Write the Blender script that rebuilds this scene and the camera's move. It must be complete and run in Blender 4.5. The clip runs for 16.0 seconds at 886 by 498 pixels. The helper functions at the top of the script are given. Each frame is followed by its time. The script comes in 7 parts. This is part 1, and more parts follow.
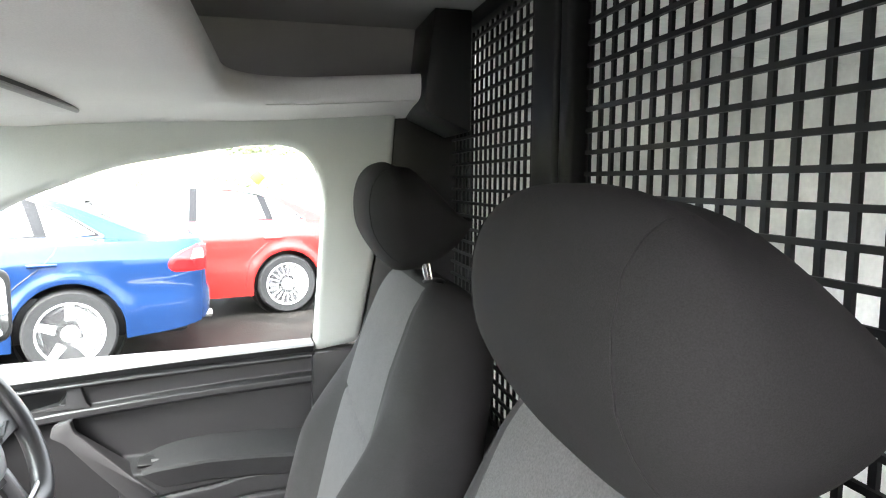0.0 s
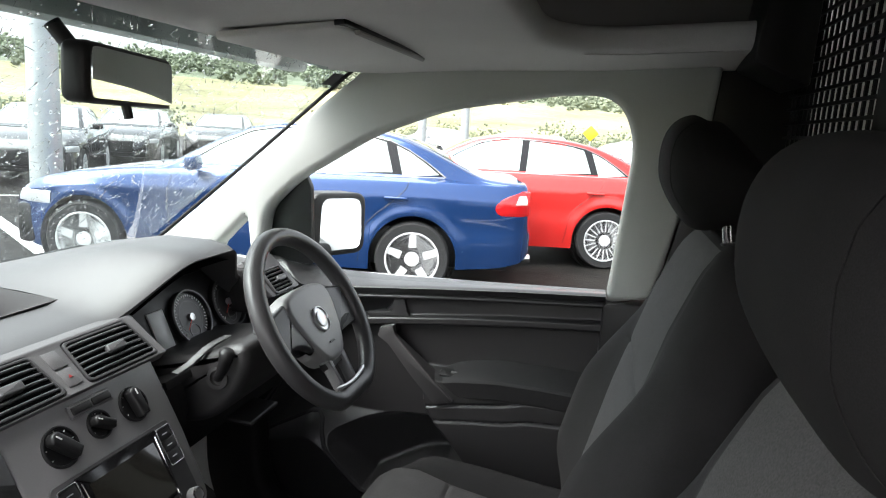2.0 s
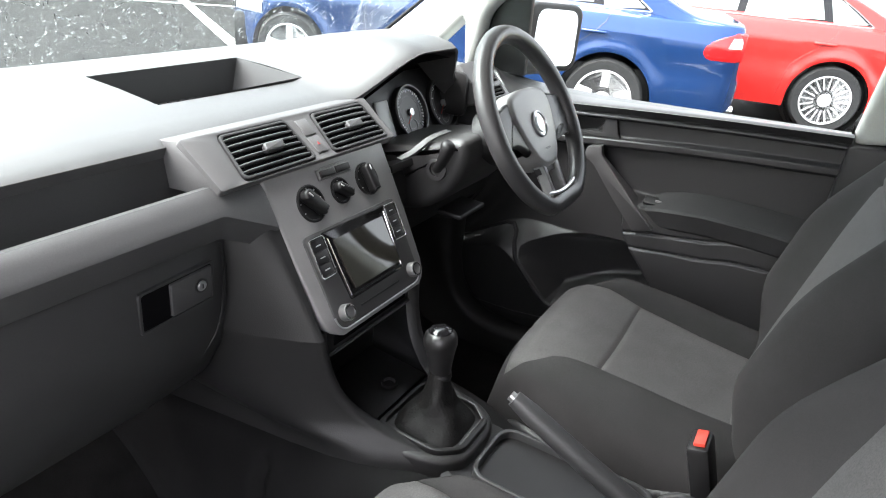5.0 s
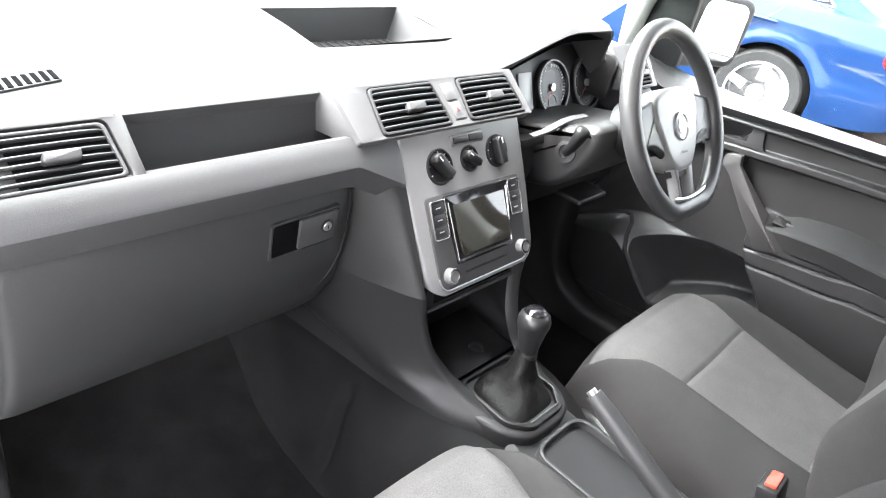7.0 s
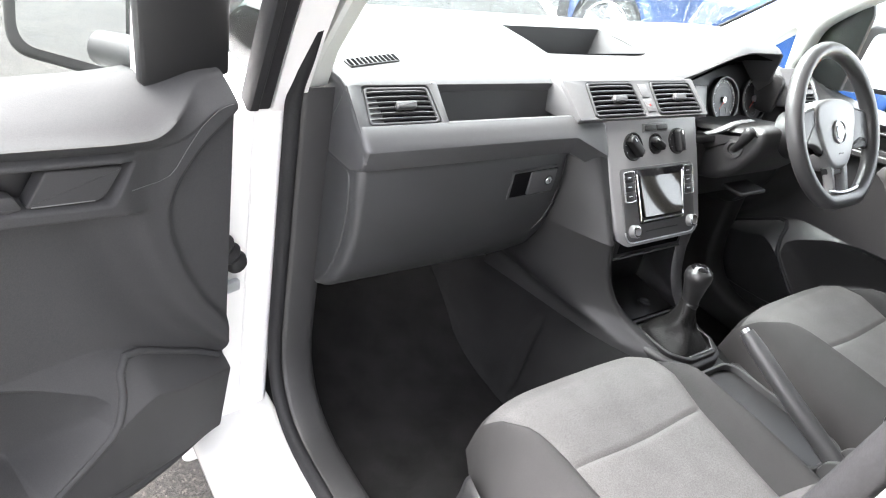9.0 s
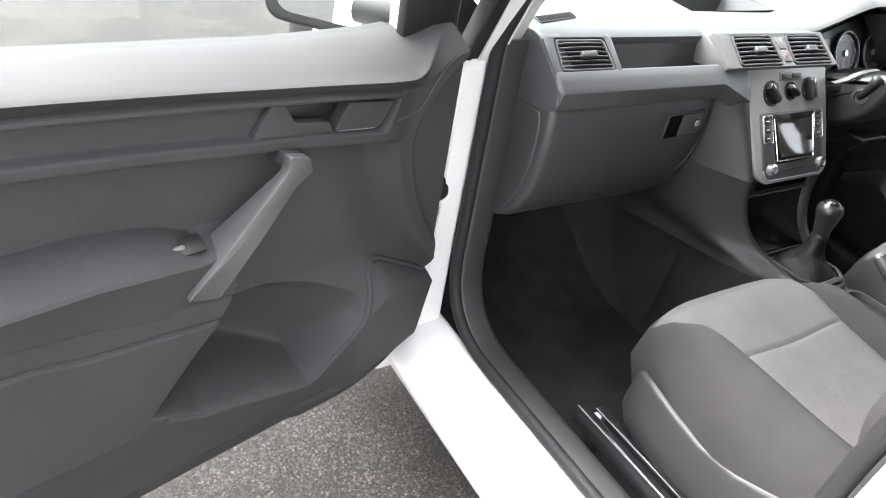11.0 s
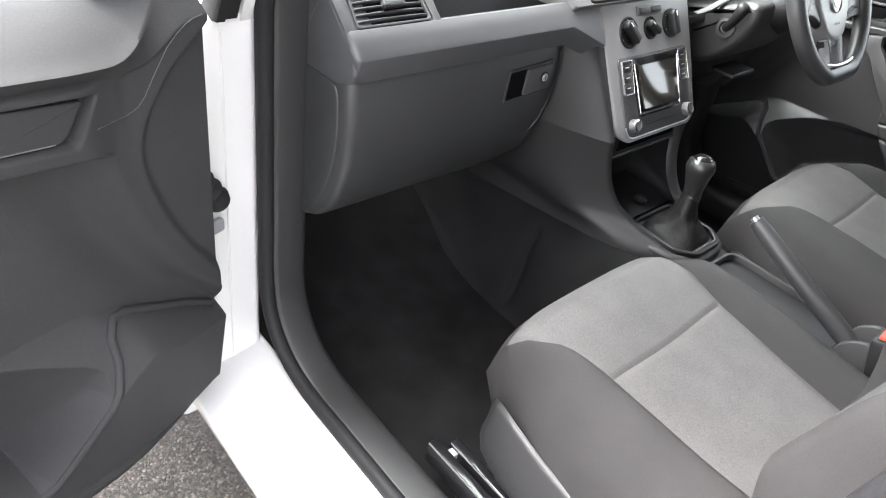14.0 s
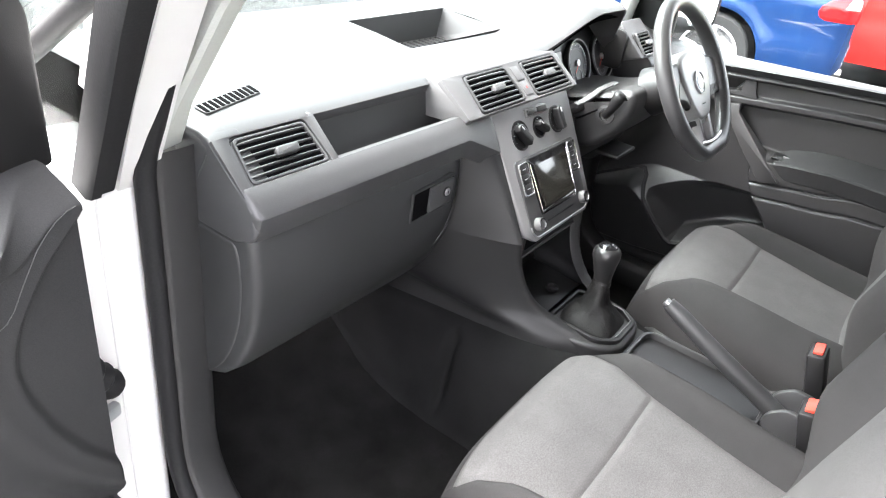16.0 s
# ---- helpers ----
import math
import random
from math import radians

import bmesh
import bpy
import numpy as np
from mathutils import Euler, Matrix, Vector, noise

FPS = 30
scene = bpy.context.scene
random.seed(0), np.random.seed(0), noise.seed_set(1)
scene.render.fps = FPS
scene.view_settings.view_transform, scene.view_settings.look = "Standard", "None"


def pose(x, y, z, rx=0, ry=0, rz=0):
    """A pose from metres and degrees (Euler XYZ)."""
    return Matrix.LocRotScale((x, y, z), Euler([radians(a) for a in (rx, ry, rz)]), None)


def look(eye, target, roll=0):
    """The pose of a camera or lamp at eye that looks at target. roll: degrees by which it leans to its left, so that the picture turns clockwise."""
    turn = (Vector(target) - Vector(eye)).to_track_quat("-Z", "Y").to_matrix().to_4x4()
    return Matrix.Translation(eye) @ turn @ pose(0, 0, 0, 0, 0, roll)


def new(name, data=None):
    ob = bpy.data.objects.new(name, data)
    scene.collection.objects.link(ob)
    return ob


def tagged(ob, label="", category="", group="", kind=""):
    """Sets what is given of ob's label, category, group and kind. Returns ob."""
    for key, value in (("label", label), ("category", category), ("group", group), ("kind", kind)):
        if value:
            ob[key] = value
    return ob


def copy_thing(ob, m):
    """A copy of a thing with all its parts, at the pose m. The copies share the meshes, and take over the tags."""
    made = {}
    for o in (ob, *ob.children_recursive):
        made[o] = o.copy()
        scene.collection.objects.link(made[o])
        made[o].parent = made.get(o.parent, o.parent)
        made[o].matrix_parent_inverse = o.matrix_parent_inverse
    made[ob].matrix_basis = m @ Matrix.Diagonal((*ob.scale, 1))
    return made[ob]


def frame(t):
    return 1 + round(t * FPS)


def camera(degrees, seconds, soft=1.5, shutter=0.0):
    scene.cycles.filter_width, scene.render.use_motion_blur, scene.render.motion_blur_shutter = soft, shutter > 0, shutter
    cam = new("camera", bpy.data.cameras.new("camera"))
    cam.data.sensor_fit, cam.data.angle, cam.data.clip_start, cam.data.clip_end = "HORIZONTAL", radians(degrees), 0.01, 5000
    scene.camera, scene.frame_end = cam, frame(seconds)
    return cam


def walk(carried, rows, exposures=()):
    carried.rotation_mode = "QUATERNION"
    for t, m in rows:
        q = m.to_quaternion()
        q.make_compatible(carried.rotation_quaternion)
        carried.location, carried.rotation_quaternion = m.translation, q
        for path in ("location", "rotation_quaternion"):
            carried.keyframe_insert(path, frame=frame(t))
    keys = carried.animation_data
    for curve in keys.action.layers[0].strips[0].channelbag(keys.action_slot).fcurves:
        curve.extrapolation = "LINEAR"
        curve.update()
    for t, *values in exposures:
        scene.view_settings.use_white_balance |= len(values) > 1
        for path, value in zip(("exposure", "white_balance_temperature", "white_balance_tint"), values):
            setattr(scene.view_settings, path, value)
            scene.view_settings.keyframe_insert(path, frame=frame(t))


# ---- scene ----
cam = camera(67.4, 16.0, soft=1.1)
PATH = [
    (0.0, -0.6870, 0.0000, 1.4700, 84.261, -0.458, -103.774),
    (0.5, -0.7012, -0.0114, 1.4701, 84.552, -0.894, -95.729),
    (1.0, -0.7154, -0.0286, 1.4783, 83.852, -1.876, -87.655),
    (1.5, -0.7209, -0.0383, 1.4711, 82.442, -2.988, -80.704),
    (2.0, -0.7171, -0.0429, 1.4586, 79.639, -3.702, -75.818),
    (2.5, -0.7210, -0.0348, 1.4577, 77.737, -3.870, -73.161),
    (3.0, -0.7343, -0.0230, 1.4274, 75.062, -4.336, -70.750),
    (3.5, -0.7305, -0.0007, 1.4023, 71.804, -4.819, -68.370),
    (4.0, -0.7401, 0.0124, 1.3982, 70.228, -5.367, -66.457),
    (4.5, -0.7517, 0.0182, 1.3838, 67.595, -5.280, -63.504),
    (7.0, -0.7758, 0.0336, 1.4304, 58.423, -12.246, -46.356),
    (7.5, -0.8472, 0.0035, 1.4342, 58.546, -12.805, -43.820),
    (8.0, -0.9576, -0.0569, 1.4396, 59.656, -12.492, -40.558),
    (8.5, -1.0196, -0.0959, 1.4396, 59.970, -11.906, -37.310),
    (9.0, -1.1087, -0.1443, 1.4346, 59.098, -11.120, -33.902),
    (9.5, -1.2237, -0.1922, 1.4395, 58.411, -10.212, -31.257),
    (10.0, -1.3201, -0.2065, 1.4347, 57.170, -8.567, -28.955),
    (12.5, -1.4395, -0.1339, 1.3791, 53.843, -9.024, -35.410),
    (13.0, -1.2999, -0.0932, 1.3709, 52.007, -8.980, -37.663),
    (13.5, -1.1768, -0.0711, 1.3870, 51.431, -8.536, -38.797),
    (14.0, -1.1279, -0.0309, 1.3851, 52.407, -9.186, -40.898),
    (14.5, -1.1003, 0.0535, 1.3852, 53.887, -9.043, -46.729),
    (15.0, -1.0800, 0.1074, 1.3981, 54.727, -8.671, -49.062),
    (15.5, -1.0687, 0.1035, 1.4213, 56.519, -7.955, -51.394),
    (16.0, -1.0853, 0.0753, 1.4426, 59.062, -7.855, -52.995),
]
EXPOSURES = [(0.0, 4.88), (0.5, 4.66), (1.0, 4.0), (1.6, 3.2), (2.5, 2.65), (3.5, 2.75), (4.0, 3.12), (4.5, 3.42), (5.8, 4.05), (7.0, 4.88), (8.2, 4.88), (9.0, 4.55), (10.0, 4.30), (12.5, 4.05), (13.4, 4.12), (14.5, 4.36), (16.0, 4.54)]
SKY, SUN = 0.11, 1.5

walk(cam, [(t, pose(*row)) for t, *row in PATH], EXPOSURES)

# ---- world and light: an overcast day ----
world = bpy.data.worlds.new("sky")
scene.world = world
world.use_nodes = True
wn = world.node_tree
sky = wn.nodes.new("ShaderNodeTexSky")
sky.sky_type = "NISHITA"
sky.sun_disc = False
sky.sun_elevation, sky.sun_rotation = radians(52), radians(-35)
sky.dust_density, sky.air_density, sky.ozone_density = 4.0, 1.0, 1.0
hsv = wn.nodes.new("ShaderNodeHueSaturation")
hsv.inputs["Saturation"].default_value = 0.18
wn.links.new(sky.outputs["Color"], hsv.inputs["Color"])
tone = wn.nodes.new("ShaderNodeMix")
tone.data_type, tone.blend_type = "RGBA", "MULTIPLY"
tone.inputs["Factor"].default_value = 1
tone.inputs["B"].default_value = (1.03, 0.995, 1.015, 1)
wn.links.new(hsv.outputs["Color"], tone.inputs["A"])
wn.links.new(tone.outputs["Result"], wn.nodes["Background"].inputs["Color"])
wn.nodes["Background"].inputs["Strength"].default_value = SKY
sun = new("sun", bpy.data.lights.new("sun", "SUN"))
sun.data.energy, sun.data.angle, sun.data.color = SUN, radians(70), (1.0, 0.98, 0.95)
sun.matrix_world = look((-2.0, 4.0, 8.5), (0, 0, 0))


# ---- materials ----
def mat(name, color, rough=0.5, metal=0.0, grain=0.0, grain_size=900.0, bump=0.0, bump_size=900.0, stain=0.0, stain_size=4.0, coat=0.0, spec=0.5, sheen=0.0, flakes=0.0):
    """A plain procedural surface: colour varied at a fine and a coarse scale, with relief."""
    m = bpy.data.materials.new(name)
    m.use_nodes = True
    t = m.node_tree
    b = t.nodes["Principled BSDF"]
    b.inputs["Roughness"].default_value = rough
    b.inputs["Metallic"].default_value = metal
    b.inputs["Coat Weight"].default_value = coat
    b.inputs["Coat Roughness"].default_value = 0.04
    b.inputs["Specular IOR Level"].default_value = spec
    b.inputs["Sheen Weight"].default_value = sheen
    b.inputs["Base Color"].default_value = (*color, 1)
    co = t.nodes.new("ShaderNodeTexCoord")
    if grain or stain:
        last = None
        for amount, size in ((grain, grain_size), (stain, stain_size)):
            if not amount:
                continue
            n = t.nodes.new("ShaderNodeTexNoise")
            n.inputs["Scale"].default_value = size
            n.inputs["Detail"].default_value = 4
            t.links.new(co.outputs["Object"], n.inputs["Vector"])
            r = t.nodes.new("ShaderNodeMapRange")
            r.inputs["From Min"].default_value, r.inputs["From Max"].default_value = 0.3, 0.7
            r.inputs["To Min"].default_value, r.inputs["To Max"].default_value = 1 - amount, 1 + amount
            t.links.new(n.outputs["Fac"], r.inputs["Value"])
            mix = t.nodes.new("ShaderNodeMix")
            mix.data_type, mix.blend_type = "RGBA", "MULTIPLY"
            mix.inputs["Factor"].default_value = 1
            if last is None:
                mix.inputs["A"].default_value = (*color, 1)
            else:
                t.links.new(last, mix.inputs["A"])
            t.links.new(r.outputs["Result"], mix.inputs["B"])
            last = mix.outputs["Result"]
        t.links.new(last, b.inputs["Base Color"])
    if bump:
        n = t.nodes.new("ShaderNodeTexNoise")
        n.inputs["Scale"].default_value = bump_size
        n.inputs["Detail"].default_value = 2
        t.links.new(co.outputs["Object"], n.inputs["Vector"])
        p = t.nodes.new("ShaderNodeBump")
        p.inputs["Strength"].default_value = bump
        p.inputs["Distance"].default_value = 0.6 / bump_size
        t.links.new(n.outputs["Fac"], p.inputs["Height"])
        t.links.new(p.outputs["Normal"], b.inputs["Normal"])
    return m


def pane_mat(name, tint=(0.93, 0.96, 0.95), gloss=1.0):
    m = bpy.data.materials.new(name)
    m.use_nodes = True
    t = m.node_tree
    t.nodes.remove(t.nodes["Principled BSDF"])
    clear = t.nodes.new("ShaderNodeBsdfTransparent")
    clear.inputs["Color"].default_value = (*tint, 1)
    shine = t.nodes.new("ShaderNodeBsdfGlossy")
    shine.inputs["Roughness"].default_value = 0.01
    facing = t.nodes.new("ShaderNodeLayerWeight")
    facing.inputs["Blend"].default_value = 0.5
    p = t.nodes.new("ShaderNodeMath")
    p.operation = "POWER"
    p.inputs[1].default_value = 4.0
    t.links.new(facing.outputs["Facing"], p.inputs[0])
    mix = t.nodes.new("ShaderNodeMixShader")
    k = t.nodes.new("ShaderNodeMath")
    k.operation = "MULTIPLY_ADD"
    k.inputs[1].default_value = 0.7 * gloss
    k.inputs[2].default_value = 0.05 * gloss
    k.use_clamp = True
    t.links.new(p.outputs[0], k.inputs[0])
    t.links.new(k.outputs[0], mix.inputs[0])
    t.links.new(clear.outputs[0], mix.inputs[1])
    t.links.new(shine.outputs[0], mix.inputs[2])
    t.links.new(mix.outputs[0], t.nodes["Material Output"].inputs["Surface"])
    return m


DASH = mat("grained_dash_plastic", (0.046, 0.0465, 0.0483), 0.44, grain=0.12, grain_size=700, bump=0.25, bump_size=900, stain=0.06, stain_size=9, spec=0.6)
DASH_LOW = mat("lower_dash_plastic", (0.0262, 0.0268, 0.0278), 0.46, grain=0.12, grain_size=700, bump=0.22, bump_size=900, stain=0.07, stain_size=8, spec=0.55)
WHEEL = mat("wheel_grip", (0.040, 0.040, 0.041), 0.36, grain=0.1, grain_size=900, bump=0.2, bump_size=700, stain=0.06, stain_size=20)
# Raised base colour: the sky's reflection on the hub is painted in.
HUBP = mat("hub_plastic", (0.21, 0.21, 0.21), 0.34, grain=0.06, grain_size=900, bump=0.12, bump_size=900, stain=0.05, stain_size=15)
BEZEL = mat("radio_bezel_plastic", (0.050, 0.050, 0.051), 0.34, grain=0.06, grain_size=900, bump=0.06, bump_size=1200, stain=0.05, stain_size=15)
STACK = mat("satin_stack_plastic", (0.105, 0.105, 0.106), 0.34, grain=0.06, grain_size=900, bump=0.06, bump_size=1200, stain=0.05, stain_size=15)
FASC = mat("satin_fascia_plastic", (0.158, 0.158, 0.160), 0.36, grain=0.08, grain_size=900, bump=0.10, bump_size=1100, stain=0.06, stain_size=12, spec=0.6)
HOUSD = mat("column_plastic", (0.024, 0.024, 0.0245), 0.45, grain=0.15, grain_size=700, bump=0.2, bump_size=900, stain=0.06, stain_size=12, spec=0.5)
HOUS = mat("vent_housing_plastic", (0.075, 0.075, 0.077), 0.46, grain=0.12, grain_size=700, bump=0.22, bump_size=900, stain=0.06, stain_size=9, spec=0.55)
RED_D = mat("dim_red_mark", (0.22, 0.02, 0.02), 0.4)
STRUT = mat("pull_handle_plastic", (0.045, 0.045, 0.046), 0.45, grain=0.12, grain_size=700, bump=0.25, bump_size=750, stain=0.06, stain_size=8, spec=0.5)
# Same plastic as DOORP; the sky's sheen on the driver's ledge is put in.
DOORS = mat("door_card_plastic_sheen", (0.0220, 0.0222, 0.0230), 0.36, grain=0.12, grain_size=700, bump=0.22, bump_size=750, stain=0.08, stain_size=6, spec=0.55)
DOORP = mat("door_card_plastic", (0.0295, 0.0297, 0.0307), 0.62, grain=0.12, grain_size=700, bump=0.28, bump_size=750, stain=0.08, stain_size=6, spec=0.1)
CONSOLE = mat("console_plastic", (0.0150, 0.0150, 0.0157), 0.48, grain=0.12, grain_size=700, bump=0.28, bump_size=750, stain=0.12, stain_size=6, spec=0.42)
BLACK = mat("black_plastic", (0.009, 0.009, 0.0095), 0.42, grain=0.2, bump=0.15, spec=0.4)
KNOB = mat("gear_knob", (0.013, 0.013, 0.0135), 0.33, bump=0.1, bump_size=900)
GLOSSB = mat("gloss_black", (0.008, 0.008, 0.009), 0.12)
RUBBER = mat("black_rubber", (0.014, 0.014, 0.015), 0.6, grain=0.15, grain_size=300, bump=0.2, bump_size=500, spec=0.2)
CARPET = mat("black_floor_carpet", (0.0215, 0.0213, 0.0215), 0.9, grain=0.6, grain_size=900, bump=0.6, bump_size=700, stain=0.28, stain_size=14, spec=0.12)
FAB_D = mat("dark_seat_fabric", (0.0225, 0.0220, 0.0222), 0.92, grain=0.28, grain_size=1300, bump=0.4, bump_size=1400, stain=0.10, stain_size=12, spec=0.18)
# FAB_D darkened: the shade on the headrests is put into the colour.
FAB_H = mat("headrest_fabric_shaded", (0.0165, 0.0160, 0.0163), 0.92, grain=0.28, grain_size=1300, bump=0.4, bump_size=1400, stain=0.10, stain_size=12, spec=0.15)
# FAB_D lightened: window light on the backrests is put into the colour.
FAB_B = mat("backrest_fabric_lit", (0.0280, 0.0273, 0.0276), 0.92, grain=0.28, grain_size=1300, bump=0.4, bump_size=1400, stain=0.10, stain_size=12, spec=0.2)
FAB_L = mat("grey_seat_fabric", (0.070, 0.0685, 0.0685), 0.95, grain=0.2, grain_size=520, bump=0.55, bump_size=800, stain=0.07, stain_size=22, spec=0.15)
FAB_M = mat("mid_grey_seat_fabric", (0.080, 0.0785, 0.0785), 0.95, grain=0.22, grain_size=560, bump=0.5, bump_size=800, stain=0.035, stain_size=30, spec=0.15)
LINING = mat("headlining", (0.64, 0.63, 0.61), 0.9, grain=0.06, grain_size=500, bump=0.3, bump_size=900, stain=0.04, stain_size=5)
PILLAR = mat("pillar_trim", (0.45, 0.47, 0.445), 0.6, grain=0.05, grain_size=600, bump=0.2, bump_size=800, stain=0.05, stain_size=6)
WHITE = mat("white_paint", (0.70, 0.70, 0.69), 0.28, coat=0.6, stain=0.03, stain_size=5)
CARGO = mat("cargo_panel", (0.76, 0.775, 0.74), 0.6, stain=0.16, stain_size=5, grain=0.06, grain_size=60)
CARPET_G = mat("grey_tunnel_carpet", (0.0105, 0.0105, 0.0109), 0.85, grain=0.3, grain_size=900, bump=0.35, bump_size=700, stain=0.3, stain_size=9, spec=0.12)
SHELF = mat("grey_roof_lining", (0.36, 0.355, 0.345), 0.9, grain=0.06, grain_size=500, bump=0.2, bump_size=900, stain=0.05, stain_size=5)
CHROME = mat("chrome", (0.75, 0.75, 0.76), 0.12, metal=1.0)
SATIN = mat("satin_silver", (0.55, 0.56, 0.57), 0.3, metal=0.9)
MESHM = mat("black_mesh", (0.008, 0.008, 0.0085), 0.5, bump=0.1, spec=0.2)
SLAT = mat("vent_slat_plastic", (0.030, 0.030, 0.031), 0.42, grain=0.1, grain_size=900, spec=0.4)
RED_P = mat("red_button", (0.55, 0.05, 0.03), 0.4)
SCREEN = mat("screen_glass", (0.02, 0.019, 0.016), 0.07, spec=0.7)
LCD = mat("display", (0.36, 0.37, 0.36), 0.3)
DIAL = mat("dial_face", (0.01, 0.01, 0.011), 0.4)
# Near-black for hollows: their shade is put into the colour.
VOID = mat("hollow_shade", (0.004, 0.004, 0.0045), 0.9, spec=0.02)
INK = mat("white_ink", (0.7, 0.7, 0.7), 0.5)
MIRROR = mat("mirror_glass", (0.86, 0.88, 0.88), 0.01, metal=1.0)
GLASS = pane_mat("window_glass", gloss=0.22)
SCREENGLASS = pane_mat("windscreen_glass", (0.68, 0.785, 0.77), 1.0)
LEATHER = mat("black_leather", (0.0055, 0.0055, 0.0055), 0.55, bump=0.5, bump_size=260, stain=0.2, stain_size=40, spec=0.18)
ASPHALT = mat("wet_asphalt", (0.03, 0.029, 0.028), 0.6, spec=0.1)


def stony(m, scale, dark, pale):
    """Stones of many tones bound in tar: a cell for each stone, with dark joints and raised stones."""
    t = m.node_tree
    b = t.nodes["Principled BSDF"]
    co = t.nodes.new("ShaderNodeTexCoord")
    cell, edge = t.nodes.new("ShaderNodeTexVoronoi"), t.nodes.new("ShaderNodeTexVoronoi")
    edge.feature = "DISTANCE_TO_EDGE"
    ramp, gap, patch = (t.nodes.new("ShaderNodeValToRGB") for _ in range(3))
    broad = t.nodes.new("ShaderNodeTexNoise")
    broad.inputs["Scale"].default_value, broad.inputs["Detail"].default_value = 3.0, 6
    for n in (cell, edge):
        n.inputs["Scale"].default_value = scale
    for n in (cell, edge, broad):
        t.links.new(co.outputs["Object"], n.inputs["Vector"])
    r = ramp.color_ramp
    r.elements[0].color, r.elements[1].color = (*dark, 1), (*pale, 1)
    r.elements[0].position, r.elements[1].position = 0.30, 1.0
    mid = r.elements.new(0.72)
    mid.color = (*[lerp(a, c, 0.28) for a, c in zip(dark, pale)], 1)
    g = gap.color_ramp
    g.elements[0].color, g.elements[1].color = (0.4, 0.4, 0.4, 1), (1, 1, 1, 1)
    g.elements[1].position = 0.10
    p = patch.color_ramp
    p.elements[0].color, p.elements[1].color = (0.6, 0.6, 0.6, 1), (1.35, 1.33, 1.3, 1)
    p.elements[0].position, p.elements[1].position = 0.35, 0.65
    t.links.new(cell.outputs["Color"], ramp.inputs[0])
    t.links.new(edge.outputs["Distance"], gap.inputs[0])
    t.links.new(broad.outputs["Fac"], patch.inputs[0])
    last = ramp.outputs["Color"]
    for other in (gap, patch):
        mix = t.nodes.new("ShaderNodeMix")
        mix.data_type, mix.blend_type = "RGBA", "MULTIPLY"
        mix.inputs["Factor"].default_value = 1
        t.links.new(last, mix.inputs["A"])
        t.links.new(other.outputs["Color"], mix.inputs["B"])
        last = mix.outputs["Result"]
    t.links.new(last, b.inputs["Base Color"])
    bump = t.nodes.new("ShaderNodeBump")
    bump.inputs["Strength"].default_value, bump.inputs["Distance"].default_value = 0.8, 0.004
    t.links.new(gap.outputs["Color"], bump.inputs["Height"])
    t.links.new(bump.outputs["Normal"], b.inputs["Normal"])


LINE = mat("road_paint", (0.68, 0.68, 0.66), 0.6, stain=0.3, stain_size=8)
FIELD = mat("dry_grass", (0.215, 0.20, 0.10), 0.95, grain=0.4, grain_size=0.8, stain=0.45, stain_size=0.05)
BLUE = mat("blue_paint", (0.010, 0.046, 0.165), 0.22, metal=0.45, coat=1.0)
RED = mat("red_paint", (0.62, 0.018, 0.015), 0.3, coat=1.0)
DARKCAR = mat("dark_paint", (0.02, 0.022, 0.025), 0.25, metal=0.2, coat=1.0)
SILVERCAR = mat("silver_paint", (0.5, 0.51, 0.53), 0.25, metal=0.6, coat=1.0)
TYRE = mat("tyre", (0.018, 0.018, 0.019), 0.8, grain=0.2, grain_size=40)
ALLOY = mat("alloy", (0.72, 0.73, 0.74), 0.35, metal=0.25)
LAMP_R = mat("red_lamp", (0.55, 0.01, 0.012), 0.12, coat=1.0)
LAMP_C = mat("clear_lamp", (0.7, 0.72, 0.74), 0.08, metal=0.5)
STEEL = mat("galvanised_steel", (0.42, 0.44, 0.45), 0.5, metal=0.5, stain=0.15, stain_size=3)
# Lighter, greyer green: distant haze is put into the leaf colour.
FOLIAGE = mat("hazed_foliage", (0.155, 0.175, 0.125), 0.95, grain=0.25, grain_size=0.9, stain=0.3, stain_size=0.05, spec=0.1)
DROP = mat("rain_water", (0.98, 0.99, 1.0), 0.02)
DROP.node_tree.nodes["Principled BSDF"].inputs["Transmission Weight"].default_value = 1.0
DROP.node_tree.nodes["Principled BSDF"].inputs["IOR"].default_value = 1.33


# ---- mesh helpers ----
def mesh_ob(name, bm, material, smooth=40):
    me = bpy.data.meshes.new(name)
    bmesh.ops.recalc_face_normals(bm, faces=bm.faces)
    bm.to_mesh(me)
    bm.free()
    mats = material if isinstance(material, (list, tuple)) else [material]
    for m in mats:
        me.materials.append(m)
    if smooth:
        me.shade_smooth()
        me.set_sharp_from_angle(angle=radians(smooth))
    return new(name, me)


def part(name, bm, material, parent, label="", smooth=40):
    ob = mesh_ob(name, bm, material, smooth)
    ob.parent = parent
    if label:
        ob["label"] = label
    return ob


def thing(name, label, category, group="", kind="", m=None):
    ob = new(name)
    if m is not None:
        ob.matrix_basis = m
    return tagged(ob, label, category, group, kind)


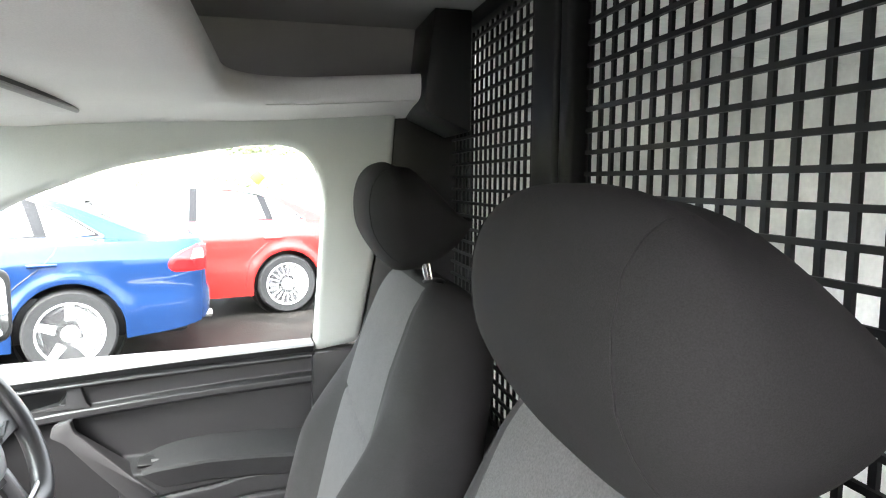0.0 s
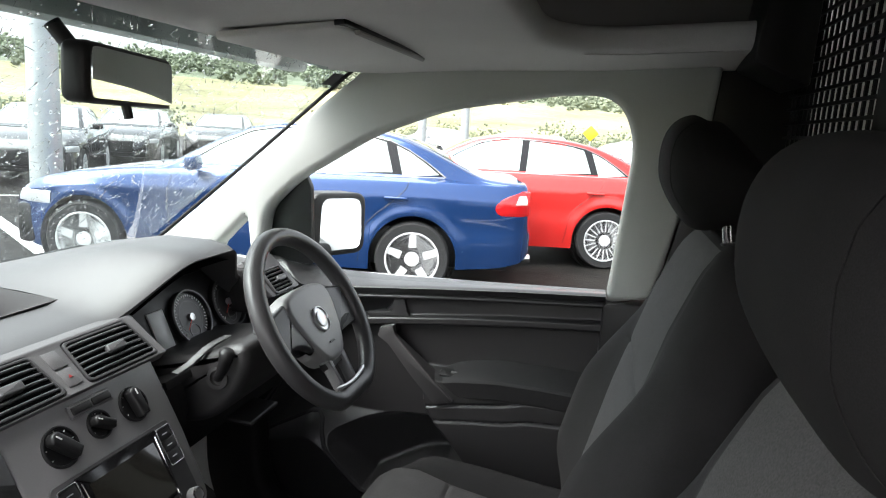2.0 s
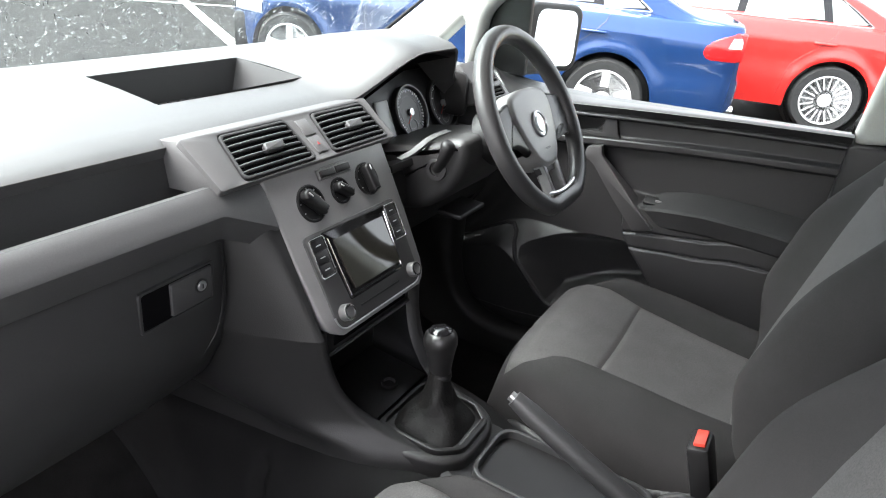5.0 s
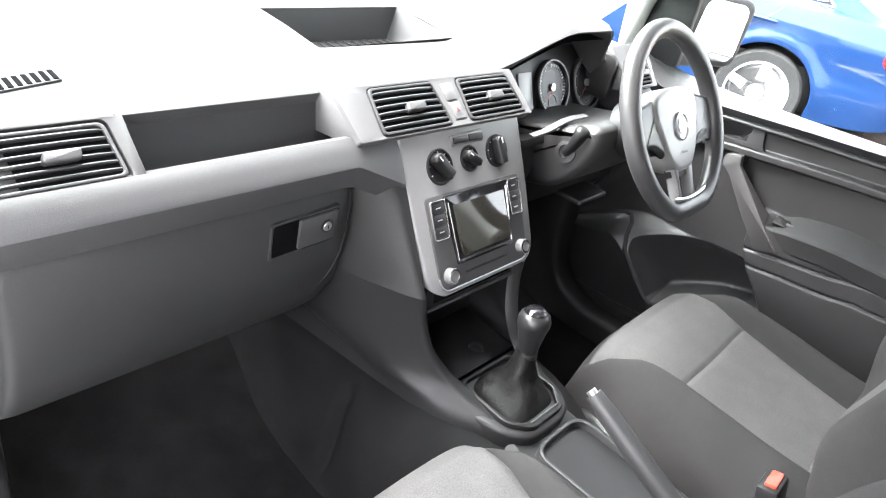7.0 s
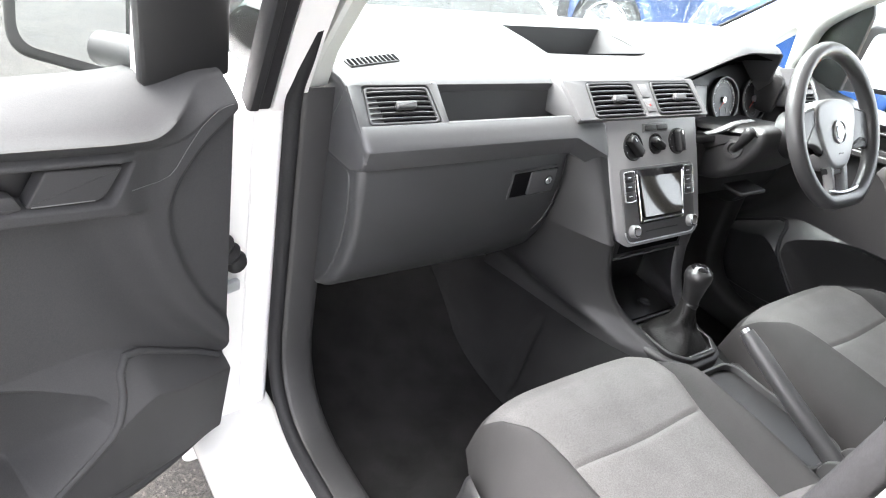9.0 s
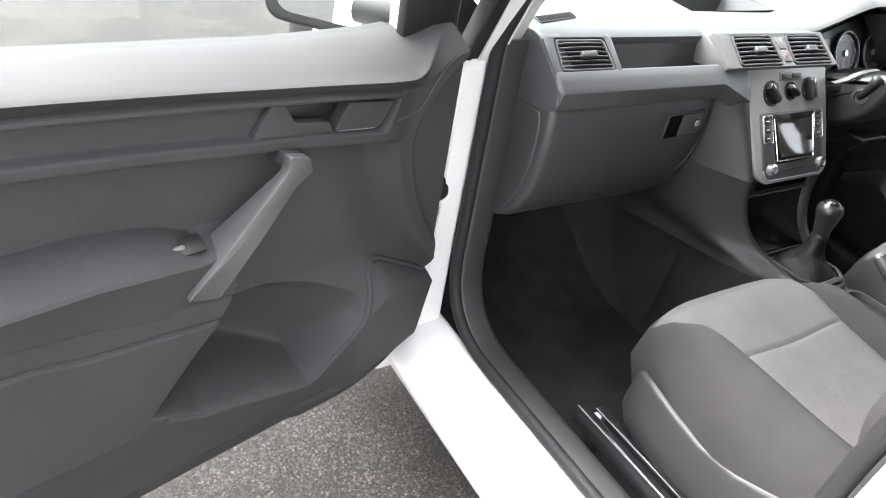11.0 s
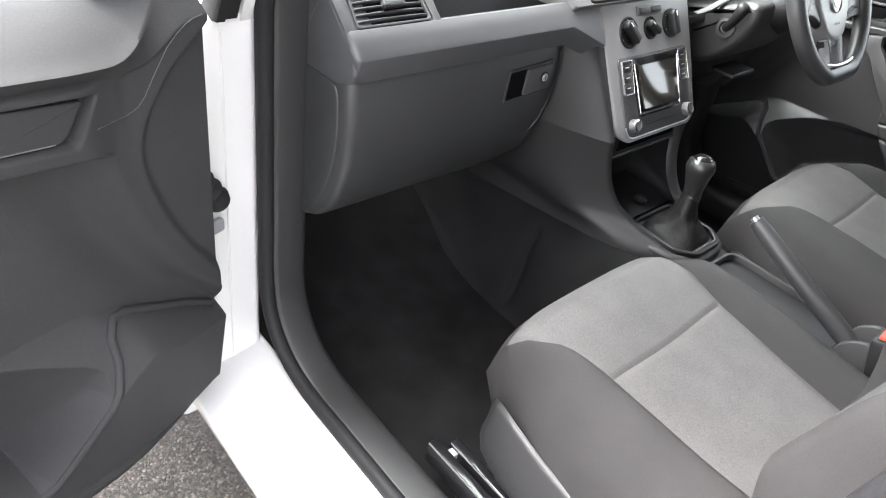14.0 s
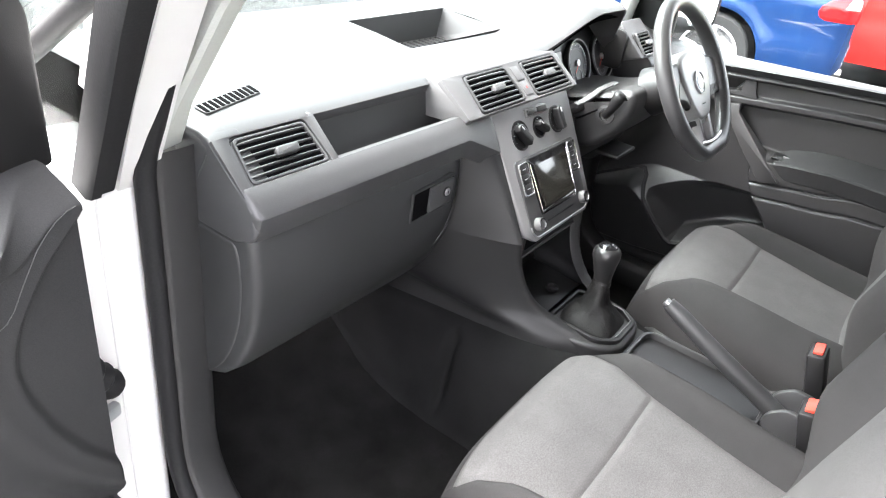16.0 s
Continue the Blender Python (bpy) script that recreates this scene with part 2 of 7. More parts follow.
def rbox(cx, cy, cz, sx, sy, sz, r=0.004, seg=2, bm=None, m=None):
    bm = bm or bmesh.new()
    got = bmesh.ops.create_cube(bm, size=1)["verts"]
    for v in got:
        v.co = Vector((v.co.x * sx, v.co.y * sy, v.co.z * sz))
    if r:
        edges = list({e for v in got for e in v.link_edges})
        out = bmesh.ops.bevel(bm, geom=edges, offset=min(r, 0.45 * min(sx, sy, sz)), segments=seg, affect="EDGES", profile=0.5)
        got = list({v for f in out["faces"] for v in f.verts} | {v for v in got if v.is_valid})
    tr = Matrix.Translation((cx, cy, cz)) @ (m or Matrix())
    bmesh.ops.transform(bm, matrix=tr, verts=got)
    return bm


def loft(rings, closed=True, cap=True, bm=None, skip=None):
    """Quads between rings of points; closed: each ring is a loop."""
    bm = bm or bmesh.new()
    vs = [[bm.verts.new(p) for p in ring] for ring in rings]
    n = len(vs[0])
    for i in range(len(vs) - 1):
        for j in range(n if closed else n - 1):
            if skip and skip(i, j):
                continue
            k = (j + 1) % n
            bm.faces.new((vs[i][j], vs[i][k], vs[i + 1][k], vs[i + 1][j]))
    if cap and closed:
        bm.faces.new(vs[0][::-1])
        bm.faces.new(vs[-1])
    return bm


def tube(points, r, n=10, bm=None, closed=False):
    """A round rod along points; r: one radius or one for each point."""
    pts = [Vector(p) for p in points]
    rs = r if isinstance(r, (list, tuple)) else [r] * len(pts)
    rings = []
    up, last = Vector((0, 0, 1)), None
    for i, p in enumerate(pts):
        a = pts[i - 1] if (i or closed) else p
        b = pts[(i + 1) % len(pts)] if (i < len(pts) - 1 or closed) else p
        d = (b - a).normalized()
        s = last - d * last.dot(d) if last is not None else d.cross(up)
        if s.length < 0.05:
            s = d.cross(Vector((0, 1, 0)))
        s.normalize()
        last = s
        w = s.cross(d)
        rings.append([p + rs[i] * (math.cos(2 * math.pi * k / n) * s + math.sin(2 * math.pi * k / n) * w) for k in range(n)])
    if closed:
        rings.append(rings[0])
        bm = loft(rings, True, False, bm)
        bmesh.ops.remove_doubles(bm, verts=bm.verts, dist=1e-6)
        return bm
    return loft(rings, True, True, bm)


def prism(poly, axis, a, b, r=0.0, seg=2, holes=(), bm=None):
    """A flat polygon, with holes, given a thickness from a to b along an axis. Points: the two other axes in order."""
    bm = bm or bmesh.new()

    def put(p, h):
        return {"x": (h, p[0], p[1]), "y": (p[0], h, p[1]), "z": (p[0], p[1], h)}[axis]

    if not holes:
        vs = [bm.verts.new(put(p, a)) for p in poly]
        faces = [bm.faces.new(vs)]
    else:
        edges = []
        for loop in (poly, *holes):
            vs = [bm.verts.new(put(p, a)) for p in loop]
            edges += [bm.edges.new((vs[i], vs[(i + 1) % len(vs)])) for i in range(len(vs))]
        got = bmesh.ops.triangle_fill(bm, edges=edges, use_beauty=True, use_dissolve=False)
        faces = [g for g in got["geom"] if isinstance(g, bmesh.types.BMFace)]
    out = bmesh.ops.extrude_face_region(bm, geom=faces)
    d = {"x": (b - a, 0, 0), "y": (0, b - a, 0), "z": (0, 0, b - a)}[axis]
    top = [g for g in out["geom"] if isinstance(g, bmesh.types.BMVert)]
    bmesh.ops.translate(bm, vec=d, verts=top)
    if r:
        bmesh.ops.recalc_face_normals(bm, faces=bm.faces)
        sharp = [e for e in bm.edges if len(e.link_faces) == 2 and e.calc_face_angle(0) > 0.6]
        bmesh.ops.bevel(bm, geom=sharp, offset=r, segments=seg, affect="EDGES", profile=0.5)
    return bm


def lathe(profile, n=24, bm=None, m=None, cap=True):
    """Turns (radius, height) points round z."""
    rings = [[Vector((r * math.cos(2 * math.pi * k / n), r * math.sin(2 * math.pi * k / n), h)) for k in range(n)] for r, h in profile]
    if m is not None:
        rings = [[m @ p for p in ring] for ring in rings]
    return loft(rings, True, cap, bm)


def rounded(poly, r, seg=4):
    """A polygon with rounded corners; r: one radius, or one for each corner."""
    out = []
    n = len(poly)
    for i in range(n):
        p, a, b = Vector(poly[i]), Vector(poly[i - 1]), Vector(poly[(i + 1) % n])
        rr = r[i] if isinstance(r, (list, tuple)) else r
        da, db = a - p, b - p
        la, lb = min(rr, 0.48 * da.length), min(rr, 0.48 * db.length)
        pa, pb = p + da.normalized() * la, p + db.normalized() * lb
        for k in range(seg + 1):
            s = k / seg
            out.append(tuple((1 - s) ** 2 * pa + 2 * s * (1 - s) * p + s * s * pb))
    return out


def lerp(a, b, s):
    return a + (b - a) * s


def smooth01(s):
    s = min(1, max(0, s))
    return s * s * (3 - 2 * s)


def spline(keys, s):
    """Smooth values between (position, value...) keys."""
    if s <= keys[0][0]:
        return keys[0][1:] if len(keys[0]) > 2 else keys[0][1]
    for a, b in zip(keys, keys[1:]):
        if s <= b[0]:
            w = (s - a[0]) / (b[0] - a[0])
            got = tuple(lerp(x, y, w) for x, y in zip(a[1:], b[1:]))
            return got if len(got) > 1 else got[0]
    return keys[-1][1:] if len(keys[-1]) > 2 else keys[-1][1]

def curve(keys, s):
    """A smooth curve through (position, value) keys, without overshoot."""
    n = len(keys)
    if s <= keys[0][0]:
        return keys[0][1]
    if s >= keys[-1][0]:
        return keys[-1][1]
    i = next(k for k in range(n - 1) if s <= keys[k + 1][0])

    def slope(k):
        if k in (0, n - 1):
            return 0.0
        a = (keys[k][1] - keys[k - 1][1]) / (keys[k][0] - keys[k - 1][0])
        b = (keys[k + 1][1] - keys[k][1]) / (keys[k + 1][0] - keys[k][0])
        return 0.0 if a * b <= 0 else 2 * a * b / (a + b)

    (x0, y0), (x1, y1) = keys[i][:2], keys[i + 1][:2]
    h = x1 - x0
    t = (s - x0) / h
    return (1 + 2 * t) * (1 - t) ** 2 * y0 + t * (1 - t) ** 2 * h * slope(i) + t * t * (3 - 2 * t) * y1 + t * t * (t - 1) * h * slope(i + 1)


stony(ASPHALT, 185.0, (0.010, 0.0095, 0.0090), (0.062, 0.057, 0.052))


# ---- the van's shell ----
FLOOR_Z = 0.42


def shell():
    rings = [[(lerp(-0.70, 0.70, i / 56), lerp(-0.36, 1.2, j / 60), spline([(0.60, FLOOR_Z), (0.68, FLOOR_Z + 0.004), (0.74, FLOOR_Z + 0.014), (0.80, 0.450), (0.87, 0.486), (1.05, 0.60), (1.17, 0.85), (1.2, 1.0)], lerp(-0.36, 1.2, j / 60)) + 0.004 * noise.noise(Vector((i * 0.16, j * 0.16, 2.0)))) for i in range(57)] for j in range(61)]
    bm = loft(rings, False)
    bmesh.ops.solidify(bm, geom=bm.faces[:], thickness=0.04)
    tagged(mesh_ob("floor", bm, CARPET), "black moulded carpet floor of the van cab", "floor", kind="structure")
    # toe board rising under the dashboard
    bm = prism([(0.90, FLOOR_Z + 0.02), (1.08, 0.58), (1.205, 0.90), (1.215, 1.10), (1.26, 1.10), (1.24, 0.56), (1.0, FLOOR_Z - 0.03), (0.90, FLOOR_Z - 0.03)], "x", -0.70, 0.70)
    tagged(mesh_ob("wall_bulkhead", bm, CARPET), "black carpeted toe board under the dashboard", "wall", kind="structure")
    tagged(mesh_ob("wall_scuttle", rbox(0, 1.285, 0.70, 1.76, 0.05, 0.76, 0.01), BLACK), "black scuttle panel ahead of the dashboard", "wall", kind="structure")
    # sill trim, sill and hinge pillar on both sides
    for s in (-1, 1):
        line = [(-0.33, 0.484), (0.0, 0.484), (0.3, 0.484)] + rounded([(-0.33, 0.484), (0.714, 0.484), (0.722, 1.108)], [0.0, 0.17, 0.0], 14)[15:30] + [(0.720, 0.9), (0.722, 1.108)]
        rings = []
        for k, (y, z) in enumerate(line):
            d = (Vector(line[min(k + 1, len(line) - 1)]) - Vector(line[max(k - 1, 0)])).normalized()
            n = Vector((-d.y, d.x))
            rings.append([(s * x, y + n.x * o, z + n.y * o) for x, o in ((0.703, -0.03), (0.703, -0.002), (0.699, 0.003), (0.690, 0.0045), (0.672, 0.0045), (0.655, 0.0035), (0.645, 0.001), (0.638, -0.004), (0.633, -0.014), (0.631, -0.06), (0.631, -0.13))])
        tagged(mesh_ob("trim_kick", loft(rings, False), HOUSD if s < 0 else CONSOLE, 50), "dark grey plastic trim of the sill and kick panel", "trim", kind="structure")
        bm = prism([(s * 0.70, 0.36), (s * 0.70, 0.476), (s * 0.715, 0.480), (s * 0.80, 0.466), (s * 0.842, 0.456), (s * 0.856, 0.442), (s * 0.852, 0.42), (s * 0.80, 0.33), (s * 0.74, 0.30)], "y", -0.36, 1.05, 0.006)
        tagged(mesh_ob("wall_sill", bm, WHITE), "white painted metal door sill", "wall", kind="structure")
        # hinge pillar, painted, with the trim of its inner face
        poly = rounded([(0.735, 0.36), (0.735, 1.076), (0.80, 1.078), (1.20, 1.07), (1.20, 0.36)], 0.02)
        bm = prism(poly, "x", s * 0.71, s * 0.865, 0.012, 3)
        tagged(mesh_ob("wall_pillar", bm, WHITE), "white painted door hinge pillar", "wall", kind="structure")
        tagged(mesh_ob("trim_weld_line", tube([(s * 0.765, 0.7335, z) for z in (0.47, 0.6, 0.8, 1.0, 1.12)], 0.0016, 8), WHITE), "pale sealed seam down the door pillar", "trim", kind="structure")
        for z in (0.60, 0.98):
            hg = thing("door_hinge", "white painted steel door hinge on the pillar", "hinge", "door hinges")
            part("leaf", rbox(s * 0.825, 0.724, z, 0.045, 0.022, 0.085, 0.004), WHITE, hg)
            part("knuckle", tube([(s * 0.845, 0.705, z - 0.036), (s * 0.845, 0.705, z + 0.036)], 0.010, 14), WHITE, hg)
            part("bolt", lathe([(0.008, 0), (0.008, 0.006), (0.001, 0.007)], 6, m=Matrix.Translation((s * 0.812, 0.713, z)) @ Matrix.Rotation(radians(90), 4, "X")), STEEL, hg)
        # door seal: follows the opening
        if s > 0:
            continue
        path = [(s * 0.712, y, z) for y, z in rounded([(-0.050, 0.50), (0.715, 0.492), (0.722, 1.10), (0.50, 1.545), (0.05, 1.60), (-0.14, 1.52), (-0.096, 1.20), (-0.058, 0.95)], [0.16, 0.17, 0.03, 0.08, 0.1, 0.08, 0.1, 0.1], 10)]
        bm = tube(path, 0.0125, 10, closed=True)
        tagged(mesh_ob("trim_door_seal", bm, RUBBER), "black rubber door seal round the opening", "trim", kind="structure")
    # passenger side windscreen pillar: trim inside, paint outside, black gasket
    s = -1
    rings = []
    for y, z, x in ((0.742, 1.06, 0.738), (0.66, 1.20, 0.752), (0.60, 1.30, 0.757), (0.56, 1.38, 0.752), (0.45, 1.52, 0.735), (0.34, 1.60, 0.71)):
        rings.append([(s * (x - 0.050), y, z), (s * (x - 0.002), y - 0.002, z), (s * x, y + 0.004, z + 0.004), (s * (x + 0.002), y + 0.05, z + 0.03), (s * (x - 0.05), y + 0.10, z + 0.06)])
    tagged(mesh_ob("wall_a_pillar", loft(rings), WHITE), "white painted windscreen pillar", "wall", kind="structure")
    rings = []
    for y, z, x0, x1 in ((0.732, 1.074, 0.742, 0.779), (0.69, 1.142, 0.749, 0.785), (0.653, 1.20, 0.755, 0.791), (0.60, 1.285, 0.762, 0.800), (0.545, 1.38, 0.765, 0.803), (0.462, 1.52, 0.745, 0.785)):
        rings.append([(s * x0, y, z), (s * (x0 + 0.004), y - 0.005, z), (s * (x1 - 0.018), y - 0.006, z), (s * (x1 - 0.014), y - 0.013, z), (s * (x1 - 0.003), y - 0.013, z), (s * x1, y - 0.006, z), (s * x1, y + 0.02, z + 0.01), (s * x0, y + 0.02, z + 0.01)])
    tagged(mesh_ob("trim_gasket", loft(rings), RUBBER), "black rubber gasket along the windscreen pillar", "trim", kind="structure")
    # fixed quarter light ahead of the door, under the pillar's dark edge
    tagged(mesh_ob("trim_quarter_edge", tube([(s * 0.768, y, 1.214 - 0.63 * (y - 0.806)) for y in (0.63, 0.75, 0.9, 1.03)], 0.012, 10), RUBBER), "dark edge strip over the quarter window", "trim", kind="structure")
    w = tagged(mesh_ob("window_4", prism(rounded([(0.735, 1.072), (1.02, 1.066), (0.735, 1.246)], 0.006), "x", s * 0.770, s * 0.766), GLASS), "wet quarter window ahead of the open door", "window", kind="structure")
    w.visible_shadow = False
    rings = []
    for y, z, x, w in ((0.742, 1.105, 0.692, 0.040), (0.70, 1.17, 0.694, 0.032), (0.62, 1.29, 0.69, 0.034), (0.52, 1.42, 0.675, 0.04), (0.40, 1.55, 0.66, 0.05)):
        rings.append([(s * x, y - 0.01, z), (s * (x - 0.006), y - 0.014, z), (s * (x - w), y - 0.004, z), (s * (x - w - 0.006), y + 0.01, z), (s * (x - w + 0.02), y + 0.16, z + 0.07), (s * (x + 0.02), y + 0.10, z + 0.05)])
    tagged(mesh_ob("trim_pillar", loft(rings), PILLAR), "light grey windscreen pillar trim", "trim", kind="structure")


shell()

WIN = rounded([(0.655, 1.095), (-0.063, 1.14), (-0.088, 1.46), (-0.045, 1.543), (0.06, 1.541), (0.31, 1.495), (0.47, 1.432), (0.655, 1.315)], [0.01, 0.02, 0.05, 0.05, 0.05, 0.05, 0.05, 0.02], 5)


def side_frame():
    """Light trim round the driver's window: windscreen pillar, roof side and B pillar in one."""
    hole = rounded([(0.655, 1.045), (-0.063, 1.105), (-0.088, 1.46), (-0.045, 1.543), (0.06, 1.541), (0.31, 1.495), (0.47, 1.432), (0.66, 1.315), (0.735, 1.24), (0.765, 1.060)], [0.01, 0.02, 0.05, 0.05, 0.05, 0.05, 0.05, 0.05, 0.03, 0.01], 5)
    # the trim stands on the door's ledge: its foot is open between the two pillars
    arch = rounded([(-0.0635, 1.112), (-0.088, 1.46), (-0.045, 1.543), (0.06, 1.541), (0.31, 1.495), (0.47, 1.432), (0.66, 1.315), (0.735, 1.24), (0.762, 1.072)], [0.0, 0.05, 0.05, 0.05, 0.05, 0.05, 0.05, 0.03, 0.0], 5)
    outer = [(1.16, 1.07), (1.10, 1.10), (0.94, 1.222), (0.80, 1.330), (0.65, 1.446), (0.509, 1.556), (0.44, 1.61), (0.30, 1.63), (-0.05, 1.64), (-0.235, 1.66), (-0.225, 1.50), (-0.16, 1.13)] + arch + [(0.80, 1.065)]
    quarter = rounded([(0.778, 1.112), (0.786, 1.224), (0.874, 1.138), (0.880, 1.112)], [0.004, 0.008, 0.008, 0.004])
    bm = prism(outer, "x", 0.705, 0.765, 0.014, 3, holes=[quarter])
    for v in bm.verts:
        v.co.x -= max(0, v.co.z - 1.14) * 0.10
        v.co.x += 0.03 * smooth01((v.co.y - 0.75) / 0.35)
    tagged(mesh_ob("trim_window", bm, PILLAR, 50), "light grey plastic trim round the driver's window", "trim", kind="structure")
    for name, poly in (("window_1", hole), ("window_3", quarter)):
        bm = prism(poly, "x", 0.752, 0.756)
        for v in bm.verts:
            v.co.x -= max(0, v.co.z - 1.14) * 0.10
        w = tagged(mesh_ob(name, bm, GLASS), "clear side window glass of the van", "window", kind="structure")
        w.visible_shadow = False
    bm = prism(rounded([(-0.055, 0.45), (-0.06, 1.115), (-0.16, 1.125), (-0.225, 1.50), (-0.24, 1.80), (-0.40, 1.80), (-0.40, 0.45)], 0.01), "x", 0.685, 0.75, 0.006)
    tagged(mesh_ob("trim_b_pillar", bm, BLACK), "black plastic trim on the lower pillar behind the door", "trim", kind="structure")
    bm = prism(rounded([(0.02, 0.45), (-0.078, 0.62), (-0.088, 0.95), (-0.112, 1.25), (-0.165, 1.50), (-0.24, 1.80), (-0.40, 1.80), (-0.40, 0.45)], [0.02, 0.10, 0.1, 0.1, 0.02, 0.01, 0.01, 0.01]), "x", -0.80, -0.715, 0.012, 3)
    tagged(mesh_ob("wall_b_pillar", bm, WHITE), "white painted pillar behind the open door", "wall", kind="structure")


side_frame()


def roof():
    # one moulded lining whose edge runs in a U round the overhead shelf
    def lin(x, y):
        z = spline([(-0.26, 1.628), (-0.10, 1.616), (0.0, 1.608), (0.075, 1.603), (0.20, 1.602), (0.42, 1.588), (0.56, 1.572), (0.62, 1.592)], y)
        return z - 0.030 * min(1.0, abs(x) / 0.70) ** 6

    inner = rounded([(-0.525, -0.255), (-0.525, 0.078), (0.525, 0.078), (0.525, -0.255)], [0, 0.17, 0.17, 0], 12)
    path = [Vector(p) for p in inner]
    line = []
    for a, b in zip(path, path[1:]):
        n = max(1, int((b - a).length / 0.03))
        line += [a.lerp(b, k / n) for k in range(n)]
    line.append(path[-1])
    line = [p for k, p in enumerate(line) if k == 0 or (p - line[k - 1]).length > 1e-5]
    rings = []
    for k, p in enumerate(line):
        d = (line[min(k + 1, len(line) - 1)] - line[max(k - 1, 0)]).normalized()
        nrm = Vector((-d.y, d.x))
        side = smooth01((abs(p.x) - 0.36) / 0.165)
        o = Vector((math.copysign(lerp(abs(p.x), 0.715, side), p.x), lerp(0.62, p.y + (0.54 if p.y > 0.0 else 0.0) * max(0.0, (p.y + 0.02) / 0.098), side)))
        z0 = lin(p.x, p.y)
        ring = []
        for w in (1.0, 0.9, 0.75, 0.55, 0.35, 0.2, 0.1):
            q = p.lerp(o, w)
            ring.append((q.x, q.y, lin(q.x, q.y)))
        for out, up in ((0.022, 0.000), (0.010, 0.003), (0.003, 0.010), (0.0, 0.020), (0.001, 0.036), (0.006, 0.044), (0.016, 0.047), (0.04, 0.047)):
            q = p + nrm * out
            ring.append((q.x, q.y, z0 + up))
        rings.append(ring)
    tagged(mesh_ob("ceiling", loft(rings, False), LINING, 70), "light grey moulded headlining with an overhead shelf", "ceiling", kind="structure")
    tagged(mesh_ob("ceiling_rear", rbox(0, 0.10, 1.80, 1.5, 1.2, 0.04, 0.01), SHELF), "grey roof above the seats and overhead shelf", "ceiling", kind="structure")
    tagged(mesh_ob("ceiling_header", rbox(0, 0.66, 1.66, 1.4, 0.05, 0.20, 0.01), LINING), "light grey header over the windscreen", "ceiling", kind="structure")
    for s in (-1, 1):
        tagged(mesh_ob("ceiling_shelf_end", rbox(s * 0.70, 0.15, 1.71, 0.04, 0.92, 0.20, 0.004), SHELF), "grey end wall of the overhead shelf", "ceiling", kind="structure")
        tagged(mesh_ob("trim_shelf_return", prism(rounded([(-0.255, 1.60), (-0.275, 1.785), (-0.345, 1.785), (-0.345, 1.56)], 0.01), "x", s * 0.505, s * 0.72, 0.004), BLACK), "black panel between overhead shelf and partition", "trim", kind="structure")


roof()


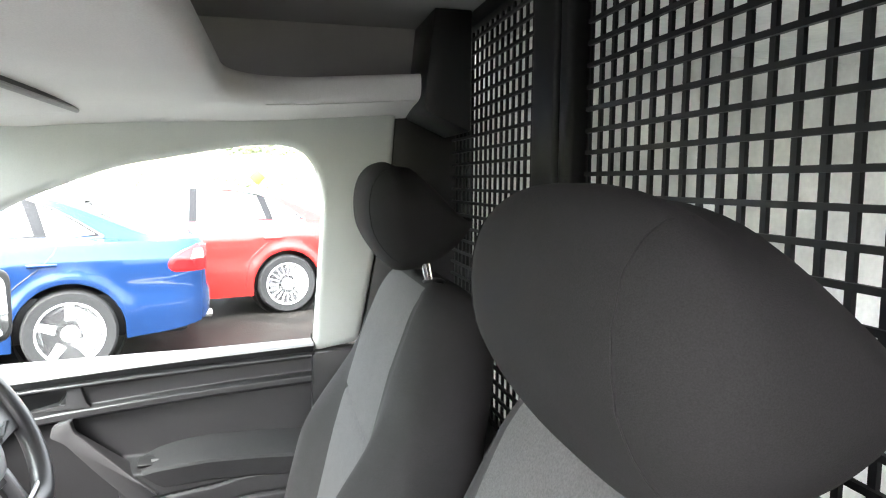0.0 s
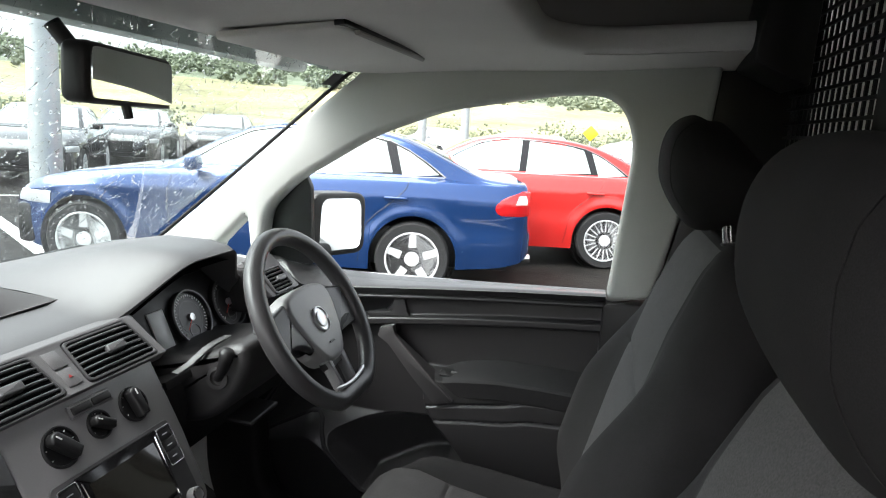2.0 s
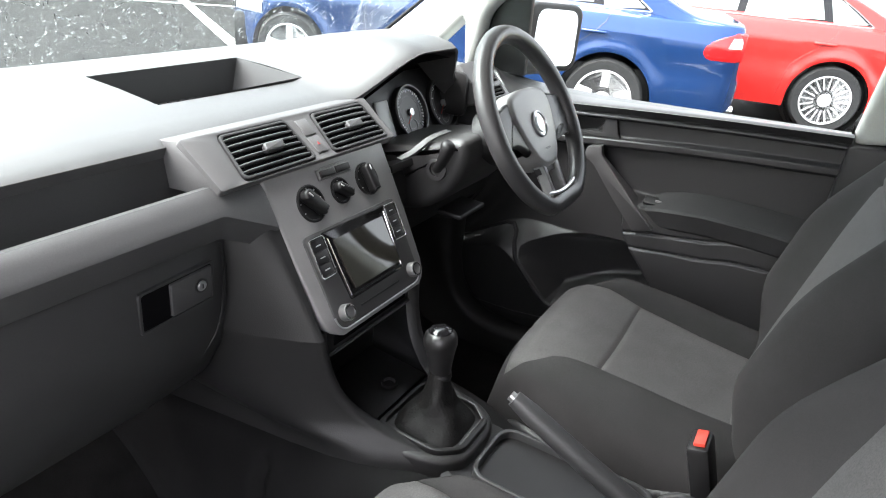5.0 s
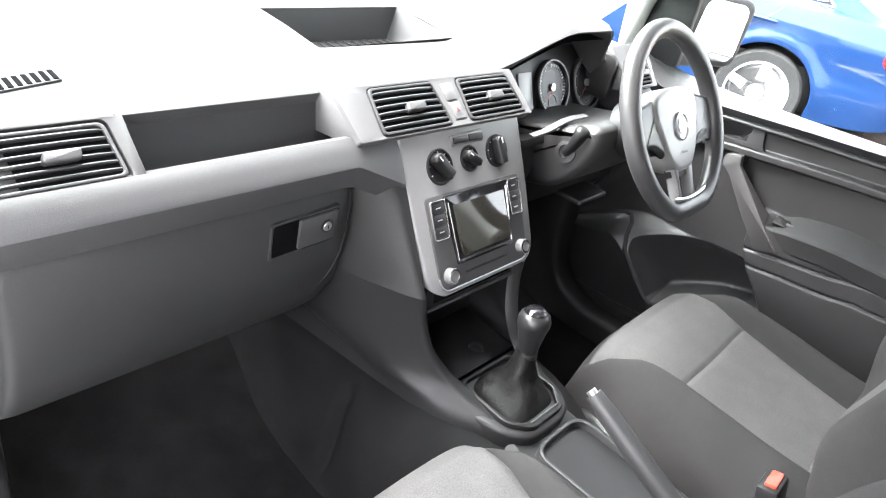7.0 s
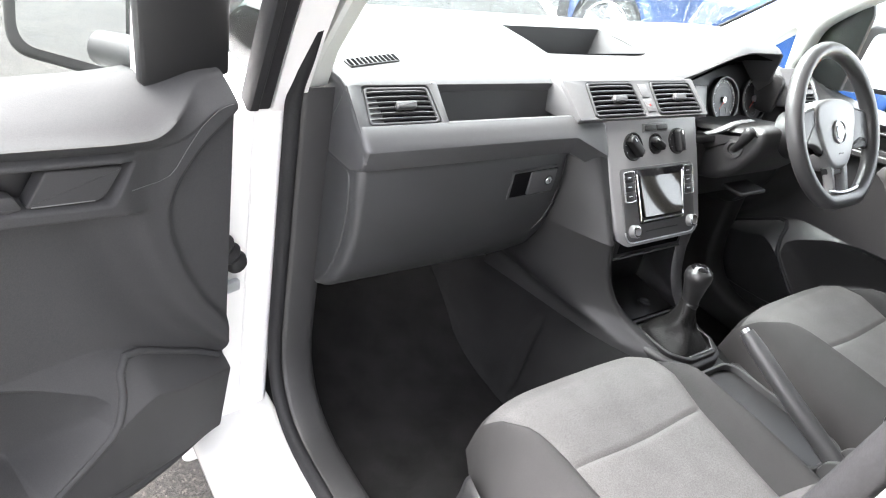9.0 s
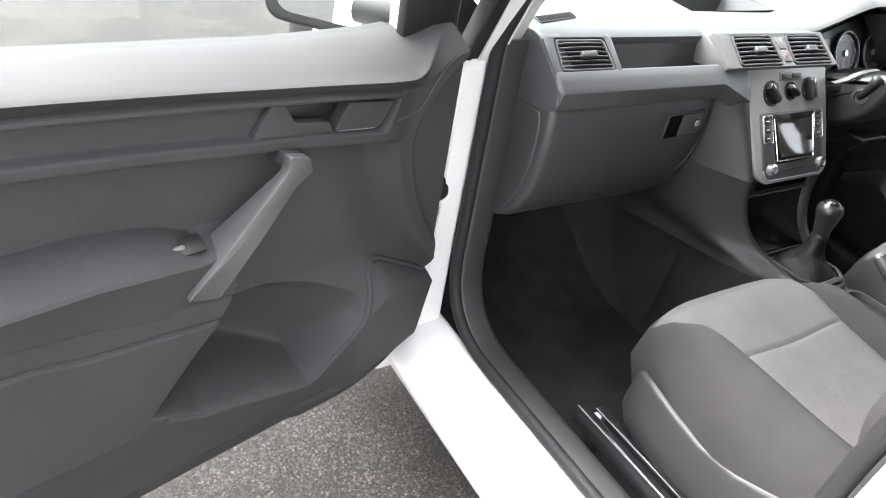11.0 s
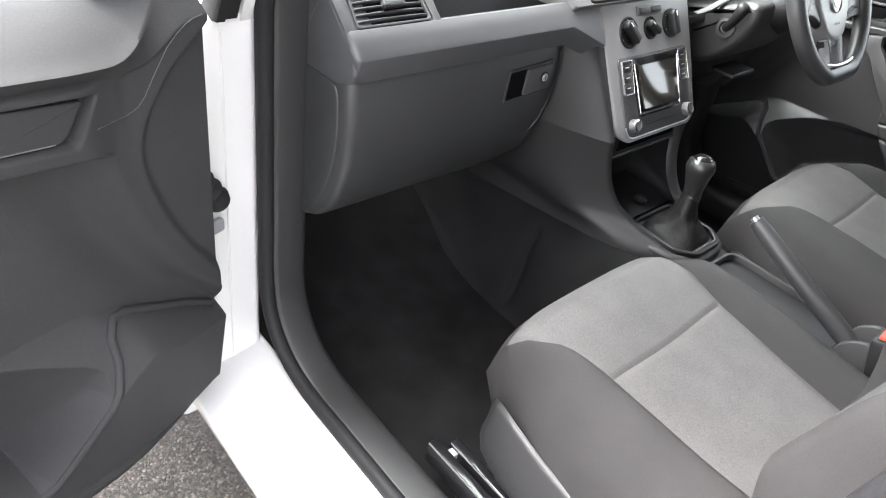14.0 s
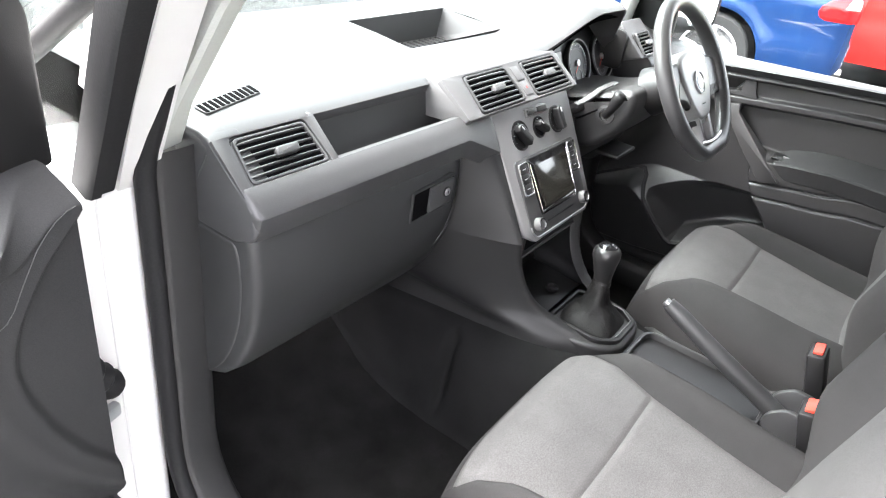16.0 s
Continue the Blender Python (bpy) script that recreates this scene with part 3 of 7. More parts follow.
def windscreen():
    rings = []
    for k in range(13):
        x = lerp(-0.70, 0.70, k / 12)
        c = 0.10 * (1 - (x / 0.70) ** 2)
        rings.append([(x * 1.06, 1.12 + c, 1.09), (x * 1.02, 0.80 + 0.9 * c, 1.345), (x * 0.95, 0.50 + 0.6 * c, 1.585)])
    w = tagged(mesh_ob("window_2", loft(rings, False), SCREENGLASS), "rain-spotted windscreen glass", "window", kind="structure")
    w.visible_shadow = False
    for s in (-1, 1):
        edge = [(s * 0.70 * 1.055, 1.112, 1.09), (s * 0.70 * 1.015, 0.795, 1.345), (s * 0.70 * 0.948, 0.497, 1.582)]
        pts = [tuple(Vector(edge[0]).lerp(Vector(edge[1]), k / 6)) for k in range(6)] + [tuple(Vector(edge[1]).lerp(Vector(edge[2]), k / 6)) for k in range(7)]
        tagged(mesh_ob("trim_screen_edge", tube(pts, 0.0045, 8), RUBBER), "black rubber edge of the windscreen", "trim", kind="structure")
    def on_screen(x0, v, off):
        c = 0.10 * (1 - (x0 / 0.70) ** 2)
        m, b = Vector((x0 * 1.02, 0.80 + 0.9 * c, 1.345)), Vector((x0 * 0.95, 0.50 + 0.6 * c, 1.585))
        return m.lerp(b, v * 2 - 1) + Vector((0, -off, -off))
    rings = [[on_screen(x0, v, off) for x0, v, off in ((0.652, 0.945, o), (0.690, 0.945, o), (0.690, 0.895, o), (0.652, 0.895, o))] for o in (0.0015, 0.0025)]
    st = thing("windscreen_sticker", "small dark grey sticker in the windscreen's upper corner", "sticker")
    part("label", loft(rings), BLACK, st, smooth=0)
    bm = bmesh.new()
    rnd = random.Random(5)
    for n in range(8600):
        u, v = rnd.random(), rnd.random()
        x0 = lerp(-0.70, 0.70, u)
        c = 0.10 * (1 - (x0 / 0.70) ** 2)
        a, m, b = Vector((x0 * 1.06, 1.12 + c, 1.09)), Vector((x0 * 1.02, 0.80 + 0.9 * c, 1.345)), Vector((x0 * 0.95, 0.50 + 0.6 * c, 1.585))
        p = a.lerp(m, v * 2) if v < 0.5 else m.lerp(b, v * 2 - 1)
        d = (b - a).normalized()
        s = Vector((1, 0, 0))
        up = s.cross(d).normalized()
        r = 0.0007 + 0.0019 * rnd.random() ** 4
        streak = rnd.random() < 0.15 + 0.12 * max(0.0, u - 0.40)
        long = rnd.uniform(8, 34) if streak else rnd.uniform(1, 1.5)
        if streak:
            r = 0.0004 + 0.0004 * rnd.random()
        ang = rnd.uniform(-1.3, 0.6) if streak else rnd.uniform(-0.5, 0.5)
        e1 = (d * math.cos(ang) + s * math.sin(ang)) * r * long
        e2 = (s * math.cos(ang) - d * math.sin(ang)) * r
        lo = p + up * 0.002
        ring = [bm.verts.new(lo + e1 * math.cos(q) + e2 * math.sin(q)) for q in (0, 1.05, 2.1, 3.14, 4.2, 5.25)]
        ring2 = [bm.verts.new(lo + (e1 * math.cos(q) + e2 * math.sin(q)) * 0.62 + up * 0.55 * r) for q in (0, 1.05, 2.1, 3.14, 4.2, 5.25)]
        mid = bm.verts.new(lo + up * (0.75 * r))
        for i in range(6):
            bm.faces.new((ring[i], ring[(i + 1) % 6], ring2[(i + 1) % 6], ring2[i]))
            bm.faces.new((ring2[i], ring2[(i + 1) % 6], mid))
        bm.faces.new(ring[::-1])
    d = tagged(mesh_ob("rain_drops", bm, DROP, 180), "clear raindrops on the windscreen", "raindrops", kind="stuff")
    d.visible_shadow = False


windscreen()


def partition():
    y = -0.36
    top = thing("mesh_partition", "black steel mesh partition behind the seats", "partition", kind="structure")
    for x0, x1 in ((-0.72, 0.050), (0.178, 0.72)):
        bm = bmesh.new()
        n = int((x1 - x0) / 0.0275)
        for i in range(n + 1):
            x = lerp(x0, x1, i / n)
            rbox(x, y, 1.40, 0.0062, 0.004, 0.72, 0, bm=bm)
        m = 29
        for i in range(m):
            rbox((x0 + x1) / 2, y + 0.003, lerp(1.05, 1.76, i / (m - 1)), x1 - x0, 0.005, 0.0052, 0, bm=bm)
        tagged(part("mesh_panel", bm, MESHM, top, smooth=0), kind="stuff")
    for x, w in ((0.068, 0.032), (0.135, 0.080)):
        part("post", rbox(x, y + 0.012, 1.36, w, 0.03, 0.86, 0.008, 3), MESHM, top)
    part("lower_panel", rbox(0, y - 0.01, 0.74, 1.44, 0.012, 0.62, 0.004), BLACK, top)
    part("top_rail", rbox(0, y, 1.765, 1.44, 0.03, 0.03, 0.004), MESHM, top)
    # cargo space behind
    bm = bmesh.new()
    rbox(0.80, -1.35, 1.1, 0.04, 1.95, 1.4, 0.0, bm=bm)
    tagged(mesh_ob("wall_cargo_right", bm, CARGO), "pale grey ply-lined cargo wall", "wall", kind="structure")
    tagged(mesh_ob("wall_cargo_left", rbox(-0.80, -1.35, 1.1, 0.04, 1.95, 1.4, 0), CARGO), "pale grey ply-lined cargo wall", "wall", kind="structure")
    tagged(mesh_ob("floor_cargo", rbox(0, -1.35, 0.55, 1.6, 1.95, 0.04, 0), CARGO), "pale grey cargo floor", "floor", kind="structure")
    tagged(mesh_ob("ceiling_cargo", rbox(0, -1.36, 1.80, 1.6, 1.9, 0.03, 0), CARGO), "pale cargo roof", "ceiling", kind="structure")
    bm = prism([(-0.8, 0.5), (0.8, 0.5), (0.8, 1.8), (-0.8, 1.8)], "y", -2.36, -2.32, holes=[[(-0.65, 1.12), (-0.06, 1.12), (-0.06, 1.62), (-0.65, 1.62)], [(0.06, 1.12), (0.65, 1.12), (0.65, 1.62), (0.06, 1.62)]])
    tagged(mesh_ob("wall_rear", bm, CARGO), "pale rear doors with two window openings", "wall", kind="structure")


partition()


# ---- dashboard ----
def dash_z(x, y):
    base = spline([(0.60, 1.108), (0.66, 1.118), (0.70, 1.126), (0.76, 1.136), (0.90, 1.148), (1.02, 1.152), (1.10, 1.140), (1.2, 1.105)], y)
    return base + hood_k(x) * 0.086 * smooth01((1.10 - y) / 0.40)


def hood_k(x):
    return smooth01((x - 0.115) / 0.20) * smooth01((0.525 - x) / 0.10)


def dash_front(x):
    """The y of the top pad's rear edge."""
    return 0.695 - 0.042 * hood_k(x)


def vent(parent, x0, x1, lean=0.0, m=None, body=None):
    """An air vent in the slanted face between its top and bottom edges, with slats and a thumb tab."""
    m = m or Matrix()

    def outline(e):
        return rounded([(x0 + e, -0.034 + e), (x1 - e, -0.034 + e), (x1 - lean - e, 0.032 - e), (x0 + lean + e, 0.032 - e)], 0.009 - e * 0.4, 5)

    v = part("vent", prism(outline(0), "y", -0.0010, 0.012, 0.0006, holes=[outline(0.0022)]), BLACK, parent, "dark plastic air vent with five slats")
    part("rim", prism(outline(0.0022), "y", -0.0055, 0.004, 0.0014, holes=[outline(0.0060)]), body or DASH, v)
    # a black sheet paints the shade inside the duct
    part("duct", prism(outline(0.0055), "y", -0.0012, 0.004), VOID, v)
    for i in range(6):
        z = -0.0225 + 0.0088 * i
        f = (z + 0.034) / 0.066
        w = (x1 - x0) / 2 - 0.0058 - lean * f
        rings = []
        for k in range(13):
            x = lerp(-w, w, k / 12)
            y = -0.0060 + 0.0030 * (x / w) ** 4
            rings.append([(x + (x0 + x1) / 2, y + a, z + b) for a, b in ((0.0, 0.0019), (-0.0010, 0.0002), (0.0, -0.0012), (0.0045, -0.0012), (0.0045, 0.0010))])
        part("slat", loft(rings), SLAT, v, smooth=50)
    part("tab", prism(rounded([((x0 + x1) / 2 + x, z) for x, z in ((-0.013, -0.0085), (0.023, -0.0085), (0.026, 0.0035), (-0.010, 0.0035))], 0.004, 4), "y", -0.0125, -0.002, 0.0025, 3), DASH, v)
    v.matrix_basis = m
    return v


def dashboard():
    d = thing("dashboard", "dark grey grained plastic dashboard with an open tray and shelf", "dashboard")
    # top pad with the sunken tray
    xs = [-0.6485, -0.6475, -0.6445, -0.640, -0.632, -0.60, -0.5, -0.4, -0.3, -0.22, -0.150, -0.06, 0.04, 0.10, 0.125, 0.148] + [0.148 + 0.0165 * i for i in range(1, 24)] + [0.54, 0.57, 0.60, 0.632, 0.640, 0.6445, 0.6475, 0.6485]
    rings = []
    for x in xs:
        f = dash_front(x)
        ys = [f, f + 0.012, f + 0.05, 0.80, 0.88, 0.955, 1.03, 1.10, 1.20]
        k = hood_k(x)
        ring = [(x, f + 0.02 + 0.12 * k, dash_z(x, f) - 0.045 + 0.028 * k), (x, f + 0.004, dash_z(x, f) - 0.018 + 0.008 * k)]
        ring += [(x, y, dash_z(x, y) - (0.006 if i == 0 else 0)) for i, y in enumerate(ys)]
        drop = spline([(0.632, 0.0), (0.640, 0.0015), (0.6445, 0.004), (0.6475, 0.009), (0.6485, 0.016)], abs(x))
        ring = [(x, y, z - drop) for x, y, z in ring]
        rings.append(ring)
    i0, i1 = xs.index(-0.150), xs.index(0.148)
    bm = loft(rings, False, skip=lambda i, j: i0 <= i < i1 and 5 <= j < 7)
    part("top_pad", bm, DASH, d)
    # tray in the pad
    zt = 1.148
    loop_t = [(-0.150, 0.80), (0.148, 0.80), (0.148, 0.955), (-0.150, 0.955)]
    loop_b = [(-0.130, 0.825), (0.128, 0.825), (0.130, 0.950), (-0.132, 0.950)]
    rings = [[(x, y, dash_z(x, y)) for x, y in loop_t], [(x, y, zt - 0.055) for x, y in loop_b]]
    bm = loft(rings, True, False)
    bm.verts.ensure_lookup_table()
    bm.faces.new(bm.verts[4:8])
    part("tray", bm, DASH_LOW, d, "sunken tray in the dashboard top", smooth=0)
    mat_ = part("tray_mat", prism(rounded([(-0.126, 0.829), (0.124, 0.829), (0.126, 0.946), (-0.128, 0.946)], 0.008), "z", zt - 0.0548, zt - 0.0525, 0.0008), BLACK, d, "ribbed black rubber mat")
    for i in range(13):
        part("rib", rbox(lerp(-0.115, 0.112, i / 12), 0.887, zt - 0.052, 0.005, 0.105, 0.002, 0), RUBBER, mat_)
    # lower passenger face: lip, glovebox, underside
    prof = [(0.655, 1.040), (0.652, 1.070), (0.645, 1.0775), (0.636, 1.079), (0.627, 1.0745), (0.618, 1.0665), (0.6115, 1.0595), (0.6065, 1.0545), (0.6048, 1.0515), (0.6052, 1.0485), (0.6078, 1.038), (0.6115, 1.025), (0.6140, 1.018), (0.70, 1.012), (0.70, 1.03)]
    rings = []
    for x, e in ((-0.6475, 0.012), (-0.6455, 0.005), (-0.642, 0.001), (-0.635, 0.0), (-0.4, 0.0), (-0.24, 0.0), (-0.222, 0.0), (-0.216, 0.0), (-0.210, 0.0), (-0.200, 0.0), (-0.190, 0.0), (-0.180, 0.0), (-0.170, 0.0), (-0.160, 0.0), (-0.152, 0.0), (-0.1455, 0.0), (-0.1408, 0.001)):
        turn = max(0.0, (x + 0.219) / 0.070)
        ring = []
        for y, z in prof:
            low = 0.031 * turn * min(1.0, max(0.0, 1.0595 - z) / 0.008)
            ring.append((x, y + e - 0.50 * low - (0.012 * min(1.0, turn) if y > 0.65 else 0.0), z - low))
        rings.append(ring)
    part("shelf_lip", loft(rings), DASH, d, smooth=35)
    g = [(0.66, 1.018), (0.622, 1.0145), (0.6185, 1.008), (0.616, 0.96), (0.6165, 0.92), (0.621, 0.88), (0.634, 0.835), (0.655, 0.795), (0.686, 0.765), (0.725, 0.745), (0.80, 0.735), (0.95, 0.78), (0.95, 1.01)]
    rings = []
    for x, e in ((-0.6465, 0.014), (-0.6445, 0.006), (-0.640, 0.0015), (-0.630, 0.0), (-0.5, 0.0), (-0.4, 0.0), (-0.30, 0.0), (-0.25, 0.002), (-0.22, 0.005), (-0.205, 0.009), (-0.192, 0.016), (-0.170, 0.03)):
        rings.append([(x, y + e, z + 0.35 * e) for y, z in g])
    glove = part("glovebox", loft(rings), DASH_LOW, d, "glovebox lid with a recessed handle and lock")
    # handle recess, its shade painted as a black block, and lock
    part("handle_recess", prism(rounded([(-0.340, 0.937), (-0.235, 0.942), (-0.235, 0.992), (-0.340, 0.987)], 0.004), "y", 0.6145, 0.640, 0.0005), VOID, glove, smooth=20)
    rim = rounded([(-0.3425, 0.9345), (-0.2325, 0.9395), (-0.2325, 0.9945), (-0.3425, 0.9895)], 0.005)
    part("handle_frame", prism(rim, "y", 0.6130, 0.625, 0.0008, holes=[rounded([(-0.339, 0.938), (-0.236, 0.943), (-0.236, 0.991), (-0.339, 0.986)], 0.004)]), DASH_LOW, glove, smooth=20)
    part("handle", prism(rounded([(-0.300, 0.942), (-0.238, 0.945), (-0.238, 0.989), (-0.300, 0.986)], 0.003), "y", 0.6105, 0.630, 0.002, 3), DASH, glove, smooth=20)
    lock = Matrix.Translation((-0.256, 0.6100, 0.968)) @ Matrix.Rotation(radians(90), 4, "X")
    lk = part("lock", lathe([(0.001, 0.0025), (0.006, 0.0025), (0.0068, 0.0012), (0.0068, -0.003)], 20, m=lock), SATIN, glove, "small steel lock")
    part("keyhole", rbox(-0.256, 0.6072, 0.968, 0.0012, 0.001, 0.006, 0), DIAL, lk)
    part("ring", lathe([(0.0098, -0.003), (0.0098, 0.0005), (0.0072, 0.0008), (0.0072, -0.003)], 20, m=lock, cap=False), DIAL, lk)
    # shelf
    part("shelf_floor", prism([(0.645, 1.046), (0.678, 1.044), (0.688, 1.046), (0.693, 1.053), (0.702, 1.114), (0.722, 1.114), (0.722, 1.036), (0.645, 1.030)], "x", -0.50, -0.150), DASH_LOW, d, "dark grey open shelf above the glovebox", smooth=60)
    # passenger vent and its surround
    def slant(x, z=0.0, y=0.0):
        return Matrix.Translation((x, 0.6612, 1.1013)) @ Matrix.Rotation(radians(-50), 4, "X") @ Matrix.Translation((0, y, z))
    vent(d, -0.066, 0.064, 0.006, slant(-0.564) @ Matrix.Translation((0, 0.0062, 0)))
    hole = rounded([(-0.0675, -0.0355), (0.0655, -0.0355), (0.0590, 0.0335), (-0.0610, 0.0335)], 0.010, 5)
    part("vent_surround", prism([(-0.0825, -0.043), (0.0775, -0.043), (0.0775, 0.0350), (-0.0825, 0.0350)], "y", 0.0015, 0.012, 0.0015, holes=[hole]), DASH, d).matrix_basis = slant(-0.564)
    part("vent_box", prism([(0.72, 1.116), (0.699, 1.116), (0.645, 1.072), (0.645, 1.05), (0.72, 1.05)], "x", -0.646, -0.487), VOID, d)
    part("shelf_cheek", prism([(0.712, 1.122), (0.694, 1.1225), (0.634, 1.0765), (0.634, 1.045), (0.712, 1.045)], "x", -0.4925, -0.4855, 0.002), DASH, d)
    # dash end towards the door: a cheek above, a removable cover below
    for s in (-1, 1):
        part("end_cheek", prism([(0.76, 1.128), (0.712, 1.127), (0.694, 1.1215), (0.636, 1.0755), (0.6165, 1.059), (0.6095, 1.030), (0.618, 1.016), (0.648, 1.0045), (0.76, 1.0015)], "x", s * 0.600, s * 0.6475, 0.004, 3), DASH, d, smooth=50)
        part("end_core", prism([(0.76, 1.0), (0.66, 1.0), (0.632, 0.96), (0.65, 0.85), (0.70, 0.775), (0.76, 0.75), (1.1, 0.74), (1.1, 1.0)], "x", s * 0.600, s * 0.642), DASH_LOW, d)
        cap = rounded([(0.752, 1.000), (0.650, 1.0022), (0.641, 0.985), (0.637, 0.93), (0.648, 0.86), (0.676, 0.797), (0.712, 0.757), (0.735, 0.748), (0.752, 0.748)], [0.004, 0.006, 0.03, 0.06, 0.06, 0.05, 0.02, 0.006, 0.004], 5)
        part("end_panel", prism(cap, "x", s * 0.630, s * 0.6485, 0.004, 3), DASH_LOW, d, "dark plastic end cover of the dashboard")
    # demister grille in the pad
    tilt = Matrix.Translation((-0.568, 0.757, dash_z(-0.568, 0.757) + 0.0020)) @ Matrix.Rotation(radians(7.6), 4, "X") @ Matrix.Rotation(radians(13), 4, "Z")
    gr = part("demister", prism(rounded([(-0.053, -0.011), (0.051, -0.011), (0.053, 0.011), (-0.051, 0.011)], 0.003), "z", -0.004, 0.0002, 0.0003), DASH, d, "demister grille with dark slots")
    gr.matrix_basis = tilt
    for i in range(11):
        part("slot", rbox(lerp(-0.047, 0.047, i / 10), 0.0, 0.0004, 0.0052, 0.0195, 0.0016, 0, m=Matrix.Rotation(radians(-12), 4, "Z")), VOID, gr)
    # seams of the glovebox lid and of the end cover
    part("lid_gap", tube([(-0.212, 0.6225, 1.008), (-0.2095, 0.6205, 0.975), (-0.2095, 0.6215, 0.940), (-0.213, 0.6235, 0.905), (-0.222, 0.6280, 0.872), (-0.240, 0.6380, 0.838), (-0.268, 0.650, 0.810), (-0.31, 0.6660, 0.784)], 0.0016, 6), DIAL, d)
    # the lip turns down in an arch and runs on as the side of the centre stack
    rings = []
    for k in range(25):
        z = lerp(1.035, 0.868, k / 24)
        fy = 0.622 - 0.5634 * (1.075 - z) + 0.0030
        ex = curve([(0.868, -0.1425), (0.92, -0.1465), (0.99, -0.1505), (1.035, -0.152)], z)
        lx = -0.2065 - 0.004 * smooth01((z - 0.95) / 0.08)
        back = 0.645 - fy
        rings.append([(lx - 0.01, 0.71, z)] + [(lerp(ex, lx, u), fy + back * v, z) for u, v in ((1.0, 1.0), (0.86, 0.80), (0.70, 0.60), (0.52, 0.41), (0.36, 0.25), (0.22, 0.125), (0.12, 0.05), (0.05, 0.010), (0.0, 0.0))] + [(-0.1385, fy, z), (-0.130, 0.70, z)])
    # darker plastic than the lip's: the undercut's shade is put into the colour
    part("stack_cheek", loft(rings), CONSOLE, d, "cheek of the centre stack below the lip, shade put into its colour", smooth=45)
    return d


dash = dashboard()


def on_stack(x, s, out=0.0):
    """A frame on the slanted face of the centre stack, s from its top (0) to its foot (1): z out of the face, y up the face."""
    a, b = Vector((0, 0.622, 1.075)), Vector((0, 0.502, 0.862))
    p = a.lerp(b, s)
    up = (a - b).normalized()
    right = Vector((1, 0, 0))
    n = right.cross(up)
    m = Matrix((right, up, n)).transposed().to_4x4()
    return Matrix.Translation(p + Vector((x, 0, 0)) + n * out) @ m


def centre_stack():
    d = thing("centre_stack", "dark satin plastic centre stack with heater controls and radio", "centre console")
    a, b = Vector((0, 0.622, 1.075)), Vector((0, 0.502, 0.862))
    rings = []
    for s, w in ((-0.045, 0.139), (-0.03, 0.140), (0, 0.140), (0.5, 0.138), (0.86, 0.132), (0.93, 0.127), (0.97, 0.119), (1.0, 0.106)):
        p = a.lerp(b, s)
        if s < 0:
            p.y += 0.004 if s < -0.04 else 0.0
        back = 0.85
        rings.append([(-w - 0.008, back, p.z), (-w - 0.001, p.y + 0.008, p.z), (-w + 0.001, p.y + 0.003, p.z), (-w + 0.005, p.y, p.z), (w - 0.005, p.y, p.z), (w - 0.001, p.y + 0.003, p.z), (w + 0.001, p.y + 0.008, p.z), (w + 0.008, back, p.z)])
    part("fascia", loft(rings), FASC, d)
    # vents on top
    def slant(x):
        return Matrix.Translation((x, 0.6495, 1.1020)) @ Matrix.Rotation(radians(-52), 4, "X") @ Matrix.Scale(1.16, 4, (0, 0, 1))
    rings = []
    for x, push in ((-0.226, 0.700), (-0.2135, 0.0), (0.170, 0.0), (0.174, 0.630)):
        rings.append([(x, 0.73, 1.127)] + [(x, max(y, push), z) for y, z in ((0.6865, 1.1265), (0.6835, 1.1255), (0.6365, 1.0880), (0.6335, 1.0845), (0.6345, 1.0800), (0.640, 1.066))] + [(x, 0.75, 1.060)])
    bm = loft(rings)
    part("vent_housing", bm, HOUS, d)
    holes = [rounded([(x - 0.0725, -0.0390), (x + 0.0725, -0.0390), (x + 0.0655, 0.0367), (x - 0.0655, 0.0367)], 0.010, 5) for x in (-0.099, 0.083)]
    plate = prism(rounded([(-0.2120, -0.0412), (0.1700, -0.0425), (0.1640, 0.0425), (-0.2185, 0.0425)], 0.004), "y", -0.0028, 0.016, 0.0012, 2, holes=holes)
    part("vent_plate", plate, HOUS, d, "grey face plate round the two centre vents", smooth=35).matrix_basis = Matrix.Translation((0, 0.6495, 1.1020)) @ Matrix.Rotation(radians(-52), 4, "X")
    for x in (-0.099, 0.083):
        vent(d, -0.073, 0.073, 0.007, slant(x), DASH_LOW)
    part("hazard_switch", rbox(-0.008, 0.6495, 1.1015, 0.028, 0.006, 0.070, 0.002, m=Matrix.Rotation(radians(-52), 4, "X")), STACK, d)
    for k in (-1, 1):
        part("switch_cap", rbox(-0.008, 0.6475 + 0.0125 * k, 1.1030 + 0.0098 * k, 0.024, 0.006, 0.029, 0.0018, m=Matrix.Rotation(radians(-52), 4, "X")), HOUS, d)
    tri = Matrix.Translation((-0.008, 0.6335, 1.0965)) @ Matrix.Rotation(radians(38), 4, "X")
    part("hazard_mark", prism([(-0.0028, -0.0024), (0.0028, -0.0024), (0, 0.0028)], "z", -0.002, 0.0004), RED_D, d, "red warning triangle").matrix_basis = tri
    # heater knobs
    for x, s, r, turn in ((-0.068, 0.222, 0.0275, 40), (0.0, 0.215, 0.0205, 55), (0.068, 0.208, 0.0265, 5)):
        f = on_stack(x, s)
        k = part("heater_knob", lathe([(r, -0.004), (r, 0.0025), (r - 0.0015, 0.0035), (r - 0.0035, 0.0030), (r - 0.0045, 0.0005), (0.001, 0.0005)], 40, m=f), BLACK, d)
        w = r * 0.80
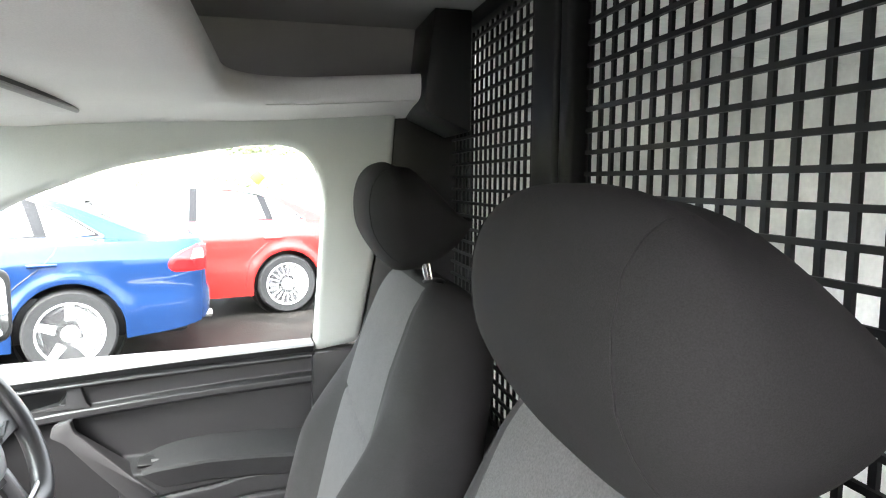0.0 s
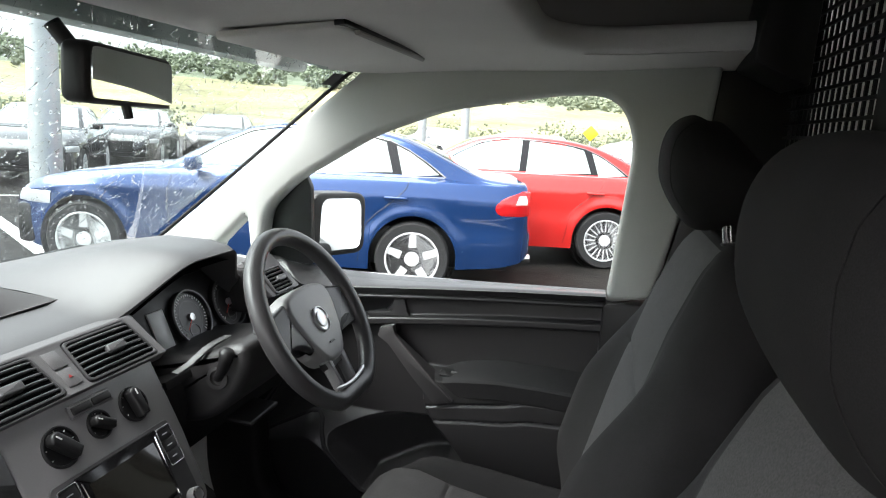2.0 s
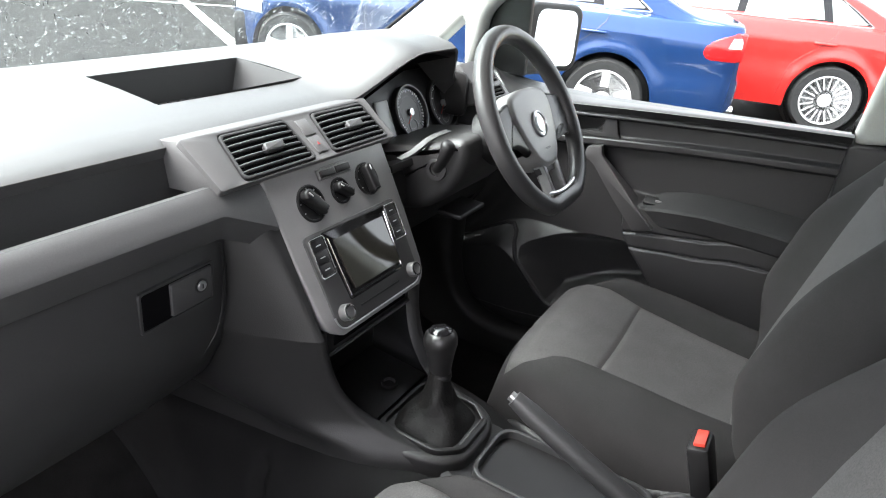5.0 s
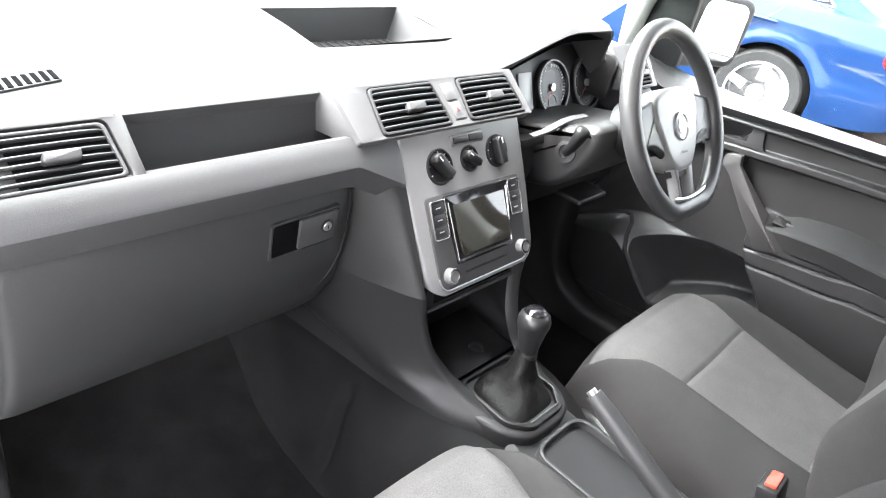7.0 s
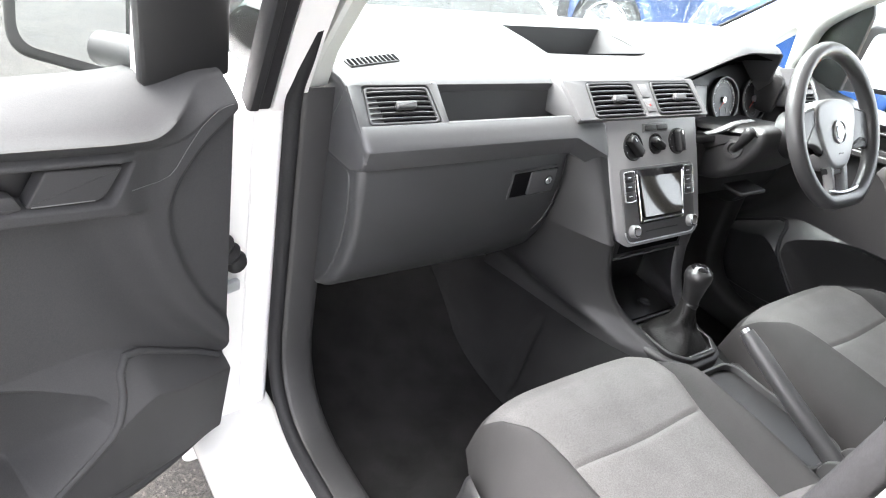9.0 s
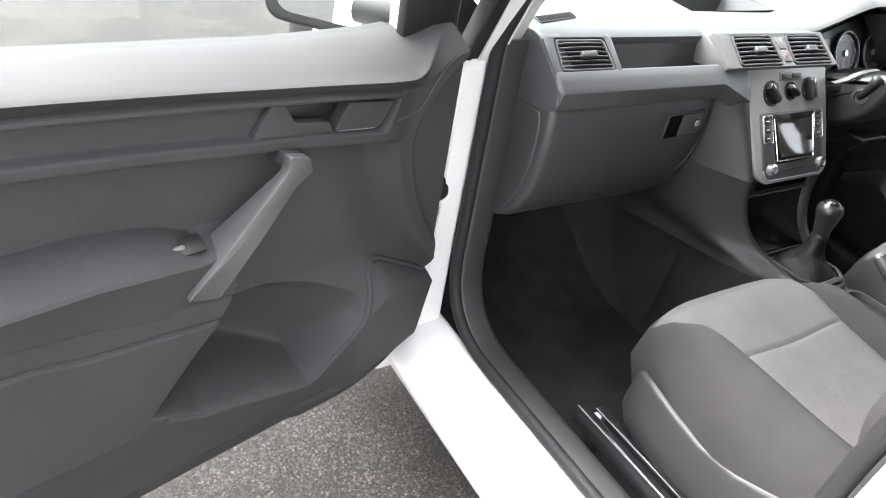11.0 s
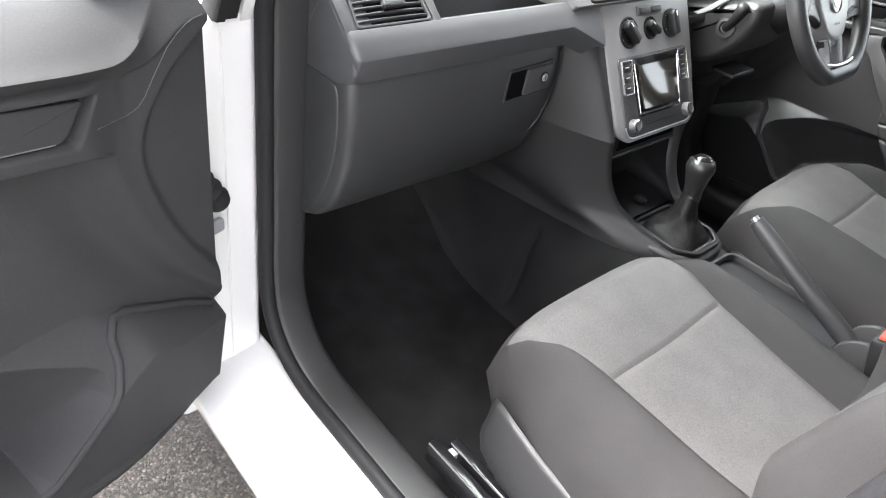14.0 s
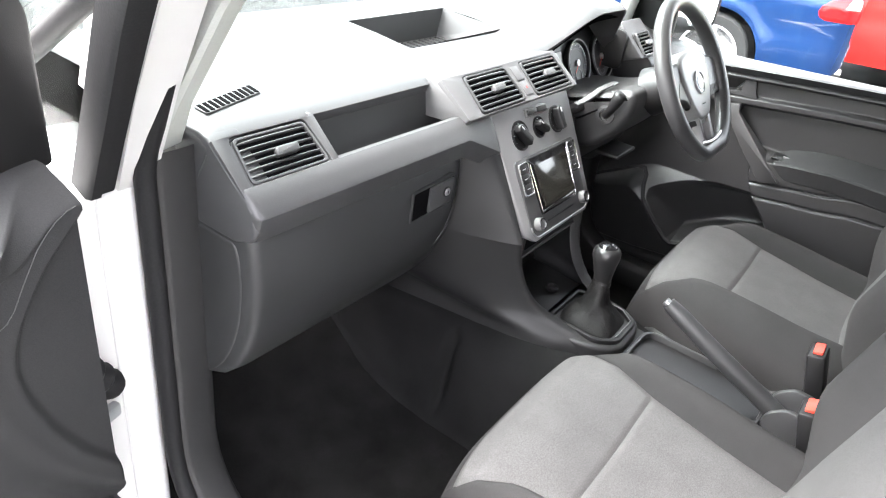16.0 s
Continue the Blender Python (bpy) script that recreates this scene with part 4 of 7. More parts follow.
        grip = prism(rounded([(-0.30 * r, -w), (0.30 * r, -w), (0.34 * r, w * 0.9), (0.12 * r, w * 1.12), (-0.12 * r, w * 1.12), (-0.34 * r, w * 0.9)], 0.003), "z", 0.0, 0.017, 0.004, 3)
        part("grip", grip, BLACK, k).matrix_basis = f @ Matrix.Rotation(radians(turn), 4, "Z")
        part("pointer", rbox(0, w * 0.75, 0.0175, 0.0016, w * 0.4, 0.001, 0), INK, k).matrix_basis = f @ Matrix.Rotation(radians(turn), 4, "Z")
        for i in range(7):
            a = radians(-120 + 40 * i)
            part("mark", rbox(0, 0, 0.0012, 0.0014, 0.003, 0.0008, 0), INK, k).matrix_basis = f @ Matrix.Rotation(a, 4, "Z") @ Matrix.Translation((0, r * 0.80, 0))
    part("button_strip", rbox(0, 0, 0.001, 0.075, 0.018, 0.006, 0.002), STACK, d).matrix_basis = on_stack(0.0, 0.085)
    for x in (-0.018, 0.018):
        part("button", rbox(x, 0, 0.0035, 0.033, 0.011, 0.006, 0.002), CONSOLE, d).matrix_basis = on_stack(0.0, 0.085)
    # radio
    r = thing("radio", "black and chrome touchscreen car radio with two knobs", "car radio")
    r.matrix_basis = on_stack(0, 0.655)
    part("bezel", prism(rounded([(-0.108, -0.078), (0.108, -0.078), (0.112, 0.066), (-0.112, 0.066)], [0.022, 0.022, 0.01, 0.01], 6), "z", -0.004, 0.003, 0.002), BEZEL, r)
    low = rounded([(-0.112, 0.066), (-0.108, -0.078), (0.108, -0.078), (0.112, 0.066)], [0, 0.022, 0.022, 0], 8)
    part("bezel_edge", tube([(x, z, 0.0022) for x, z in low if z < -0.045], 0.0014, 8), SATIN, r, "thin silver edge along the foot")
    part("screen_frame", prism(rounded([(-0.066, -0.045), (0.070, -0.045), (0.078, 0.062), (-0.076, 0.062)], 0.004), "z", 0.0, 0.006, 0.002), GLOSSB, r)
    part("frame_edge", prism(rounded([(-0.062, -0.0405), (0.066, -0.0405), (0.066, -0.0375), (-0.058, -0.0375)], 0.001), "z", 0.005, 0.0075), CHROME, r, "silver lower edge of the screen")
    for e in (-1, 1):
        part("frame_edge", tube([(e * 0.0655 + 0.002, -0.0385, 0.0060), (e * 0.0700 + 0.001, 0.052, 0.0060)], 0.0010, 6), CHROME, r, "silver side edge of the screen")
    part("screen", prism([(-0.056, -0.032), (0.060, -0.032), (0.064, 0.046), (-0.060, 0.046)], "z", 0.004, 0.0072), SCREEN, r, "dark glossy touchscreen").matrix_basis = Matrix.Translation((0, 0, 0.002)) @ Matrix.Rotation(radians(-3.5), 4, "X")
    for x, s in ((-0.090, -1), (0.092, 1)):
        ring = rounded([(x - 0.016, 0.000), (x + 0.016, 0.000), (x + 0.016, 0.060), (x - 0.016, 0.060)], 0.005)
        part("trim_strip", prism(ring, "z", 0, 0.0066, 0.0008, holes=[rounded([(x - 0.0140, 0.0020), (x + 0.0140, 0.0020), (x + 0.0140, 0.0580), (x - 0.0140, 0.0580)], 0.004)]), CHROME, r, "silver strip round the buttons")
        for i in range(3):
            k = part("key", rbox(x, 0.012 + 0.018 * i, 0.003, 0.0265, 0.0172, 0.004, 0.0015), CONSOLE, r)
            part("legend", rbox(x, 0.012 + 0.018 * i, 0.0052, 0.010, 0.0016, 0.0006, 0), SATIN, k)
    for x in (-0.088, 0.090):
        k = part("volume_knob", lathe([(0.0125, 0.0), (0.0125, 0.013), (0.011, 0.015), (0.001, 0.015)], 24, m=Matrix.Translation((x, -0.056, 0))), STACK, r, "ribbed knob with a silver ring")
        part("ring", lathe([(0.0112, 0.0148), (0.0112, 0.0160), (0.0085, 0.0162), (0.0083, 0.0148)], 24, m=Matrix.Translation((x, -0.056, 0))), CHROME, k)
    part("slot", rbox(0.0, -0.060, 0.003, 0.10, 0.0025, 0.003, 0), DIAL, r)
    return d


centre_stack()


def tunnel():
    d = thing("floor_console", "dark plastic floor console with gear lever surround", "console")
    # cheeks from the stack down to the tunnel
    for s in (-1, 1):
        rings = []
        for k in range(29):
            z = lerp(0.871, 0.60, k / 28)
            y0 = curve([(0.60, 0.325), (0.680, 0.330), (0.692, 0.350), (0.702, 0.395), (0.712, 0.430), (0.728, 0.460), (0.75, 0.483), (0.78, 0.500), (0.82, 0.512), (0.873, 0.517)], z)
            x = curve([(0.60, 0.085), (0.680, 0.070), (0.692, 0.074), (0.702, 0.088), (0.715, 0.099), (0.735, 0.112), (0.76, 0.121), (0.80, 0.130), (0.873, 0.139)], z)
            row = [(s * (x - 0.026), y0 + 0.016, z), (s * (x - 0.018), y0 + 0.002, z), (s * (x - 0.010), y0, z), (s * (x - 0.003), y0 + 0.004, z), (s * x, y0 + 0.012, z)]
            row += [(s * (x + dx), min(y0 + dy, 1.0), z) for dx, dy in ((0.012, 0.030), (0.026, 0.056), (0.042, 0.085), (0.056, 0.12), (0.066, 0.17), (0.070, 0.24), (0.070, 0.50))]
            rings.append(row)
        part("cheek", loft(rings, False), CONSOLE, d, "dark plastic side of the console", smooth=70)
    # carpeted tunnel: a ledge along the console's foot, a soft ridge and a steep side with a pressed slot
    def side(y):
        zt = spline([(-0.30, 0.58), (0.10, 0.60), (0.30, 0.655), (0.40, 0.672), (0.50, 0.668), (0.69, 0.648), (0.90, 0.625), (1.15, 0.60)], y)
        xt = spline([(-0.30, 0.108), (0.30, 0.112), (0.40, 0.124), (0.50, 0.142), (0.69, 0.152), (1.15, 0.165)], y)
        xr = spline([(-0.30, 0.120), (0.25, 0.150), (0.40, 0.186), (0.54, 0.192), (0.60, 0.186), (0.66, 0.178), (0.90, 0.174), (1.15, 0.180)], y)
        zr = spline([(-0.30, 0.54), (0.30, 0.600), (0.42, 0.622), (0.56, 0.612), (0.63, 0.600), (0.70, 0.590), (0.90, 0.57), (1.15, 0.55)], y)
        xf = spline([(-0.30, 0.160), (0.40, 0.215), (0.70, 0.214), (0.87, 0.190), (1.15, 0.20)], y)
        zf = spline([(0.70, FLOOR_Z), (0.87, 0.482), (1.05, 0.595)], y)
        zr = max(zr, zf + 0.03)
        return [(xt - 0.04, zt + 0.004), (xt, zt), (lerp(xt, xr, 0.55), lerp(zt, zr, 0.38)), (xr - 0.006, zr + 0.006), (xr + 0.003, zr - 0.012), (lerp(xr, xf, 0.35), lerp(zr, zf, 0.4)), (lerp(xr, xf, 0.72), lerp(zr, zf, 0.75)), (xf - 0.006, zf + 0.018), (xf - 0.001, zf + 0.006), (xf + 0.012, zf - 0.01)]

    rings = []
    for i in range(201):
        y = lerp(1.15, -0.30, i / 200)
        near = [side(y + 0.012 * k) for k in range(-5, 6)]
        p = [(sum(n[j][0] for n in near) / 11, sum(n[j][1] for n in near) / 11) for j in range(len(near[0]))]
        slot = 0.020 * math.exp(-((y - 0.592) / 0.012) ** 2)
        p = [(x - slot * (3 <= j <= 6), z) for j, (x, z) in enumerate(p)]
        wob = [0.0016 * noise.noise(Vector((y * 9, k * 0.8, 5.0))) for k in range(len(p))]
        rings.append([(-x - w, y, z) for (x, z), w in zip(p, wob)][::-1] + [(x, y, z) for x, z in p])
    tagged(mesh_ob("floor_tunnel", loft(rings, False), CARPET_G, 80), "dark grey carpet over the transmission tunnel", "floor", kind="structure")
    part("cubby_back", rbox(0, 0.60, 0.77, 0.22, 0.02, 0.2, 0.004), BLACK, d)
    part("cubby_floor", rbox(0, 0.53, 0.690, 0.21, 0.16, 0.012, 0.004, m=Matrix.Rotation(radians(5), 4, "X")), BLACK, d)
    slot = part("card_slot", rbox(0, 0.560, 0.838, 0.225, 0.07, 0.044, 0.005), BLACK, d, "shallow slot under the radio")
    part("slot_lip", rbox(0, 0.5225, 0.8205, 0.215, 0.006, 0.004, 0.0015), DASH, slot)
    part("slot_mouth", rbox(0, 0.5245, 0.842, 0.19, 0.003, 0.022, 0.001), VOID, slot)
    s = Matrix.Translation((0.03, 0.50, 0.698))
    part("power_socket", lathe([(0.014, 0.0), (0.014, 0.006), (0.010, 0.007), (0.009, 0.002), (0.001, 0.002)], 20, m=s), BLACK, d)
    top = prism(rounded([(-0.050, 0.308), (0.050, 0.308), (0.084, 0.345), (0.108, 0.47), (-0.108, 0.47), (-0.084, 0.345)], [0.03, 0.03, 0.03, 0.004, 0.004, 0.03], 6), "z", 0.640, 0.697, 0.008, 3)
    part("surround", top, CONSOLE, d)
    # rear part between the seats
    rings = []
    for y, w, z in ((0.335, 0.080, 0.680), (0.30, 0.084, 0.675), (0.1, 0.086, 0.665), (-0.1, 0.088, 0.660), (-0.28, 0.092, 0.66)):
        rings.append([(-w - 0.02, y, FLOOR_Z), (-w, y, z - 0.012), (-w + 0.012, y, z), (-w + 0.03, y, z), (w - 0.03, y, z), (w - 0.012, y, z), (w, y, z - 0.012), (w + 0.02, y, FLOOR_Z)])
    part("tunnel_cover", loft(rings), CONSOLE, d)
    # cup holder: a dark well with a raised rim
    rim = rounded([(-0.066, 0.05), (0.066, 0.05), (0.066, 0.300), (-0.066, 0.300)], 0.035, 6)
    inner = rounded([(-0.059, 0.057), (0.059, 0.057), (0.059, 0.293), (-0.059, 0.293)], 0.030, 6)
    c = part("cup_holder", prism(rim, "z", 0.655, 0.692, 0.003, holes=[inner]), DASH_LOW, d)
    part("well", prism(inner, "z", 0.655, 0.6785), BLACK, c)
    # gear lever
    g = thing("gear_lever", "black gear lever with a leather gaiter and glossy knob", "gear lever")
    part("gaiter_frame", prism(rounded([(-0.042, 0.318), (0.042, 0.318), (0.072, 0.352), (0.068, 0.458), (-0.068, 0.458), (-0.072, 0.352)], 0.014), "z", 0.694, 0.706, 0.003, holes=[rounded([(-0.037, 0.326), (0.037, 0.326), (0.064, 0.356), (0.060, 0.450), (-0.060, 0.450), (-0.064, 0.356)], 0.012)]), BLACK, g)
    part("trim_strip", tube([(0.0625, 0.366, 0.7065), (0.0610, 0.354, 0.7065), (0.0365, 0.3275, 0.7065), (-0.0365, 0.3275, 0.7065)], 0.0013, 6), STACK, g, "thin grey strip")
    rings = []
    for k in range(25):
        u = k / 24
        z = lerp(0.692, 0.788, u)
        w = curve([(0.0, 0.060), (0.12, 0.055), (0.25, 0.043), (0.42, 0.031), (0.60, 0.023), (0.80, 0.0185), (1.0, 0.0165)], u)
        c = Vector((0.004 + 0.1 * (z - 0.70), 0.393 + 0.08 * (z - 0.70), z))
        e = lerp(0.55, 1.0, min(1.0, u / 0.4))
        deep = 0.20 * math.sin(math.pi * min(1.0, u / 0.85)) * (1 - 0.4 * u)
        ring = []
        for i in range(64):
            a = 2 * math.pi * i / 64
            fold = 1 + deep * (0.55 * math.sin(3 * a + 5.2 * u) + 0.35 * math.sin(5 * a - 9 * u + 1.3) + 0.25 * noise.noise(Vector((2 * math.cos(a), 2 * math.sin(a), 7 * u))))
            crease = 0.006 * math.sin(2 * a + 1.0) * math.sin(math.pi * u) + 0.003 * math.sin(16 * u + 2 * a) * (1 - u)
            ring.append(c + Vector((w * fold * math.copysign(abs(math.cos(a)) ** e, math.cos(a)), w * fold * math.copysign(abs(math.sin(a)) ** e, math.sin(a)), crease)))
        rings.append(ring)
    part("gaiter", loft(rings), LEATHER, g, "creased black leather gaiter")
    knob = Matrix.Translation((0.012, 0.398, 0.772)) @ Matrix.Rotation(radians(-6), 4, "X")
    part("knob", lathe([(0.016, -0.006), (0.018, 0.0), (0.018, 0.006), (0.0165, 0.008), (0.018, 0.02), (0.0225, 0.045), (0.0262, 0.058), (0.0266, 0.066), (0.024, 0.075), (0.016, 0.082), (0.001, 0.085)], 32, m=knob), KNOB, g)
    part("knob_cap", lathe([(0.0185, 0.0805), (0.016, 0.0840), (0.008, 0.0865), (0.001, 0.0870)], 24, m=knob), GLOSSB, g, "glossy cap")
    # handbrake
    h = thing("handbrake", "black plastic handbrake lever beside the seat", "handbrake")
    pts = [(-0.022, 0.262, 0.815), (-0.020, 0.235, 0.800), (-0.015, 0.15, 0.755), (-0.008, 0.07, 0.715), (0, 0.0, 0.675), (0.0, -0.04, 0.65)]
    part("lever", tube(pts, [0.0125, 0.0155, 0.0165, 0.017, 0.018, 0.02], 18), DASH_LOW, h)
    part("release_button", tube([(-0.0225, 0.268, 0.818), (-0.0216, 0.250, 0.809)], 0.0075, 14), SATIN, h)
    part("boot", rbox(0.0, -0.04, 0.648, 0.07, 0.16, 0.03, 0.012), BLACK, h)
    for x in (-0.034, 0.034):
        part("bracket", prism(rounded([(0.060, 0.64), (0.048, 0.712), (0.022, 0.734), (-0.012, 0.732), (-0.12, 0.668), (-0.14, 0.63)], 0.012), "x", x - 0.006, x + 0.006, 0.004), DASH_LOW, h)


tunnel()


def driver_dash():
    d = thing("instrument_binnacle", "dark instrument binnacle with round dials behind the wheel", "instrument cluster")
    c = Matrix.Translation((0.386, 0.722, 1.070)) @ Matrix.Rotation(radians(66), 4, "X")
    part("panel", prism(rounded([(-0.18, -0.085), (0.19, -0.085), (0.17, 0.075), (-0.15, 0.075)], 0.03), "z", -0.03, -0.006, 0.004), BLACK, d).matrix_basis = c
    for x in (-0.002, 0.128):
        part("dial", lathe([(0.055, -0.006), (0.055, 0.006), (0.0535, 0.0075), (0.051, 0.0070), (0.049, -0.001), (0.001, -0.001)], 48, m=c @ Matrix.Translation((x, -0.008, 0))), DIAL, d)
        part("bezel", lathe([(0.0555, 0.004), (0.0545, 0.0078), (0.0525, 0.0078), (0.0520, 0.004)], 48, m=c @ Matrix.Translation((x, -0.008, 0)), cap=False), STACK, d, "thin grey ring")
        for i in range(33):
            a = radians(225 - 270 * i / 32)
            l = 0.007 if i % 4 == 0 else 0.004
            part("mark", rbox(0, 0, 0.0008, l, 0.0017, 0.001, 0), INK, d).matrix_basis = c @ Matrix.Translation((x + (0.046 - l / 2) * math.cos(a), -0.008 + (0.046 - l / 2) * math.sin(a), 0)) @ Matrix.Rotation(a, 4, "Z")
        part("scale_ring", lathe([(0.0335, -0.0008), (0.0335, -0.0004), (0.0328, -0.0004), (0.0328, -0.0008)], 40, m=c @ Matrix.Translation((x, -0.008, 0)), cap=False), STACK, d)
        part("hub", lathe([(0.0075, 0), (0.0075, 0.005), (0.001, 0.006)], 20, m=c @ Matrix.Translation((x, -0.008, 0))), SATIN, d)
        part("gauge", lathe([(0.0150, -0.0006), (0.0150, 0.0004), (0.0135, 0.0004), (0.0135, -0.0006)], 24, m=c @ Matrix.Translation((x, -0.036, 0)), cap=False), STACK, d)
        part("needle", rbox(0.014, 0, 0.0045, 0.034, 0.0014, 0.001, 0, m=Matrix()), RED_P, d).matrix_basis = c @ Matrix.Translation((x, -0.008, 0)) @ Matrix.Rotation(radians(222), 4, "Z")
    part("display", rbox(-0.088, -0.012, -0.004, 0.044, 0.078, 0.004, 0.002), LCD, d, "grey display screen").matrix_basis = c
    # added black sheets paint the shade under and behind the hood
    rings = [[(x, y, dash_z(x, dash_front(x)) - 0.026 - 0.004 * (1 - hood_k(x))) for y in (dash_front(x) + 0.012, 0.72, 0.81)] for x in [0.17 + 0.02 * i for i in range(14)]]
    part("hood_shade", loft(rings, False), VOID, d, "black sheet painting the shade under the hood")
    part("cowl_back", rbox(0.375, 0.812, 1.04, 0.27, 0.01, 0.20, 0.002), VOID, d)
    part("cowl_side", prism(rounded([(0.665, 1.04), (0.668, 1.135), (0.82, 1.135), (0.82, 1.04)], 0.02), "x", 0.518, 0.532, 0.004), BLACK, d)
    part("cowl_foot", prism([(0.615, 1.026), (0.72, 0.985), (0.80, 0.985), (0.80, 0.97), (0.61, 1.012)], "x", 0.165, 0.50, 0.003), BLACK, d)
    # lower panel under the wheel
    rings = []
    for x in (0.135, 0.16, 0.3, 0.5, 0.62, 0.65):
        e = 0.02 if x in (0.135, 0.65) else 0
        rings.append([(x, 0.655 + e, 1.000), (x, 0.635 + e, 0.998), (x, 0.625 + e, 0.985), (x, 0.62 + e, 0.95), (x, 0.65 + e, 0.85), (x, 0.72 + e, 0.80), (x, 0.95, 0.80), (x, 0.95, 0.985)])
    part("lower_panel", loft(rings), CONSOLE, d)
    rings = []
    for x, y, z, w in ((0.188, 0.614, 1.032, 0.003), (0.200, 0.608, 1.036, 0.006), (0.212, 0.602, 1.042, 0.0065), (0.224, 0.596, 1.051, 0.0065), (0.238, 0.590, 1.061, 0.006), (0.256, 0.584, 1.068, 0.005), (0.272, 0.580, 1.071, 0.0035), (0.290, 0.578, 1.073, 0.0015)):
        rings.append([(x, y, z + w * 0.5), (x, y - 0.005, z + w * 0.2), (x, y - 0.005, z - w * 0.5), (x, y + 0.001, z - w * 0.6), (x, y + 0.006, z - w * 0.3), (x, y + 0.006, z + w * 0.5)])
    part("silver_trim", loft(rings), DASH, d, "satin silver trim strip", smooth=50)
    v = Matrix.Translation((0.590, 0.645, 1.105)) @ Matrix.Rotation(radians(-42), 4, "X")
    vent(d, -0.045, 0.045, 0.004, v)
    part("vent_surround", prism([(0.70, 1.15), (0.62, 1.08), (0.70, 1.05), (0.76, 1.1)], "x", 0.532, 0.66, 0.006), DASH, d)
    # steering column and stalks
    s = thing("steering_column", "black steering column shroud with stalks", "steering column")
    side = rounded([(0.72, 1.025), (0.60, 1.050), (0.540, 1.078), (0.512, 1.078), (0.505, 1.040), (0.528, 0.985), (0.575, 0.935), (0.66, 0.912), (0.72, 0.912)], [0.01, 0.03, 0.015, 0.012, 0.03, 0.03, 0.03, 0.02, 0.01], 5)
    part("shroud", prism(side, "x", 0.232, 0.472, 0.018, 4), HOUSD, s, "black moulded column shroud", smooth=50)
    part("column_neck", tube([(0.345, 0.52, 1.06), (0.342, 0.47, 1.092)], [0.052, 0.045], 24), BLACK, s)
    part("height_lever", rbox(0.335, 0.555, 0.915, 0.10, 0.055, 0.010, 0.004, 3), BLACK, s, "black steering height lever")
    for sx in (-1, 1):
        st = part("stalk", tube([(0.352 + sx * dx, y, z) for dx, y, z in ((0.096, 0.578, 1.010), (0.116, 0.562, 1.018), (0.124, 0.552, 1.032), (0.126, 0.545, 1.050), (0.126, 0.541, 1.066), (0.126, 0.539, 1.072))], [0.013, 0.0095, 0.0090, 0.0110, 0.0135, 0.009], 14), BLACK, s, "black control stalk", smooth=60)
        part("stalk_socket", lathe([(0.020, -0.004), (0.020, 0.004), (0.013, 0.005), (0.012, -0.002)], 20, m=Matrix.Translation((0.352 + sx * 0.119, 0.562, 1.017)) @ Matrix.Rotation(radians(sx * 80), 4, "Y"), cap=False), CONSOLE, st)


driver_dash()


